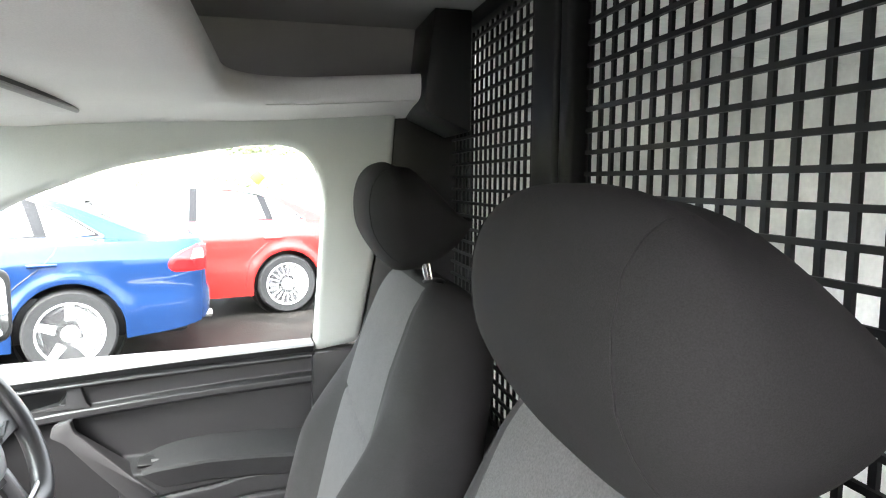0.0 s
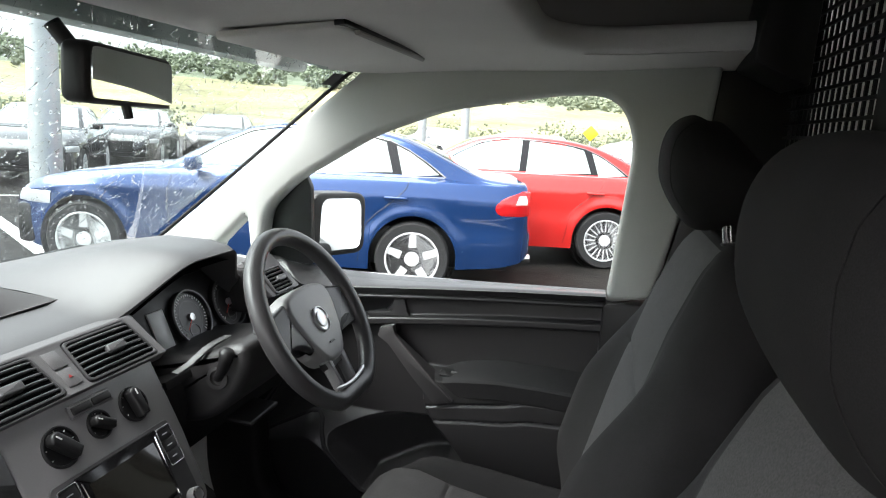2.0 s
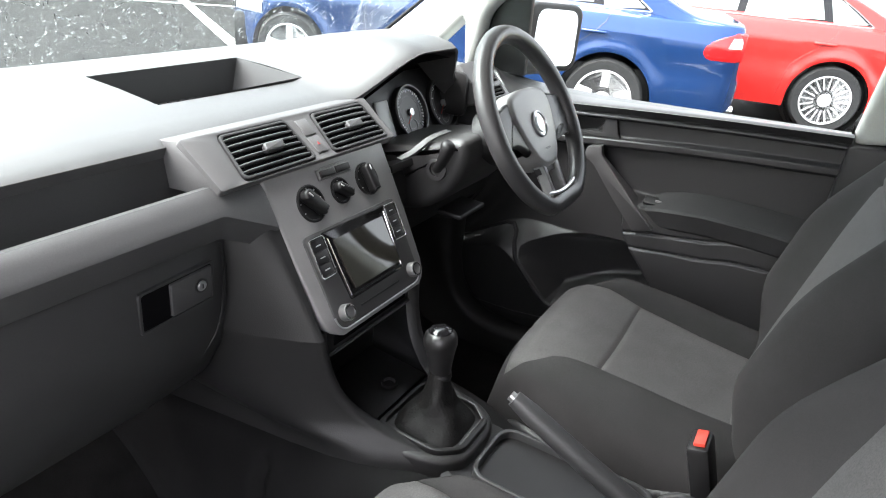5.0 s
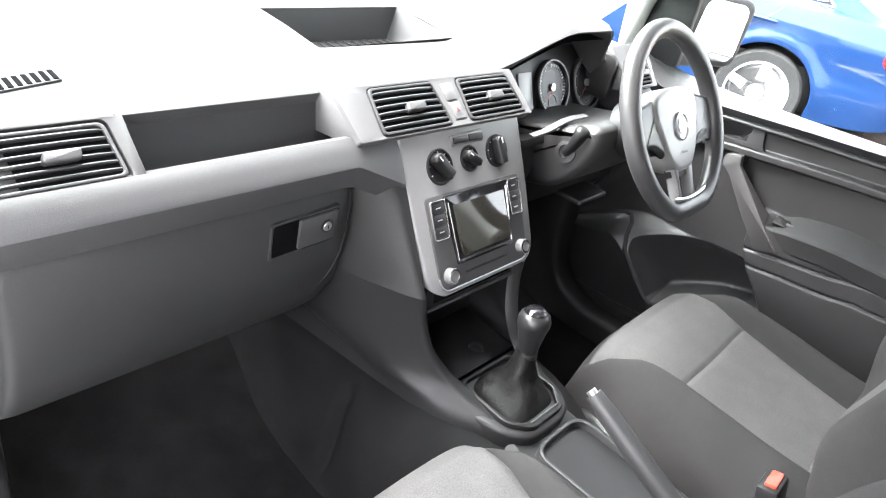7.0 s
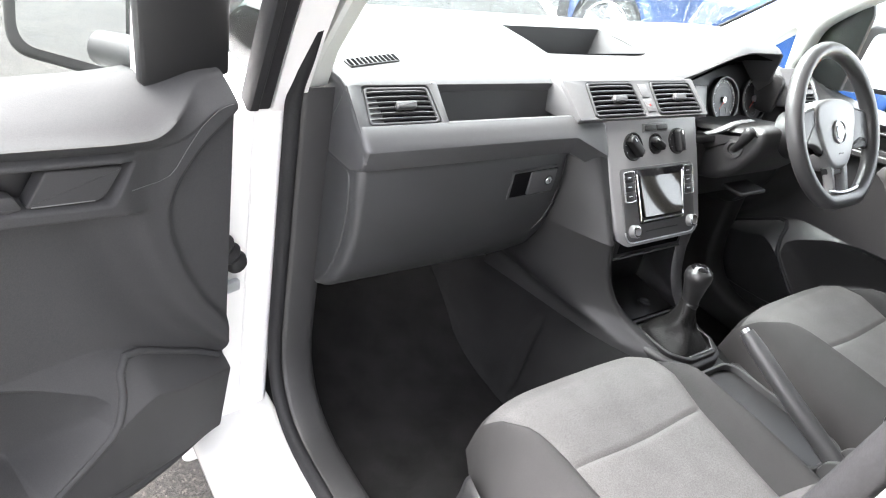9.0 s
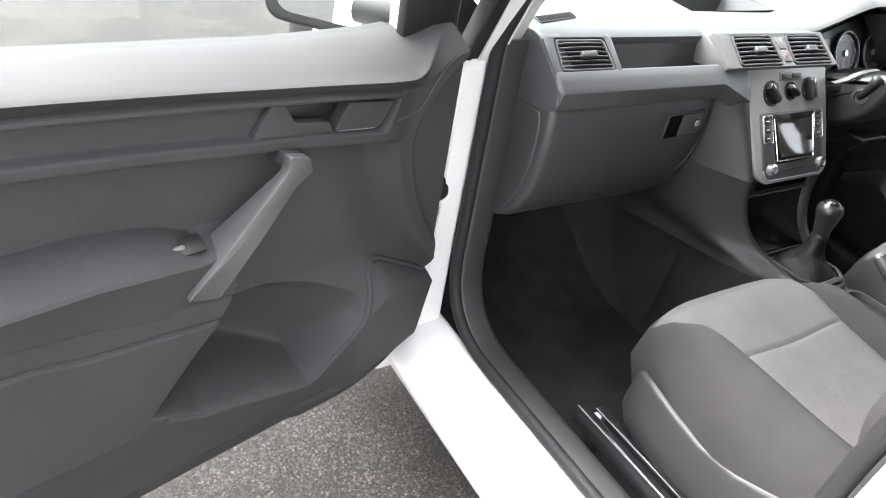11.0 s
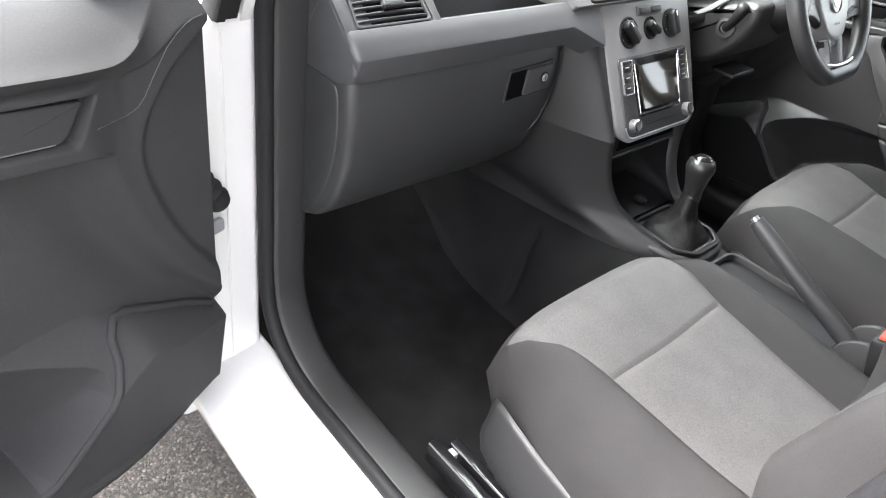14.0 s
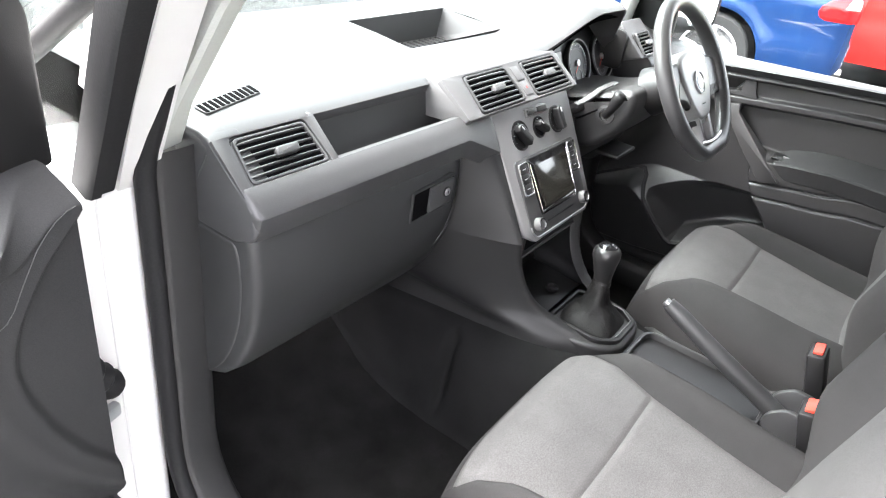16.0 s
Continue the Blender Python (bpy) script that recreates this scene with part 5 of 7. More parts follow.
def steering_wheel():
    w = thing("steering_wheel", "dark grey three-spoke steering wheel with a flat bottom", "steering wheel")
    w.matrix_basis = Matrix.Translation((0.340, 0.446, 1.107)) @ Matrix.Rotation(radians(58), 4, "X")
    R = 0.158
    rings = []
    for i in range(72):
        a = 2 * math.pi * i / 72
        x, y = R * math.cos(a), R * math.sin(a)
        y = max(y, -0.138 - 0.010 * (1 - (x / R) ** 2))
        o = Vector((x, y, 0)).normalized()
        wide = 0.0172 if -0.05 < y < 0.12 else 0.0162
        rings.append([Vector((x, y, 0.012)) + o * (wide * math.cos(b)) + Vector((0, 0, 0.0165 * math.sin(b))) for b in [2 * math.pi * k / 18 for k in range(18)]])
    rings.append(rings[0])
    bm = loft(rings, True, False)
    bmesh.ops.remove_doubles(bm, verts=bm.verts, dist=1e-6)
    part("rim", bm, WHEEL, w, "thick grained rim")
    hub = rounded([(-0.078, 0.050), (-0.030, 0.060), (0.030, 0.060), (0.078, 0.050), (0.084, 0.018), (0.066, -0.034), (0.046, -0.068), (0.024, -0.084), (-0.024, -0.084), (-0.046, -0.068), (-0.066, -0.034), (-0.084, 0.018)], 0.016)
    bm = prism(hub, "z", -0.03, 0.018, 0.010, 4)
    bmesh.ops.triangulate(bm, faces=[f for f in bm.faces if len(f.verts) > 4])
    part("hub_cover", bm, HUBP, w, "airbag cover with the sky's reflection put into its grey")
    for s in (-1, 1):
        arm = rounded([(s * 0.050, 0.050), (s * 0.148, 0.030), (s * 0.152, -0.012), (s * 0.143, -0.046), (s * 0.128, -0.050), (s * 0.124, -0.034), (s * 0.108, -0.028), (s * 0.082, -0.034), (s * 0.056, -0.052)], [0.004, 0.004, 0.01, 0.004, 0.006, 0.012, 0.012, 0.01, 0.004], 5)
        part("spoke", prism(arm, "z", -0.003, 0.0125, 0.006, 3), WHEEL, w)
        part("lower_spoke", prism(rounded([(s * 0.020, -0.080), (s * 0.036, -0.074), (s * 0.032, -0.104), (s * 0.032, -0.142), (s * 0.018, -0.142), (s * 0.021, -0.106)], 0.004), "z", -0.006, 0.014, 0.004), FASC, w, "satin grey lower spoke")
    foot = [(0.062 * k, -0.131 + 0.008 * k * k, 0.020) for k in [i / 8 - 1 for i in range(17)]]
    part("spoke_foot", tube(foot, [0.0035 if 0 < i < 16 else 0.001 for i in range(17)], 8), SATIN, w, "satin silver edge inside the rim")
    part("spoke_bridge", prism(rounded([(-0.036, -0.076), (0.036, -0.076), (0.034, -0.094), (-0.034, -0.094)], 0.006), "z", -0.008, 0.008, 0.003), BLACK, w)
    part("badge", lathe([(0.024, 0.016), (0.024, 0.0220), (0.0215, 0.0230), (0.0205, 0.0205), (0.001, 0.0205)], 36, m=Matrix.Translation((0, -0.008, 0))), SATIN, w, "round chrome badge")
    part("badge_disc", lathe([(0.0150, 0.0200), (0.0150, 0.0222), (0.0130, 0.0230), (0.001, 0.0230)], 30, m=Matrix.Translation((0, -0.008, 0))), SATIN, w)
    part("legend", rbox(0, -0.052, 0.0200, 0.018, 0.003, 0.0008, 0), BLACK, w)


steering_wheel()


# ---- seats ----
def seat(lower=0.0, label="dark fabric van seat with pale grey centre panels"):
    s = thing("front_seat", label, "seat", "front seats")
    qs = sorted({round(v, 4) for v in [-0.6, 0.6, -0.585, 0.585, -0.615, 0.615] + [lerp(-1, 1, i / 52) for i in range(53)] + [-0.995, 0.995, -0.985, 0.985]})
    ys = sorted({round(v, 4) for v in [0.196, 0.202, 0.208, 0.365, 0.358] + [lerp(-0.14, 0.30, i / 20) for i in range(21)] + [lerp(0.30, 0.388, i / 16) for i in range(17)]})

    def top(q, y):
        w = spline([(-0.14, 0.235), (0.0, 0.250), (0.12, 0.254), (0.22, 0.242), (0.30, 0.217), (0.35, 0.202), (0.375, 0.194), (0.388, 0.186)], y)
        hp = spline([(-0.14, 0.122), (0.0, 0.130), (0.2, 0.148), (0.30, 0.170), (0.355, 0.183), (0.388, 0.172)], y)
        zt = spline([(-0.14, 0.722), (0.05, 0.735), (0.20, 0.753), (0.28, 0.767), (0.33, 0.762), (0.357, 0.744), (0.374, 0.706), (0.388, 0.63)], y)
        a = abs(q)
        x = hp * a / 0.6 if a < 0.6 else hp + (w - hp) * (a - 0.6) / 0.4
        r = min(0.99995, x / w)
        z = 0.60 + (zt - 0.60) * (1 - r ** 8) ** (1 / 3)
        z += 0.030 * smooth01((a - 0.58) / 0.16) * (1 - r ** 5) * smooth01((0.39 - y) / 0.15) * 1.6
        z -= 0.010 * (1 - smooth01(a / 0.6)) * smooth01((0.30 - y) / 0.1)
        g = math.exp(-((a - 0.6) / 0.018) ** 2)
        if a < 0.6:
            g = max(g, math.exp(-((y - 0.202) / 0.004) ** 2))
        if a < 0.62:
            g = max(g, math.exp(-((y - 0.3615) / 0.004) ** 2))
        wob = 0.0018 * noise.noise(Vector((x * 14 * (1 if q > 0 else -1), y * 14, 3.1)))
        return (math.copysign(x, q), y - 0.045 * a ** 3 * smooth01((y - 0.20) / 0.17), z - 0.0045 * g + wob)

    bd, bl = bmesh.new(), bmesh.new()
    for bm, light in ((bd, False), (bl, True)):
        vs = {}

        def vert(i, j):
            if (i, j) not in vs:
                vs[i, j] = bm.verts.new(top(qs[i], ys[j]))
            return vs[i, j]

        for i in range(len(qs) - 1):
            for j in range(len(ys) - 1):
                cq, cy = (qs[i] + qs[i + 1]) / 2, (ys[j] + ys[j + 1]) / 2
                if (abs(cq) < 0.6 and cy < 0.3615) == light:
                    bm.faces.new((vert(i, j), vert(i + 1, j), vert(i + 1, j + 1), vert(i, j + 1)))
        if not light:
            edge = [top(q, ys[-1]) for q in qs]
            left = [top(qs[0], y) for y in ys]
            right = [top(qs[-1], y) for y in ys]
            for line in (edge, left, right):
                a = [bm.verts.new(p) for p in line]
                b = [bm.verts.new((p[0] * 0.90, p[1] - 0.03 if line is edge else p[1], 0.52)) for p in line]
                for k in range(len(a) - 1):
                    bm.faces.new((a[k], a[k + 1], b[k + 1], b[k]))
            bmesh.ops.remove_doubles(bm, verts=bm.verts, dist=1e-5)
    part("cushion", bd, FAB_D, s, smooth=60)
    part("cushion_panel", bl, FAB_L, s, "pale grey fabric centre panel", smooth=60)
    # backrest
    base, ang = Vector((0, -0.078, 0.70)), radians(14)
    upv, fw = Vector((0, -math.sin(ang), math.cos(ang))), Vector((0, math.cos(ang), math.sin(ang)))
    H = 0.640

    def panel_edge(s_):
        return curve([(0.0, 0.58), (0.45, 0.62), (0.75, 0.72), (0.92, 0.83), (1.0, 0.88)], s_)

    def back(s_, a):
        """a: angle round the section, 0 at one side, 90 degrees at the front."""
        w = spline([(0, 0.225), (0.15, 0.245), (0.45, 0.252), (0.65, 0.235), (0.80, 0.205), (0.90, 0.180), (0.96, 0.160), (0.985, 0.140), (1.0, 0.115)], s_)
        dep = spline([(0, 0.070), (0.5, 0.070), (0.80, 0.062), (0.93, 0.050), (0.98, 0.036), (1.0, 0.020)], s_)
        c, n = math.cos(a), math.sin(a)
        q0, pe = abs(c) ** 0.5, panel_edge(s_)
        x = w * math.copysign(q0 * pe / 0.59 if q0 < 0.59 else pe + (q0 - 0.59) * (1 - pe) / 0.41, c)
        d = dep * math.copysign(abs(n) ** 0.6, n) * (1 if n > 0 else 1.55)
        if n > 0:
            q = abs(x) / w
            d += 0.060 * smooth01((q - pe + 0.04) / 0.26) * (1 - smooth01((q - 0.84) / 0.16)) * smooth01((0.82 - s_) / 0.42) * smooth01(s_ / 0.25)
            d -= 0.005 * math.exp(-((q - panel_edge(s_)) / 0.018) ** 2) * (s_ < 0.96)
            d -= 0.005 * math.exp(-((s_ - 0.62) / 0.008) ** 2) * (q < panel_edge(s_))
        return base + upv * (H * s_) + fw * d + Vector((x, 0, 0))

    na = 96
    ss = sorted({round(i / 34, 4) for i in range(28)} | {0.61, 0.614, 0.62, 0.626, 0.632, 0.84, 0.88, 0.91, 0.94, 0.96, 0.975, 0.985, 0.993, 1.0})
    angs = [2 * math.pi * i / na for i in range(na)]
    bd, bl = bmesh.new(), bmesh.new()
    for bm, light in ((bd, False), (bl, True)):
        vs = {}

        def vert(i, j):
            j %= na
            if (i, j) not in vs:
                vs[i, j] = bm.verts.new(back(ss[i], angs[j]))
            return vs[i, j]

        for i in range(len(ss) - 1):
            for j in range(na):
                a = (angs[j] + math.pi / na) % (2 * math.pi)
                lit = 0 < a < math.pi and abs(math.cos(a)) ** 0.5 < 0.59 and ss[i] < 0.985
                if lit == light:
                    bm.faces.new((vert(i, j), vert(i, j + 1), vert(i + 1, j + 1), vert(i + 1, j)))
        if not light:
            bm.faces.new([vert(len(ss) - 1, j) for j in range(na)])
            bm.faces.new([vert(0, j) for j in range(na)][::-1])
    part("backrest", bd, FAB_B, s, smooth=60)
    part("backrest_panel", bl, FAB_M, s, "pale grey fabric centre panel", smooth=60)
    # headrest, its side panels sewn on along a seam
    c = Vector((0, -0.190 - 0.2 * lower, 1.414 - lower))
    bd = bmesh.new()

    def head(ph, a):
        cz, sz = math.copysign(abs(math.cos(ph)) ** 0.72, math.cos(ph)), math.copysign(abs(math.sin(ph)) ** 0.9, math.sin(ph))
        x = 0.144 * cz * math.copysign(abs(math.cos(a)) ** 0.55, math.cos(a))
        d = (0.060 if math.sin(a) > 0 else 0.108) * cz * math.copysign(abs(math.sin(a)) ** 0.75, math.sin(a))
        z = (0.088 if sz > 0 else 0.080) * sz
        d *= 1 - 0.25 * smooth01(-sz)
        if z > 0 and d < 0.02:
            z -= 0.110 * min(1.0, (0.02 - d) / 0.128) ** 1.4 * z / 0.088
        return c + Vector((x * (1 + 0.10 * z / 0.1), d + 0.012 + 0.26 * z * (1 if math.sin(a) > 0 else 0.2) - 0.16 * z, z))

    rings = [[head(-math.pi / 2 + math.pi * k / 32, 2 * math.pi * j / 200) for j in range(200)] for k in range(33)]
    hr = part("headrest", loft(rings, bm=bd), FAB_H, s, smooth=60)
    for sx in (-1, 1):
        line = []
        for k in range(9, 47):
            ph = -math.pi / 2 + math.pi * k / 48
            found = [p for p in (head(ph, math.pi / 2 - sx * math.pi / 2 * j / 90) for j in range(91)) if (p.x - c.x) * sx > 0.100]
            if found:
                line.append(found[0] + Vector((0, 0.0003, 0.0003)))
        if len(line) > 3:
            part("seam", tube(line, 0.0005, 6), FAB_H, hr, "sewn seam")
    if lower == 0:
        part("release_button", lathe([(0.009, -0.02), (0.009, 0.003), (0.007, 0.005), (0.001, 0.005)], 20, m=Matrix.Translation(c + Vector((-0.083, 0.050, 0.000))) @ Matrix.Rotation(radians(30), 4, "Z") @ Matrix.Rotation(radians(-90), 4, "X")), SATIN, s, "round silver button")
    for x in (-0.082, 0.082):
        part("headrest_post", tube([(x, -0.222, 1.28), (x, -0.205, 1.37 - lower)], 0.0065, 12), CHROME, s, "chrome headrest post")
        part("post_collar", lathe([(0.016, 0), (0.017, 0.006), (0.012, 0.009), (0.001, 0.009)], 18, m=Matrix.Translation((x, -0.2215, 1.318))), BLACK, s)
    # base: moulded side covers with a dipping upper edge, and the rails
    for sx in (-1, 1):
        ring = []
        for y, zt, zb, o in ((0.332, 0.575, 0.535, 0.190), (0.328, 0.612, 0.525, 0.205), (0.318, 0.645, 0.515, 0.222), (0.300, 0.662, 0.508, 0.236), (0.26, 0.663, 0.503, 0.246), (0.20, 0.654, 0.50, 0.252), (0.145, 0.648, 0.50, 0.254), (0.08, 0.656, 0.50, 0.254), (0.02, 0.676, 0.50, 0.252), (-0.035, 0.698, 0.50, 0.250), (-0.08, 0.705, 0.50, 0.247), (-0.12, 0.705, 0.50, 0.245), (-0.18, 0.66, 0.50, 0.24)):
            ring.append([(sx * (o - 0.03), y - 0.012, zt - 0.045), (sx * (o - 0.013), y - 0.004, zt - 0.012), (sx * (o - 0.008), y, zt), (sx * (o - 0.003), y, zt - 0.001), (sx * (o + 0.001), y, zt - 0.008), (sx * (o + 0.003), y, zt - 0.03), (sx * (o + 0.010), y, (zt + zb) / 2 + 0.01), (sx * (o + 0.008), y, zb + 0.055), (sx * (o - 0.006), y, zb + 0.028), (sx * (o - 0.020), y, zb + 0.020), (sx * (o - 0.04), y - 0.012, zb + 0.02)])
        part("side_cover", loft(ring), CONSOLE, s, "dark plastic seat side cover", smooth=50)
        for x, z, y1, hgt in ((0.244, 0.512, 0.352, 0.040), (0.272, 0.508, 0.372, 0.046)):
            rail = part("rail", rbox(sx * x, (y1 - 0.26) / 2, z, 0.018, y1 + 0.26, hgt, 0.004, 3), GLOSSB, s, "black steel seat rail")
            part("rail_edge", rbox(sx * (x + 0.0085), (y1 - 0.262) / 2, z + hgt / 2 - 0.0015, 0.0016, y1 + 0.255, 0.0016, 0), STACK, rail)
        part("rail_end", rbox(sx * 0.258, 0.338, 0.512, 0.030, 0.016, 0.026, 0.004), STEEL, s)
        part("rail_foot", rbox(sx * 0.25, 0.05, 0.462, 0.05, 0.5, 0.05, 0.003), BLACK, s)
    part("seat_base", rbox(0, 0.08, 0.50, 0.42, 0.46, 0.16, 0.02), BLACK, s)
    return s


seat(0.030, "dark fabric passenger seat with pale grey panels and lowered headrest").matrix_basis = Matrix.Translation((-0.347, 0, 0))
seat(0.0, "dark fabric driver's seat with pale grey centre panels behind the wheel").matrix_basis = Matrix.Translation((0.350, 0, 0))


def buckle(x, y, z, name="seat_belt_buckle"):
    b = thing(name, "black seat belt buckle with a red release button", "seat belt buckle", "buckles")
    b.matrix_basis = Matrix.Translation((x, y, z)) @ Matrix.Rotation(radians(-18), 4, "X")
    part("housing", rbox(0, 0, -0.045, 0.052, 0.030, 0.09, 0.006), BLACK, b)
    part("release", rbox(0, -0.002, 0.001, 0.036, 0.016, 0.008, 0.002), RED_P, b, "red release button")
    part("stem", rbox(0, 0.0, -0.13, 0.022, 0.008, 0.10, 0.003), BLACK, b)


buckle(-0.092, 0.0, 0.797)
buckle(0.075, 0.02, 0.80)


# ---- doors ----
def step01(d, w):
    """Smooth step over an array: 0 below -w/2, 1 above w/2."""
    s = np.clip(d / w + 0.5, 0, 1)
    return s * s * (3 - 2 * s)


def outside(poly, u, z):
    """Signed distance of points to a polygon, negative inside."""
    best = np.full(u.shape, 9.0)
    inside = np.zeros(u.shape, bool)
    for (x0, y0), (x1, y1) in zip(poly, poly[1:] + poly[:1]):
        dx, dy = x1 - x0, y1 - y0
        t = np.clip(((u - x0) * dx + (z - y0) * dy) / (dx * dx + dy * dy), 0, 1)
        best = np.minimum(best, np.hypot(u - x0 - t * dx, z - y0 - t * dy))
        if y0 != y1:
            inside ^= ((y0 > z) != (y1 > z)) & (u < dx * (z - y0) / dy + x0)
    return np.where(inside, -best, best)


def soft(s, xs, ys, w=0.011):
    """Values along a bent line with its corners rounded."""
    return sum(np.interp(s + w * k, xs, ys) for k in (-1, -0.6, -0.25, 0.25, 0.6, 1)) / 6


def lip_z(u):
    """Height of the rounded edge of the ledge under the glass."""
    return soft(u, [0, 0.030, 0.045, 0.062, 0.080, 0.098, 0.118, 0.165, 0.272, 0.45, 0.602, 0.81], [1.119, 1.118, 1.113, 1.100, 1.086, 1.076, 1.071, 1.074, 1.085, 1.102, 1.115, 1.130])


def ridge_low(u):
    return soft(u, [0.0, 0.10, 0.14, 0.167, 0.322, 0.515, 0.616, 0.81], [0.960, 0.966, 0.971, 0.976, 0.998, 1.021, 1.031, 1.047])


def band_top(u):
    return soft(u, [0, 0.026, 0.05, 0.07, 0.10, 0.133, 0.274, 0.448, 0.602, 0.81], [1.092, 1.088, 1.070, 1.056, 1.050, 1.051, 1.066, 1.083, 1.096, 1.111])


def card_relief(u, z):
    """How far the moulded door card stands proud, u from its front edge rearwards."""
    I = soft
    ua = I(z, [0.736, 0.802, 0.864, 0.921, 0.961, 0.994, 1.025, 1.052, 1.072, 1.11], [-0.006, 0.039, 0.069, 0.087, 0.091, 0.081, 0.060, 0.037, 0.008, -0.03])
    ub = I(z, [0.697, 0.756, 0.811, 0.867, 0.916, 0.954, 1.0], [-0.01, 0.037, 0.070, 0.096, 0.114, 0.124, 0.128])
    uc = I(z, [0.678, 0.746, 0.808, 0.852, 0.90, 0.944, 0.975], [0, 0.071, 0.120, 0.145, 0.164, 0.180, 0.188])
    h = np.where(u > uc, -0.013 - 0.012 * np.exp(-((u - uc) / 0.045) ** 2), 0)
    s = np.clip((u - ub) / np.maximum(uc - ub, 0.005), 0, 1)
    h = np.where(u <= uc, -0.003 - 0.022 * s * s * (3 - 2 * s), h)
    h = np.where(u <= ub, -0.013 + 0.010 * step01(u - ua, 0.014) - 0.004 * np.clip((u - ua) / 0.06, 0, 1) * np.clip((ub - u) / 0.02, 0, 1), h)
    # raised frame of the handle band and its bright lower ridge
    low, zb, lip = ridge_low(u), band_top(u), lip_z(u)
    up = -0.003 + 0.011 * step01(u - 0.138, 0.045)
    k = step01(z - low - 0.002, 0.008) * step01(u - 0.115, 0.035)
    h = h * (1 - k) + up * k
    front = 0.141 + np.clip(1.044 - z, 0, 1) * 0.62
    h -= 0.016 * step01(z - low - 0.022, 0.007) * step01(zb - 0.008 - z, 0.005) * step01(u - front, 0.010)
    # underside of the ledge
    w = np.clip((z - zb) / (lip - zb), 0, 1)
    out = I(u, [0, 0.04, 0.06, 0.09, 0.12, 0.16], [-0.038, -0.030, -0.016, 0.004, 0.012, 0.014])
    k = step01(z - zb - 0.002, 0.004)
    h = h * (1 - k) + k * (-0.003 + (out + 0.003) * w ** 1.3)
    h -= 0.022 * step01(-outside([(0.339, 1.063), (0.228, 1.048), (0.254, 1.015), (0.318, 1.034)], u, z), 0.008)
    # shoulder of the lower panel
    zt = I(u, [0, 0.083, 0.143, 0.185, 0.22], [0.668, 0.717, 0.758, 0.774, 0.778])
    ze = I(u, [0, 0.09, 0.14, 0.17, 0.20], [0.652, 0.682, 0.706, 0.696, 0.675])
    hf = I(u, [0, 0.09, 0.15, 0.20, 0.45, 0.8], [0.002, 0.030, 0.043, 0.047, 0.044, 0.042])
    s = np.clip((zt - z) / (zt - ze), 0, 1)
    s = s * (1.35 - 0.35 * s)
    rear = I(z, [0.60, 0.683, 0.755, 0.796, 0.832, 0.90], [0.615, 0.556, 0.494, 0.454, 0.430, 0.42])
    h = h * (1 - s) + (hf - 0.026 * np.clip((ze - z) / 0.17, 0, 1)) * s
    # rear bolster under the armrest, in two steps
    a2 = I(u, [0.434, 0.513, 0.615, 0.664, 0.81], [0.832, 0.847, 0.862, 0.876, 0.885])
    a3 = I(u, [0.471, 0.531, 0.622, 0.673, 0.81], [0.802, 0.811, 0.821, 0.833, 0.84])
    hb = 0.040 + 0.003 * np.clip((0.90 - z) / 0.12, 0, 1) - 0.005 * np.exp(-((z - a2) / 0.0028) ** 2) - 0.005 * np.exp(-((z - a3) / 0.0028) ** 2)
    k = step01(u - rear, 0.014) * step01(0.905 - z, 0.02) * (z > 0.66)
    h = h * (1 - k) + np.maximum(h, hb) * k
    # map pocket: deep at the rear, with a curved front wall
    pocket = [(0.560, 0.683), (0.500, 0.752), (0.458, 0.792), (0.42, 0.790), (0.36, 0.787), (0.241, 0.767), (0.205, 0.760), (0.188, 0.742), (0.186, 0.712), (0.200, 0.684), (0.288, 0.594), (0.304, 0.588), (0.364, 0.607), (0.424, 0.626), (0.495, 0.645)]
    s = np.clip((u - 0.165 + 0.25 * (0.70 - z)) / 0.27, 0, 1)
    deep = 0.024 - 0.124 * s * s * (3 - 2 * s)
    d = np.maximum(0, -outside(pocket, u, z))
    cone = h - 1.6 * d - 60 * d * d
    bowl = 0.5 * (cone + deep + np.sqrt((cone - deep) ** 2 + 0.034 ** 2))
    h = np.where(d > 0, np.minimum(h, bowl), h)
    # groove and tuck along the foot
    zg = I(u, [0, 0.104, 0.205, 0.30, 0.45, 0.81], [0.498, 0.513, 0.526, 0.539, 0.535, 0.52])
    h -= 0.012 * step01(zg - z, 0.009) - 0.007 * step01(zg - 0.022 - z, 0.009) * step01(0.30 - u, 0.03)
    return h - 0.030 * np.clip((0.515 - z) / 0.06, 0, 1) ** 2


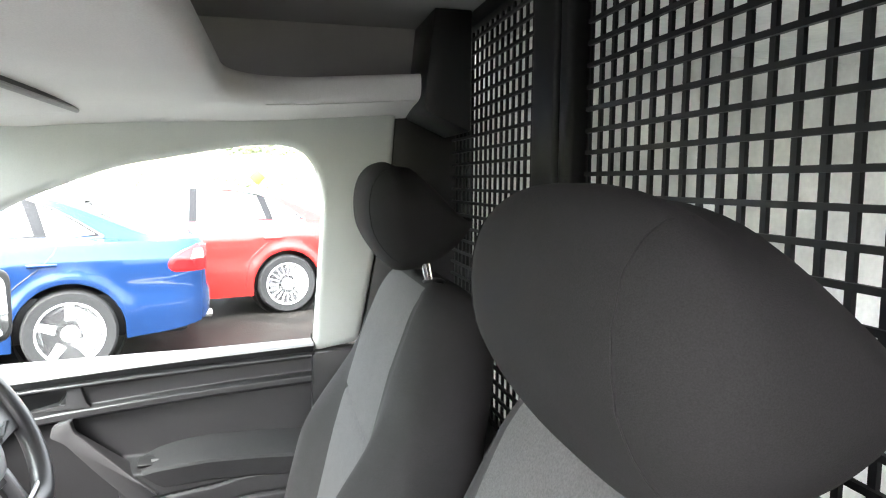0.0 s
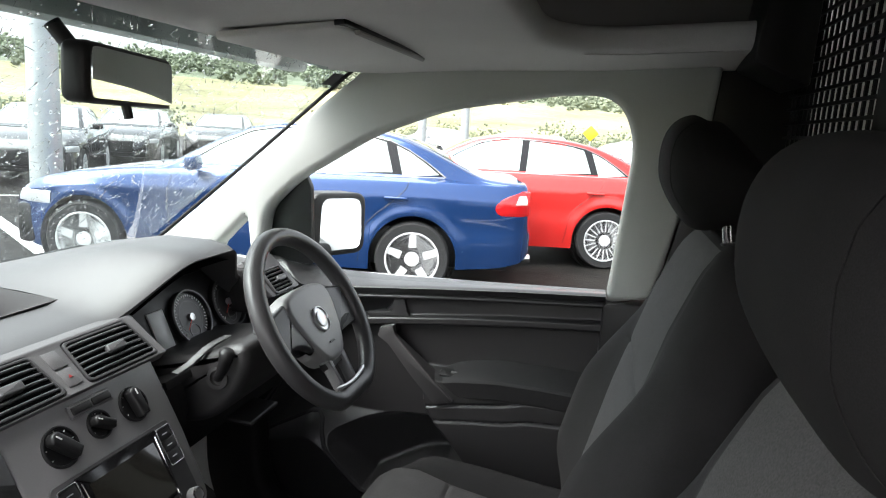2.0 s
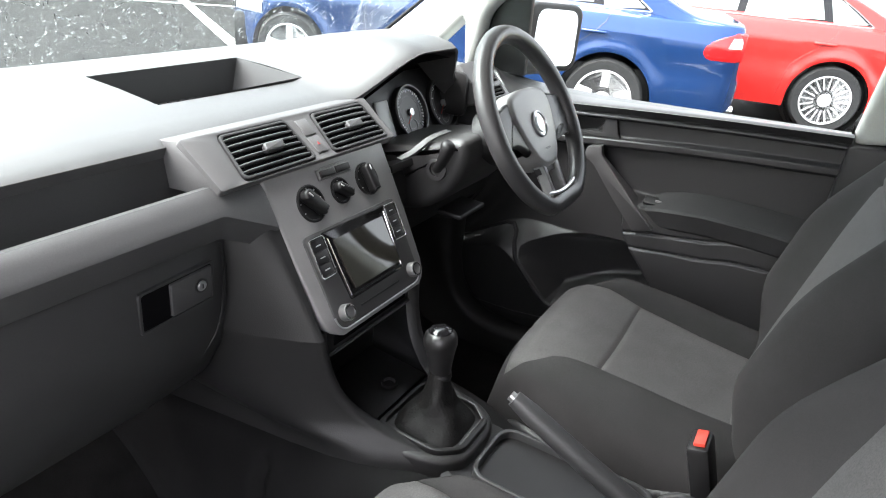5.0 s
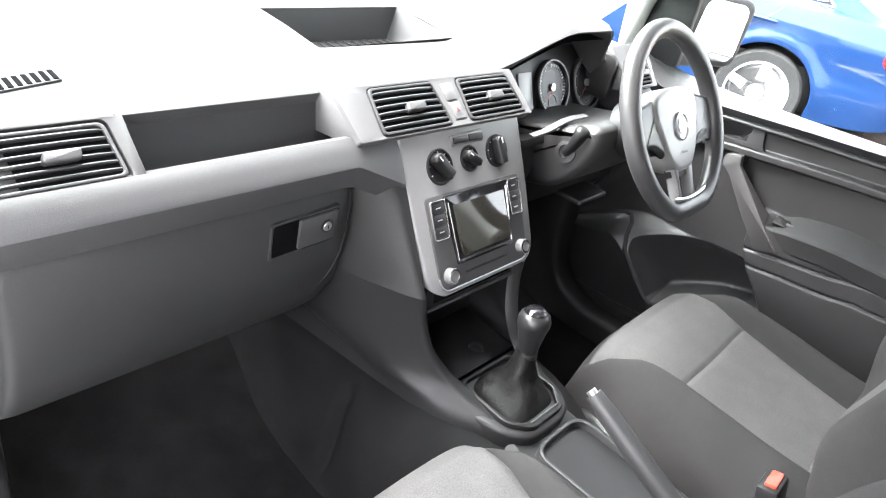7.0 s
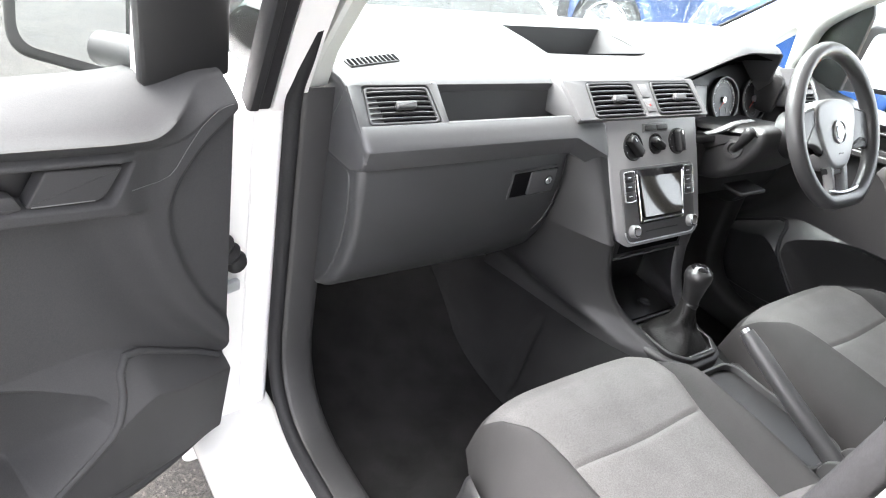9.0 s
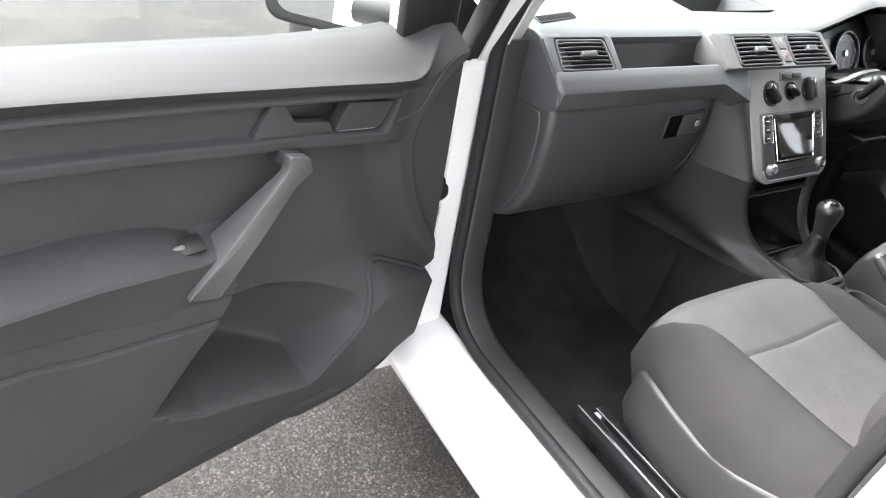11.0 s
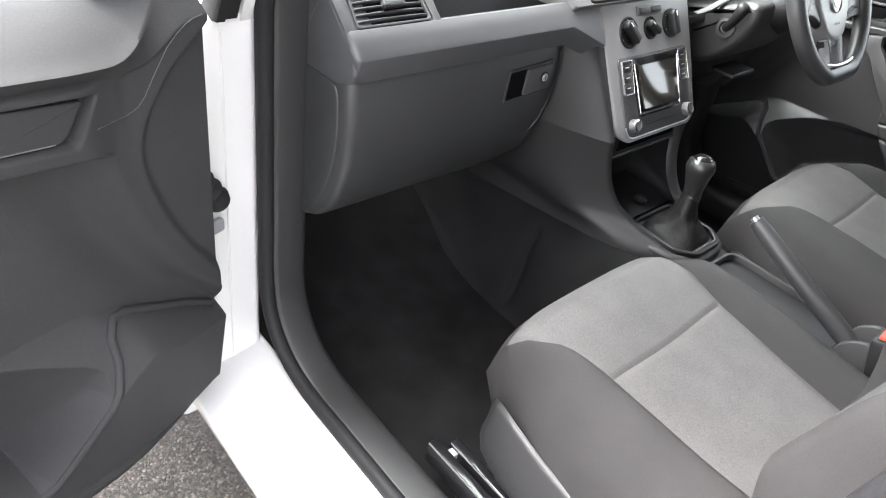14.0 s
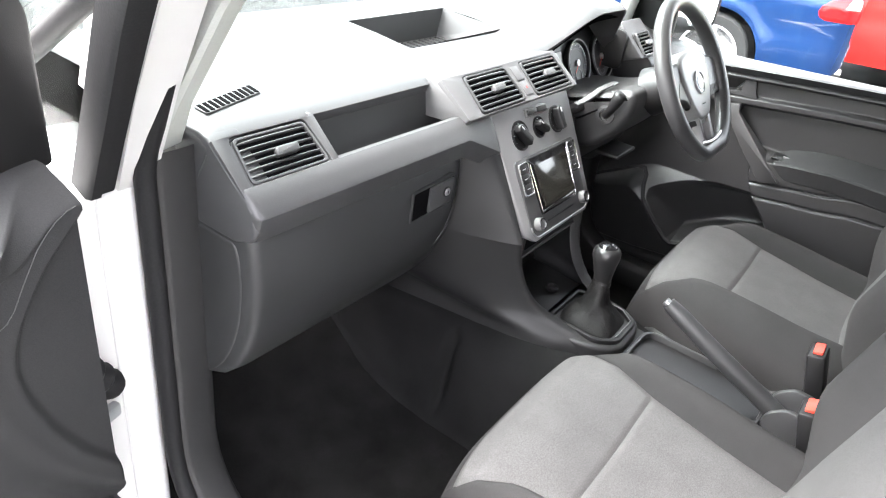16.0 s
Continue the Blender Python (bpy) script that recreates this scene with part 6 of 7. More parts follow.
def card_sheet(step, inner, front, drop=0.0):
    us = np.concatenate([np.arange(-0.002, 0.12, step), np.arange(0.12, 0.37, step / 2.5), np.arange(0.37, 0.811, step)])
    lo, zb, lip = ridge_low(us), band_top(us), lip_z(us)
    lines = [(us * 0 + 0.455, 0), (us * 0 + 0.575, int(0.12 / step)), (us * 0 + 0.90, int(0.325 / step * 1.7)), (lo - 0.004, int(0.10 / step)), (lo + 0.008, 5), (lo + 0.016, 2), (lo + 0.028, 5), (zb - 0.012, 30), (zb - 0.004, 4), (zb + 0.006, 4), (lip, 6)]
    cols = [lines[0][0]]
    for (a, _), (b, n) in zip(lines, lines[1:]):
        b = np.maximum(b, a + 0.001)
        cols += [a + (b - a) * (i + 1) / n for i in range(n)]
    z = np.stack(cols, 1)
    z = np.minimum(z, lip[:, None])
    u = np.repeat(us[:, None], z.shape[1], 1)
    h = card_relief(u, z)
    edge = h[:, -1:]
    ridge = soft(us, [0, 0.05, 0.12, 0.3, 0.81], [1.124, 1.123, 1.114, 1.114, 1.140], 0.03) - drop
    back = [(0.004, 0.0025, 0.0), (0.010, 0.004, 0.0), (0.018, 0.0045, 0.15), (0.035, 0.004, 0.4), (0.06, 0.003, 0.75), (0.085, 0.0, 1.0)]
    z = np.concatenate([z] + [(lip + rise_ + (ridge - lip) * f)[:, None] for b, rise_, f in back], 1)
    h = np.concatenate([h] + [edge + (-0.088 - edge) * b / 0.085 for b, rise_, f in back], 1)
    u = np.repeat(us[:, None], z.shape[1], 1)
    # skirt round the edge
    pad = lambda a: np.pad(a, 1, mode="edge")
    u, z, h = pad(u), pad(z), pad(h)
    for e in (h[0], h[-1], h[:, 0], h[:, -1]):
        e[:] = 0.02 - inner
    n, m = u.shape
    co = np.stack([inner + h, front - u, z], -1).reshape(-1, 3)
    i = np.arange(n * m).reshape(n, m)
    quads = np.stack([i[:-1, :-1], i[1:, :-1], i[1:, 1:], i[:-1, 1:]], -1).reshape(-1, 4)
    me = bpy.data.meshes.new("door_card")
    me.from_pydata(co.tolist(), [], quads.tolist())
    bm = bmesh.new()
    bm.from_mesh(me)
    bpy.data.meshes.remove(me)
    return bm


def door(sx, name, label, m):
    """A front door, built closed round its hinge at the origin: x inwards, y forwards; sx mirrors it."""
    d = thing(name, label, "door", kind="structure", m=m)
    IN = 0.1295
    YF = -0.033

    def q(bm):
        bmesh.ops.scale(bm, vec=(sx, 1, 1), verts=bm.verts)
        return bm

    def U(u):
        return YF - u

    def uz(pts):
        return [(U(u), z) for u, z in pts]

    part("outer_skin", q(prism(rounded(uz([(-0.005, 0.43), (0.86, 0.43), (0.86, 1.10), (0.0, 1.07)]), 0.03), "x", -0.06, 0.02, 0.015, 3)), WHITE, d, "white painted outer skin")
    # both cards are one plastic; the driver's copy carries the added sheen
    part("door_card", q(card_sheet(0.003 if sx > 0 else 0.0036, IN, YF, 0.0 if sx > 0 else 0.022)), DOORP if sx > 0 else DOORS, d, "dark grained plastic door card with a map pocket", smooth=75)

    def at(u, z, out=0.0):
        return (IN + float(card_relief(np.array([u]), np.array([z]))[0]) + out, U(u), z)

    part("seam", q(tube([at(*p, 0.0003) for p in ((0.004, 1.094), (0.015, 1.0925), (0.026, 1.088), (0.038, 1.079), (0.05, 1.068), (0.069, 1.043), (0.083, 1.022), (0.092, 1.013), (0.105, 1.008), (0.125, 1.0075), (0.145, 1.009))], 0.0005, 6)), DASH, d)
    ridge = [(0.008, 0.670), (0.045, 0.694), (0.083, 0.716), (0.115, 0.736), (0.142, 0.752), (0.162, 0.756), (0.176, 0.744), (0.182, 0.718), (0.195, 0.688), (0.240, 0.636), (0.284, 0.590), (0.304, 0.583), (0.364, 0.602), (0.424, 0.621), (0.495, 0.640), (0.556, 0.674)]
    fine = [tuple(Vector(p).lerp(Vector(r), k / 4)) for p, r in zip(ridge, ridge[1:]) for k in range(4)]
    part("pocket_edge", q(tube([at(u, z, -0.0010) for u, z in fine], 0.0058, 10)), DOORP, d, "rounded edge of the map pocket", smooth=80)
    part("handle_cup", q(prism(rounded(uz([(0.337, 1.061), (0.232, 1.045), (0.255, 1.009), (0.318, 1.030)]), 0.004), "x", IN - 0.05, IN - 0.021, 0.001)), DIAL, d)
    lever = [(0.386, 1.027), (0.357, 1.070), (0.341, 1.067), (0.322, 1.038), (0.268, 1.030), (0.260, 1.013), (0.281, 1.0115)] if sx > 0 else [(0.372, 1.036), (0.362, 1.072), (0.338, 1.068), (0.336, 1.034), (0.272, 1.024), (0.281, 1.012), (0.382, 1.024)]
    part("handle", q(prism(rounded(uz(lever), 0.004), "x", IN - 0.016, IN + 0.003, 0.002, 2)), DOORP, d, "dark plastic door opener")
    cover = rounded(uz([(0.234, 1.0515), (0.152, 1.0405), (0.172, 1.010), (0.182, 1.0035), (0.258, 1.0125)]), 0.004)
    part("handle_cover", q(prism(cover, "x", IN - 0.02, IN + 0.002, 0.002)), DOORP, d, smooth=20)
    part("cover_edge", q(tube([(IN + 0.0015, U(0.186), 1.0052), (IN + 0.0015, U(0.252), 1.0128)], 0.0009, 6)), STACK, d)
    # pull strut and armrest
    strut = rounded(uz([(0.313, 0.980), (0.319, 1.002), (0.351, 1.011), (0.356, 0.990), (0.462, 0.893), (0.504, 0.858), (0.460, 0.842), (0.396, 0.904), (0.340, 0.966)]), [0.004, 0.004, 0.004, 0.006, 0.01, 0.003, 0.004, 0.012, 0.008])
    bm = prism(strut, "x", IN + 0.016, IN + 0.034, 0.0025, 2)
    for v in bm.verts:
        u = YF - v.co.y
        if v.co.x < IN + 0.025:
            v.co.x += 0.003 + 0.10 * (u - 0.34) - 0.06 * smooth01((u - 0.438) / 0.03)
        else:
            v.co.x += 0.002 + 0.10 * (u - 0.34)
    strut = part("pull_strut", q(bm), STRUT, d, "grey plastic pull handle", smooth=28)
    part("strut_foot", q(prism(rounded(uz([(0.314, 0.984), (0.320, 1.001), (0.350, 1.009), (0.353, 0.990), (0.340, 0.975), (0.324, 0.972)]), 0.003), "x", IN - 0.03, IN + 0.022, 0.002)), DOORP, strut)
    rings = []
    for u in (0.428, 0.452, 0.47, 0.50, 0.54, 0.60, 0.70, 0.79, 0.80):
        z0 = spline([(0.428, 0.884), (0.462, 0.896), (0.50, 0.908), (0.56, 0.918), (0.64, 0.924), (0.80, 0.918)], u)
        zb = spline([(0.45, 0.808), (0.64, 0.868), (0.80, 0.872)], u)
        zb = min(zb, z0 - 0.03) if sx > 0 else z0 - 0.048
        o = spline([(0.428, 0.026), (0.45, 0.036), (0.50, 0.047), (0.54, 0.052), (0.79, 0.055), (0.80, 0.045)], u)
        bk = spline([(0.428, 0.004), (0.45, 0.012), (0.50, 0.022), (0.56, 0.028)], u)
        rings.append([(0.06, U(u), z0 + bk + 0.003), (IN - 0.012, U(u), z0 + bk), (IN + o - 0.026, U(u), z0 + 0.25 * bk + 0.001), (IN + o - 0.010, U(u), z0 + 0.001), (IN + o - 0.004, U(u), z0 - 0.002), (IN + o - 0.001, U(u), z0 - 0.007), (IN + o - 0.003, U(u), z0 - 0.016), (IN + o - 0.008, U(u), zb + 0.004), (IN + o - 0.012, U(u), zb), (0.06, U(u), zb)])
    arm = part("armrest", q(loft(rings)), DOORP, d, smooth=32)
    part("window_switch", q(rbox(IN + 0.014, U(0.492), 0.9115, 0.028, 0.058, 0.006, 0.0028, m=Matrix.Rotation(radians(22), 4, "Y"))), BLACK, arm, "black window switch")
    part("switch_key", q(rbox(IN + 0.017, U(0.496), 0.9135, 0.006, 0.016, 0.006, 0.0015)), STACK, arm)
    # window frame, glass, mirror sail and mirror
    def lean(bm):
        for v in bm.verts:
            v.co.x += max(0, v.co.z - 1.12) * 0.10
        return q(bm)

    win = [(y - 0.778, z) for y, z in WIN]
    rim = rounded([(-0.020, 1.09), (-0.87, 1.09), (-0.90, 1.50), (-0.84, 1.59), (-0.70, 1.585), (-0.45, 1.535), (-0.29, 1.47), (-0.09, 1.33)], [0.01, 0.02, 0.05, 0.05, 0.05, 0.05, 0.05, 0.02], 5)
    if sx > 0:
        part("window_frame", lean(prism(rim, "x", 0.028, 0.058, 0.006, 2, holes=[win])), WHITE, d, "painted window frame")
        g = part("window_glass", lean(prism(win, "x", 0.036, 0.040)), GLASS, d, "clear side window")
        g.visible_shadow = False
    part("mirror_sail", lean(prism(rounded(uz([(-0.024, 1.112), (0.096, 1.106), (0.112, 1.30), (0.085, 1.345), (0.030, 1.345), (-0.012, 1.26)] if sx > 0 else [(-0.030, 1.112), (0.106, 1.106), (0.106, 1.30), (0.085, 1.345), (0.045, 1.345), (0.006, 1.26)]), 0.008), "x", 0.056, 0.074, 0.005)), BLACK, d, "black triangular cover at the mirror's foot")
    mm = Matrix.Translation((sx * (-0.155 if sx > 0 else -0.115), U(0.075 if sx > 0 else 0.095), 1.160 if sx > 0 else 1.185)) @ Matrix.Rotation(radians(sx * 28), 4, "Z") @ Matrix.Rotation(radians(-5 if sx > 0 else -1), 4, "X")
    h = part("mirror_housing", prism(rounded([(-0.092, -0.088), (0.092, -0.088), (0.095, 0.080), (-0.090, 0.085)], 0.035, 6), "y", -0.001, 0.085, 0.010, 4), BLACK, d, "black door mirror housing")
    h.matrix_basis = mm @ Matrix.Diagonal((1.18, 1.0, 1.25, 1.0)) if sx > 0 else mm
    part("mirror_glass", prism(rounded([(-0.070, -0.072), (0.076, -0.072), (0.072, 0.066), (-0.062, 0.070)], 0.030, 8), "y", -0.003, 0.002), MIRROR, h, "clear mirror glass")
    part("mirror_arm", q(tube([(-0.04, U(0.09), 1.12), (0.04, U(0.06), 1.125)], [0.022, 0.028], 12)), RUBBER, d)
    part("wiring_boot", q(tube([(0.075, -0.034 + 0.006 * k, 0.875 - 0.009 * k) for k in range(9)], [0.016, 0.021, 0.015, 0.021, 0.015, 0.021, 0.015, 0.020, 0.017], 16)), RUBBER, d, "ribbed black rubber wiring boot")
    part("check_strap", q(rbox(0.075, -0.012, 0.765, 0.012, 0.06, 0.020, 0.003)), STEEL, d, "steel door check strap")
    return d


# the hinge, so that the open door's card lies where it stands
TH = radians(-75.0)
va = Matrix.Rotation(TH, 2)
p_closed, p_open = Vector((-0.705, 0.745)), Vector((-0.82, 0.645))
k = va - Matrix.Identity(2)
arm_v = k.inverted() @ (p_open - p_closed)
HX, HY = p_closed - arm_v
def swung(x, y):
    """The place of a closed door's point once the door is swung open."""
    return Matrix.Translation((HX, HY, 0.02)) @ Matrix.Rotation(TH, 4, "Z") @ Matrix.Translation((x - HX, y - HY, 0))


door(1, "door_1", "open white passenger door with a dark grained plastic card", swung(-0.8345, 0.778))
door(-1, "door_2", "closed driver's door with a dark plastic card and pull handle", Matrix.Translation((0.8345, 0.778, 0)))


def mirrors():
    r = thing("rear_view_mirror", "black-framed rear-view mirror hanging from the windscreen", "mirror")
    r.matrix_basis = Matrix.Translation((0.0, 0.53, 1.492)) @ Matrix.Rotation(radians(10), 4, "Z")
    part("housing", prism(rounded([(-0.100, -0.032), (0.100, -0.034), (0.100, 0.032), (-0.098, 0.036)], 0.014), "y", 0.0, 0.032, 0.008, 3), BLACK, r)
    part("glass", prism(rounded([(-0.092, -0.026), (0.092, -0.028), (0.092, 0.026), (-0.090, 0.030)], 0.010), "y", -0.0025, 0.002), MIRROR, r, "clear mirror glass")
    part("stem", tube([(0, 0.03, 0.0), (-0.01, 0.07, 0.03), (-0.02, 0.09, 0.06)], 0.010, 10), BLACK, r)
    part("dip_lever", tube([(0, 0.012, -0.03), (0, 0.008, -0.048)], 0.006, 8), BLACK, r)
    # sun visors
    for sx in (-1, 1):
        v = thing("sun_visor", "light grey folded sun visor under the headlining", "sun visor", "sun visors")
        v.matrix_basis = Matrix.Translation((sx * 0.36, 0.43, 1.5775)) @ Matrix.Rotation(radians(-6), 4, "X")
        part("panel", prism(rounded([(-0.20, -0.10), (0.20, -0.10), (0.20, 0.10), (-0.20, 0.10)], 0.02), "z", -0.005, 0.006, 0.004, 3), LINING, v)
        # a black strip paints the shade in the gap along the hinge
        part("shadow_gap", prism(rounded([(-0.203, -0.108), (0.203, -0.108), (0.203, -0.09), (-0.203, -0.09)], 0.004), "z", -0.001, 0.006, 0.001), BLACK, v, "black strip painting the shaded gap at the hinge")
        part("pivot", tube([(-sx * 0.15, -0.104, -0.004), (sx * 0.19, -0.104, -0.004)], 0.0045, 8), SHELF, v)


mirrors()


# ---- cars in the car park ----
def wheel(parent, x, y, r, spokes, side):
    m = Matrix.Translation((x, y, r)) @ Matrix.Rotation(radians(90 * side), 4, "Y")
    w = part("wheel", lathe([(r * 0.70, -0.10), (r * 0.94, -0.105), (r, -0.08), (r, 0.08), (r * 0.94, 0.105), (r * 0.72, 0.10), (r * 0.70, 0.09)], 40, m=m), TYRE, parent, "black tyre on an alloy rim")
    part("rim_lip", lathe([(r * 0.73, 0.09), (r * 0.73, 0.103), (r * 0.69, 0.104), (r * 0.66, 0.06), (r * 0.64, 0.0), (r * 0.1, 0.0)], 40, m=m), ALLOY, w)
    part("brake_disc", lathe([(r * 0.62, 0.01), (r * 0.62, 0.015), (0.001, 0.016)], 24, m=m), DARKCAR, w)
    bm = bmesh.new()
    for i in range(spokes):
        a = 2 * math.pi * i / spokes
        wd = 0.36 * r if spokes < 10 else 0.075 * r
        p = [(0.08 * r, -wd * 0.5), (0.68 * r, -wd * 0.34), (0.68 * r, wd * 0.34), (0.08 * r, wd * 0.5)]
        rot = Matrix.Rotation(a, 4, "Z")
        lo = [bm.verts.new(m @ (rot @ Vector((px, py, 0.045)))) for px, py in p]
        hi = [bm.verts.new(m @ (rot @ Vector((px, py * 0.7, 0.085 if k in (0, 3) else 0.098)))) for k, (px, py) in enumerate(p)]
        bm.faces.new(hi)
        for k in range(4):
            bm.faces.new((lo[k], lo[(k + 1) % 4], hi[(k + 1) % 4], hi[k]))
    part("spokes", bm, ALLOY, w, smooth=30)
    part("hub", lathe([(0.2 * r, 0.05), (0.2 * r, 0.09), (0.001, 0.095)], 20, m=m), ALLOY, w)


CAR_TOP = [(-1.045, 0.56), (-1.03, 0.62), (-1.005, 0.655), (-0.995, 0.68), (-0.985, 0.80), (-0.975, 0.96), (-0.966, 1.012), (-0.94, 1.022), (-0.80, 1.028), (-0.62, 1.045), (-0.50, 1.085), (-0.30, 1.175), (-0.05, 1.285), (0.20, 1.365), (0.50, 1.412), (0.85, 1.428), (1.15, 1.42), (1.40, 1.385), (1.65, 1.29), (1.95, 1.13), (2.18, 1.005), (2.26, 0.985), (2.6, 0.955), (3.0, 0.89), (3.30, 0.80), (3.46, 0.71), (3.54, 0.62), (3.58, 0.54)]
CAR_WIDE = [(-1.045, 0.60), (-1.03, 0.68), (-1.0, 0.755), (-0.96, 0.80), (-0.88, 0.845), (-0.7, 0.878), (-0.3, 0.900), (0.3, 0.908), (1.4, 0.910), (2.5, 0.905), (2.9, 0.885), (3.2, 0.83), (3.42, 0.73), (3.54, 0.60), (3.58, 0.50)]
CAR_FOOT = [(-1.045, 0.50), (-1.03, 0.44), (-1.0, 0.38), (-0.92, 0.325), (-0.6, 0.27), (0.5, 0.215), (2.3, 0.205), (3.2, 0.22), (3.42, 0.27), (3.58, 0.40)]
CAR_AXLES = (0.0, 2.81)
CAR_R = 0.325


def car_section(y):
    """Half of the body's section at y, from the sill over the shoulder and the glass to the middle of the roof."""
    hw, zt, zb = curve(CAR_WIDE, y), curve(CAR_TOP, y), curve(CAR_FOOT, y)
    for a in CAR_AXLES:
        if abs(y - a) < 0.378:
            zb = max(zb, CAR_R + math.sqrt(0.378 ** 2 - (y - a) ** 2))
    crease = min(curve([(-1.0, 0.86), (0.0, 0.865), (1.5, 0.84), (2.8, 0.79), (3.5, 0.70)], y), zt - 0.075)
    belt = min(curve([(-1.0, 0.99), (0.0, 1.0), (1.5, 0.975), (2.3, 0.955), (3.5, 0.80)], y), zt - 0.018)
    crease = max(crease, zb + 0.02)
    pts = []
    for k in range(15):
        z = lerp(zb, crease, k / 14)
        x = hw - 0.030 * max(0.0, (0.62 - z) / 0.4) ** 1.6 - 0.010 * math.exp(-((z - 0.62) / 0.10) ** 2)
        for a in CAR_AXLES:
            d = math.hypot(y - a, z - CAR_R)
            x += 0.016 * math.exp(-((d - 0.40) / 0.055) ** 2)
        pts.append((x, y, z))
    x0 = hw
    for w, dx in ((0.12, 0.006), (0.45, 0.020), (0.85, 0.042), (1.0, 0.056)):
        pts.append((x0 - dx, y, lerp(crease, belt, w)))
    xb = x0 - 0.056 - curve([(-0.9, 0.03), (-0.5, 0.105), (0.1, 0.035), (0.8, 0.005), (1.6, 0.01), (2.2, 0.05), (2.6, 0.0)], y)
    eave = max(belt + 0.006, zt - 0.040)
    for k in range(1, 9):
        z = lerp(belt, eave, k / 8)
        pts.append((xb - 0.010 - 0.42 * (z - belt) - 0.25 * (z - belt) ** 2, y, z))
    xe = pts[-1][0]
    for f, w in ((0.975, 0.35), (0.93, 0.62), (0.84, 0.82), (0.62, 0.95), (0.32, 1.0), (0.0, 1.01)):
        pts.append((xe * f, y, lerp(eave, zt, w)))
    return pts


def on_car(y, z, out=0.0):
    """The outer face at y and height z."""
    pts = car_section(y)
    for a, b in zip(pts, pts[1:]):
        if a[2] <= z <= b[2]:
            return lerp(a[0], b[0], (z - a[2]) / max(1e-6, b[2] - a[2])) + out
    return pts[-4][0] + out


def over_car(x, y):
    """The height of the roof, screen or deck at x, y."""
    pts = car_section(y)
    for a, b in zip(pts[18:], pts[19:]):
        if b[0] <= abs(x) <= a[0]:
            return lerp(a[2], b[2], (a[0] - abs(x)) / max(1e-6, a[0] - b[0]))
    return pts[-1][2]


def saloon(name, paint, label, m, spokes=5, group="parked cars"):
    """A four-door saloon: rear axle over the origin, nose along y."""
    c = thing(name, label, "car", group, m=m)
    ys = sorted({round(v, 3) for v in [-1.045, -1.038, -1.03, -1.018, -1.005, -1.0, -0.995, -0.99, -0.985, -0.98, -0.975, -0.97, -0.966, -0.955, -0.94, -0.90, -0.86] + [lerp(-0.82, 3.30, i / 103) for i in range(104)] + [a + s * d for a in CAR_AXLES for s in (-1, 1) for d in (0.378, 0.374, 0.365, 0.350)] + [3.38, 3.43, 3.47, 3.51, 3.54, 3.56, 3.58]})
    rings = []
    for y in ys:
        half = car_section(y)
        rings.append([(-x, yy, z) for x, yy, z in half] + [(x, yy, z) for x, yy, z in half[::-1][1:]])
    body = loft(rings, False, False)
    n = len(rings[0])
    body.verts.ensure_lookup_table()
    for k in (0, len(rings) - 1):
        body.faces.new([body.verts[k * n + j] for j in range(n)])
    part("body", body, paint, c, smooth=38)
    part("underbody", rbox(0, 1.30, 0.42, 1.56, 4.3, 0.36, 0.05), BLACK, c)

    def pane(poly, sx, out=0.003):
        zs_ = [p[1] for p in poly]
        rows = []
        for k in range(11):
            z = lerp(min(zs_) + 0.001, max(zs_) - 0.001, k / 10)
            cuts = [lerp(a[0], b[0], (z - a[1]) / (b[1] - a[1])) for a, b in zip(poly, poly[1:] + poly[:1]) if (a[1] - z) * (b[1] - z) <= 0 and a[1] != b[1]]
            rows.append([(sx * on_car(y, z, out), y, z) for y in [lerp(min(cuts), max(cuts), i / 12) for i in range(13)]])
        return loft(rows, False)

    def line(pts, r, sx, out=0.0, closed=False):
        fine = []
        for a, b in zip(pts, pts[1:] + (pts[:1] if closed else [])):
            fine += [tuple(Vector(a).lerp(Vector(b), k / 5)) for k in range(5)]
        if not closed:
            fine.append(pts[-1])
        return tube([(sx * on_car(y, z, out), y, z) for y, z in fine], r, 6, closed=closed)

    front = [(1.96, 1.005), (1.02, 1.018), (0.98, 1.373), (1.21, 1.371), (1.435, 1.323), (1.69, 1.197)]
    rear = [(0.94, 1.019), (0.20, 1.024), (0.22, 1.10), (0.285, 1.311), (0.55, 1.358), (0.90, 1.373)]
    quarter = [(0.12, 1.026), (-0.222, 1.032), (-0.07, 1.142), (0.08, 1.235), (0.19, 1.280)]
    loop = [(2.02, 1.0), (1.0, 1.014), (0.2, 1.020), (-0.235, 1.026), (-0.25, 1.032), (-0.08, 1.150), (0.08, 1.245), (0.26, 1.318), (0.55, 1.366), (0.95, 1.380), (1.22, 1.376), (1.45, 1.328), (1.70, 1.205)]
    for sx in (-1, 1):
        part("window_surround", pane(loop, sx, 0.0015), GLOSSB, c, "black window surround")
        for poly in (front, rear, quarter):
            part("window", pane(poly, sx, 0.005), GLASS_SKY, c, "side window with the sky's reflection put into its pale colour", smooth=60)
        part("window_trim", line(loop, 0.008, sx, 0.001, True), CHROME, c, "chrome strip round the side windows")
        for shut in ([(0.985, 0.98), (0.99, 0.80), (0.985, 0.60), (0.97, 0.40), (0.96, 0.28)], [(0.06, 0.99), (0.08, 0.93), (0.16, 0.84), (0.32, 0.71), (0.405, 0.62), (0.44, 0.50), (0.45, 0.40), (0.47, 0.28)], [(2.06, 0.93), (2.10, 0.75), (2.08, 0.50), (2.04, 0.28)]):
            part("shut_line", line(shut, 0.0032, sx, 0.0005), DIAL, c)
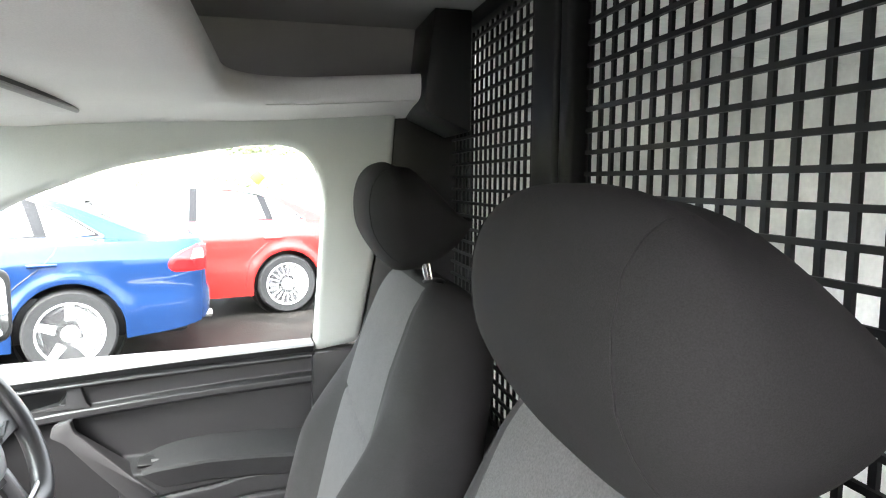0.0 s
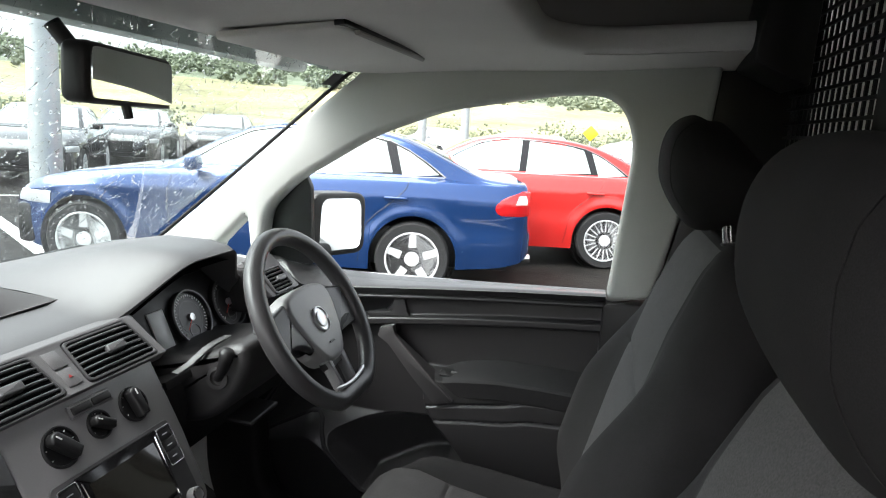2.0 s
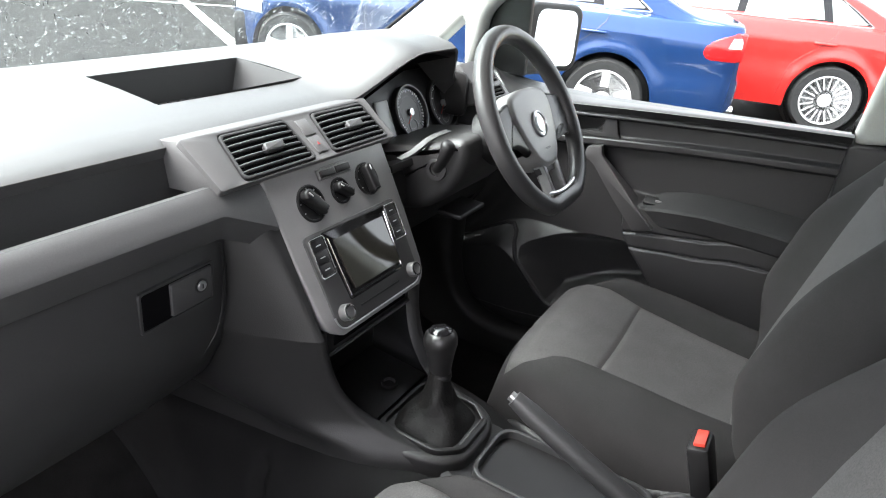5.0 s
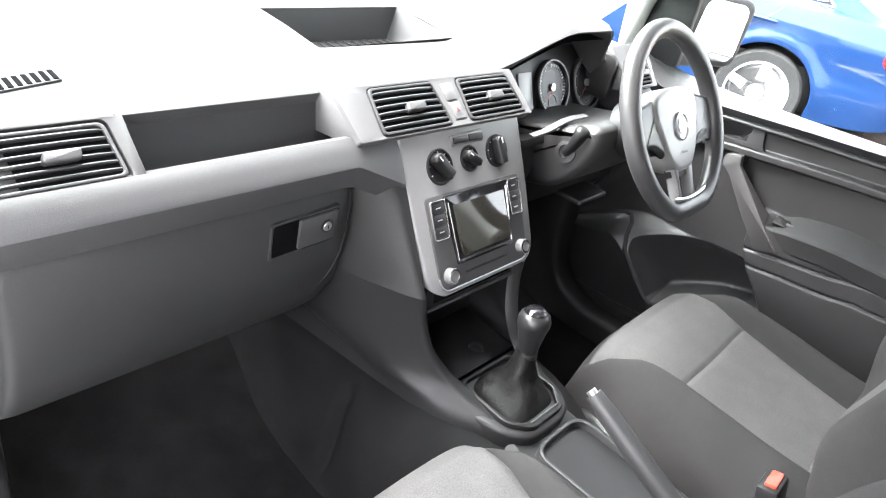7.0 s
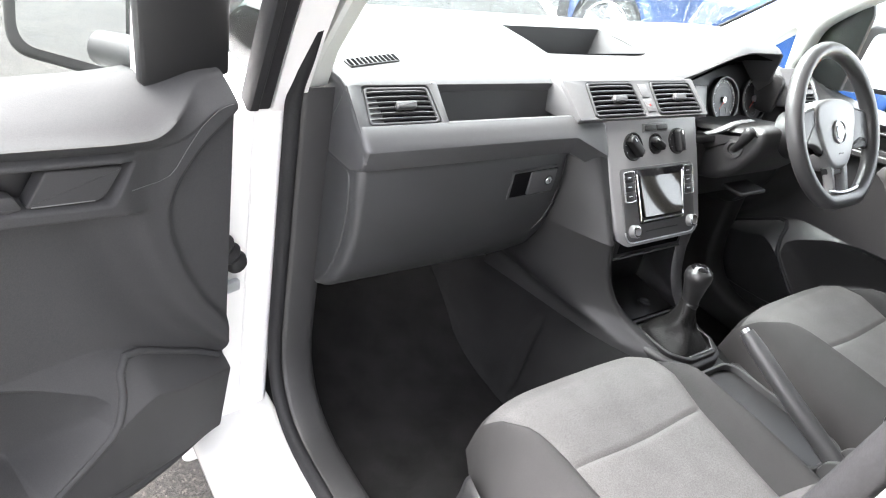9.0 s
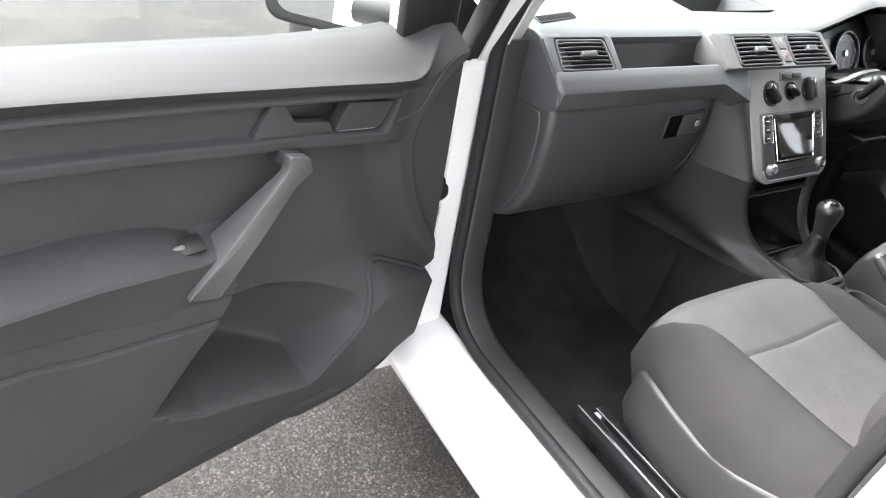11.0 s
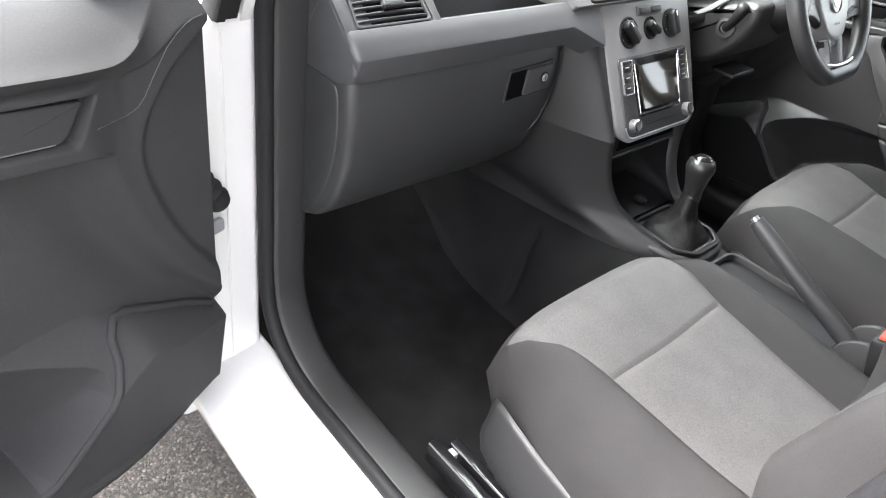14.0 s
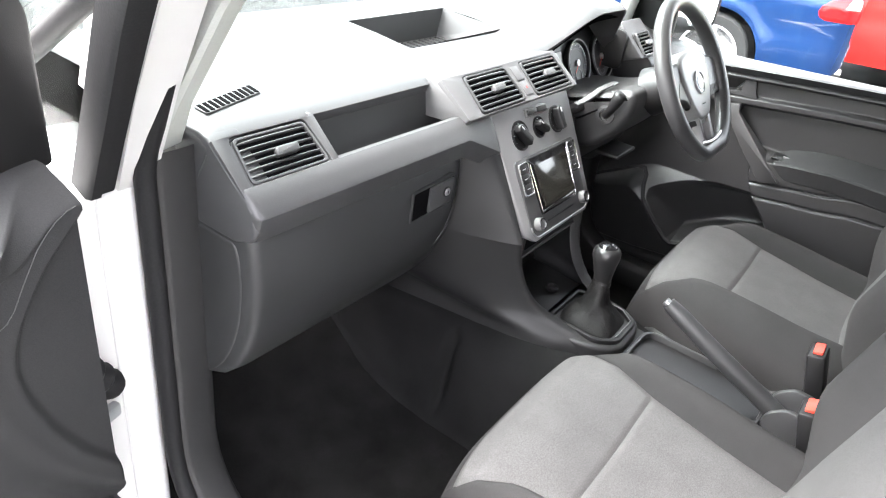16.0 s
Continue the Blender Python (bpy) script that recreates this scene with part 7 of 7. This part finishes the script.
        for y in (1.09, 0.16):
            part("door_handle", rbox(sx * (on_car(y, 0.845) + 0.012), y, 0.845, 0.028, 0.20, 0.026, 0.010, 3), paint, c)
        rows = []
        for k in range(11):
            z = lerp(0.735, 0.965, k / 10)
            yf = curve([(0.735, -0.74), (0.76, -0.70), (0.80, -0.675), (0.85, -0.695), (0.91, -0.79), (0.965, -0.93)], z)
            rows.append([(sx * (on_car(y, z, 0.005 if 0 < k < 10 and i < 9 else -0.003)), y, z) for i, y in enumerate([lerp(-0.974, yf, i / 9) for i in range(10)])])
        lamp = part("tail_lamp", loft(rows, False), LAMP_R, c, "red tail lamp with a pale band", smooth=60)
        rows = []
        for k in range(5):
            z = lerp(0.845, 0.92, k / 4)
            rows.append([(sx * on_car(y, z, 0.0070), y, z) for y in [lerp(-0.970, -0.87 + 0.4 * (0.86 - z), i / 4) for i in range(5)]])
        part("lamp_band", loft(rows, False), LAMP_C, lamp, "pale band across the lamp")
        part("lamp_rear", prism(rounded([(sx * 0.50, 0.77), (sx * 0.79, 0.745), (sx * 0.785, 0.96), (sx * 0.54, 0.94)], 0.02), "y", -0.996, -0.93, 0.012, 3), LAMP_R, lamp)
        rows = []
        for k in range(7):
            z = lerp(0.60, 0.72, k / 6)
            rows.append([(sx * on_car(y, z, 0.006 if 0 < k < 6 else -0.003), y, z) for y in [lerp(3.46 - 0.25 * (z - 0.6), 3.10, i / 6) for i in range(7)]])
        part("head_lamp", loft(rows, False), LAMP_C, c, "clear headlamp", smooth=60)
        mi = part("wing_mirror", rbox(sx * 0.985, 1.84, 1.045, 0.19, 0.11, 0.125, 0.035, 4), paint, c)
        part("mirror_foot", rbox(sx * 0.885, 1.85, 1.005, 0.08, 0.05, 0.03, 0.01), BLACK, mi)
        for y in CAR_AXLES:
            part("arch_lining", lathe([(0.385, -0.12), (0.372, 0.085)], 40, m=Matrix.Translation((sx * 0.80, y, CAR_R)) @ Matrix.Rotation(radians(90 * sx), 4, "Y"), cap=False), BLACK, c)
            wheel(c, sx * 0.80, y, CAR_R, spokes, sx)
    # screens front and rear
    for y0, y1, w0, w1 in ((2.14, 1.46, 0.70, 0.58), (-0.47, 0.16, 0.58, 0.54)):
        rows = []
        for k in range(9):
            y, w = lerp(y0, y1, k / 8), lerp(w0, w1, k / 8)
            rows.append([(x, y, over_car(x, y) + 0.005) for x in [w * (i / 5 - 1) for i in range(11)]])
        part("screen", loft(rows, False), GLASS_SKY, c, "glass screen with sky reflection painted in its pale colour", smooth=60)
    part("bumper_trim", rbox(0, -1.01, 0.37, 1.1, 0.06, 0.10, 0.02), BLACK, c)
    for x in (-0.55, 0.55):
        part("exhaust", tube([(x, -0.90, 0.33), (x, -1.06, 0.33)], 0.04, 14), CHROME, c, "chrome exhaust tip")
    part("grille", rbox(0, 3.525, 0.50, 0.70, 0.12, 0.30, 0.05, 3), BLACK, c)
    return c


# The pale base puts the sky's reflection into the car glass.
GLASS_SKY = mat("car_glass_sky_tone", (0.36, 0.41, 0.40), 0.04, spec=1.0, coat=1.0, stain=0.25, stain_size=2)
HEAD = radians(14.5)
blue = saloon("parked_saloon", BLUE, "glossy blue saloon with five-spoke alloy wheels, parked alongside", Matrix.Translation((5.55, 1.75, 0)) @ Matrix.Rotation(HEAD, 4, "Z"), 5)
red = saloon("parked_saloon", RED, "glossy red saloon with multi-spoke alloy wheels, parked beyond the blue one", Matrix.Translation((7.75, 0.15, 0)) @ Matrix.Rotation(HEAD, 4, "Z"), 20)
dark = saloon("parked_saloon", DARKCAR, "dark saloon parked nose-on across the car park", Matrix.Translation((11.5, 11.6, 0)) @ Matrix.Rotation(radians(123), 4, "Z"), 10)
for x, y, a in ((9.6, 13.9, 123), (16.4, 13.3, 118), (8.0, 16.4, 123), (20.5, 13.0, 112), (24.0, 11.2, 112)):
    copy_thing(dark, Matrix.Translation((x, y, 0)) @ Matrix.Rotation(radians(a), 4, "Z"))
silver = saloon("parked_saloon", SILVERCAR, "silver saloon parked in a farther row", Matrix.Translation((14.0, -1.6, 0)) @ Matrix.Rotation(radians(20), 4, "Z"), 10)
for x, y, a in ((3.0, -6.2, 14), (21.0, 2.2, 100), (24.0, -1.5, 60), (29.0, 8.0, 130), (30.0, 3.5, 20)):
    copy_thing(silver, Matrix.Translation((x, y, 0)) @ Matrix.Rotation(radians(a), 4, "Z"))


# ---- ground, field, hills and woods ----
def rise(r, a):
    """The height of the land at a distance and a bearing from +x."""
    return max(0.0, smooth01((r - 85) / 300) * (17 + 13 * math.sin(1.1 * a + 0.1) + 3 * math.sin(4 * a + 1)))


def ground():
    bm = bmesh.new()
    rs = [0, 6, 14, 26, 40, 42, 60, 80, 100, 130, 160, 230, 300, 380, 480, 700, 1500]
    n = 96
    rings = []
    for r in rs:
        ring = []
        for k in range(n):
            a = 2 * math.pi * k / n
            x, y = r * math.cos(a), r * math.sin(a)
            hill = rise(r, a)
            ring.append((x, y, hill))
        rings.append(ring)
    bm = loft(rings[1:], True, False)
    vs = list(bm.verts)[:n]
    bm.faces.new(vs)
    bm.faces.ensure_lookup_table()
    for f in bm.faces:
        c = f.calc_center_median()
        r = math.hypot(c.x, c.y)
        f.material_index = 2 if r > 200 else 1 if r > 41 else 0
    tagged(mesh_ob("ground", bm, [ASPHALT, FIELD, FOLIAGE]), "wet dark asphalt car park with dry grass fields beyond", "ground", kind="structure")
    # painted bay lines
    for (x0, y0), (x1, y1), w in (((10.3, 14.1), (4.0, 4.4), 0.16), ((4.5, 11.4), (9.6, 7.2), 0.10), ((7.2, 15.6), (12.6, 11.0), 0.10), ((3.2, -3.0), (2.0, 3.4), 0.10)):
        a, b = Vector((x0, y0, 0)), Vector((x1, y1, 0))
        d = (b - a).normalized()
        s = Vector((-d.y, d.x, 0)) * w / 2
        bm = bmesh.new()
        bm.faces.new([bm.verts.new(p + Vector((0, 0, 0.004))) for p in (a + s, a - s, b - s, b + s)])
        tagged(mesh_ob("bay_line", bm, LINE, 0), "worn white painted bay line", "line", kind="structure")


ground()


def woods():
    rnd = random.Random(3)
    base = [Vector(p) for p in ((1, 0, 0), (-1, 0, 0), (0, 1, 0), (0, -1, 0), (0, 0, 1), (0, 0, -1))]
    tris = [(0, 2, 4), (2, 1, 4), (1, 3, 4), (3, 0, 4), (2, 0, 5), (1, 2, 5), (3, 1, 5), (0, 3, 5)]
    verts, faces = [], []
    def clump(c, s):
        k = len(verts)
        turn = Matrix.Rotation(rnd.uniform(0, 6.28), 3, "Z") @ Matrix.Rotation(rnd.uniform(-0.8, 0.8), 3, "X")
        verts.extend(c + (turn @ b) * s * (0.6 + 0.9 * rnd.random()) for b in base)
        faces.extend([i + k for i in t] for t in tris)

    # bushes along the edge of the field
    for n in range(75):
        a, r = rnd.choice((rnd.uniform(0.18, 0.42), rnd.uniform(0.7, 1.6), rnd.uniform(-0.1, 0.1), rnd.uniform(0.0, 1.2))), rnd.uniform(52, 95)
        size = rnd.uniform(0.7, 2.0)
        at = Vector((r * math.cos(a), r * math.sin(a), rise(r, a)))
        for k in range(150):
            p = Vector((rnd.gauss(0, 0.5), rnd.gauss(0, 0.5), abs(rnd.gauss(0.45, 0.4)))) * size
            clump(at + p, size * rnd.uniform(0.04, 0.10))
    # trees of the far hillside, each a few clumps
    for n in range(5600):
        a = rnd.uniform(-0.35, 2.6)
        r = 215 + 250 * rnd.random() ** 0.8
        size = rnd.uniform(1.2, 2.6)
        at = Vector((r * math.cos(a), r * math.sin(a), max(0, rise(r, a)) + size * 0.9))
        for k in range(20):
            clump(at + Vector((rnd.gauss(0, 0.45), rnd.gauss(0, 0.45), rnd.gauss(0, 0.42))) * size, size * rnd.uniform(0.22, 0.42))
    me = bpy.data.meshes.new("woods")
    me.from_pydata(verts, [], faces)
    me.materials.append(FOLIAGE)
    tagged(new("far_woods", me), "green woods on the far hillside, greyed by painted haze", "woods", kind="stuff")


woods()


def lamp_posts():
    p = thing("lighting_pole", "grey steel lighting pole in the car park", "pole", "lighting poles")
    part("shaft", tube([(0, 0, 0), (0, 0, 8)], [0.17, 0.12], 16), STEEL, p)
    part("base_plate", rbox(0, 0, 0.02, 0.4, 0.4, 0.04, 0.01), STEEL, p)
    p.matrix_basis = Matrix.Translation((5.45, 6.05, 0))
    for x, y in ((10.2, 13.8), (23.6, 6.9), (24.2, 5.4)):
        copy_thing(p, Matrix.Translation((x, y, 0)))


lamp_posts()


def road_sign(x, y, z):
    s = thing("road_sign", "yellow diamond road sign on a thin grey pole", "road sign")
    s.matrix_basis = Matrix.Translation((x, y, 0))
    part("pole", tube([(0, 0, 0), (0, 0, z + 0.35)], 0.04, 10), STEEL, s)
    face = Matrix.Translation((0, 0, z)) @ Matrix.Rotation(math.atan2(y, x) + radians(90), 4, "Z") @ Matrix.Rotation(radians(45), 4, "Y")
    p = part("plate", rbox(0, 0.06, 0, 0.55, 0.02, 0.55, 0.008), SIGN, s, "yellow plate with a dark mark")
    p.matrix_basis = face
    part("mark", rbox(0, 0.045, 0, 0.06, 0.004, 0.32, 0), BLACK, s).matrix_basis = Matrix.Translation((0, 0, z)) @ Matrix.Rotation(math.atan2(y, x) + radians(90), 4, "Z")


SIGN = mat("yellow_sign", (0.85, 0.55, 0.02), 0.5)
road_sign(33.0, 1.03, 1.63)
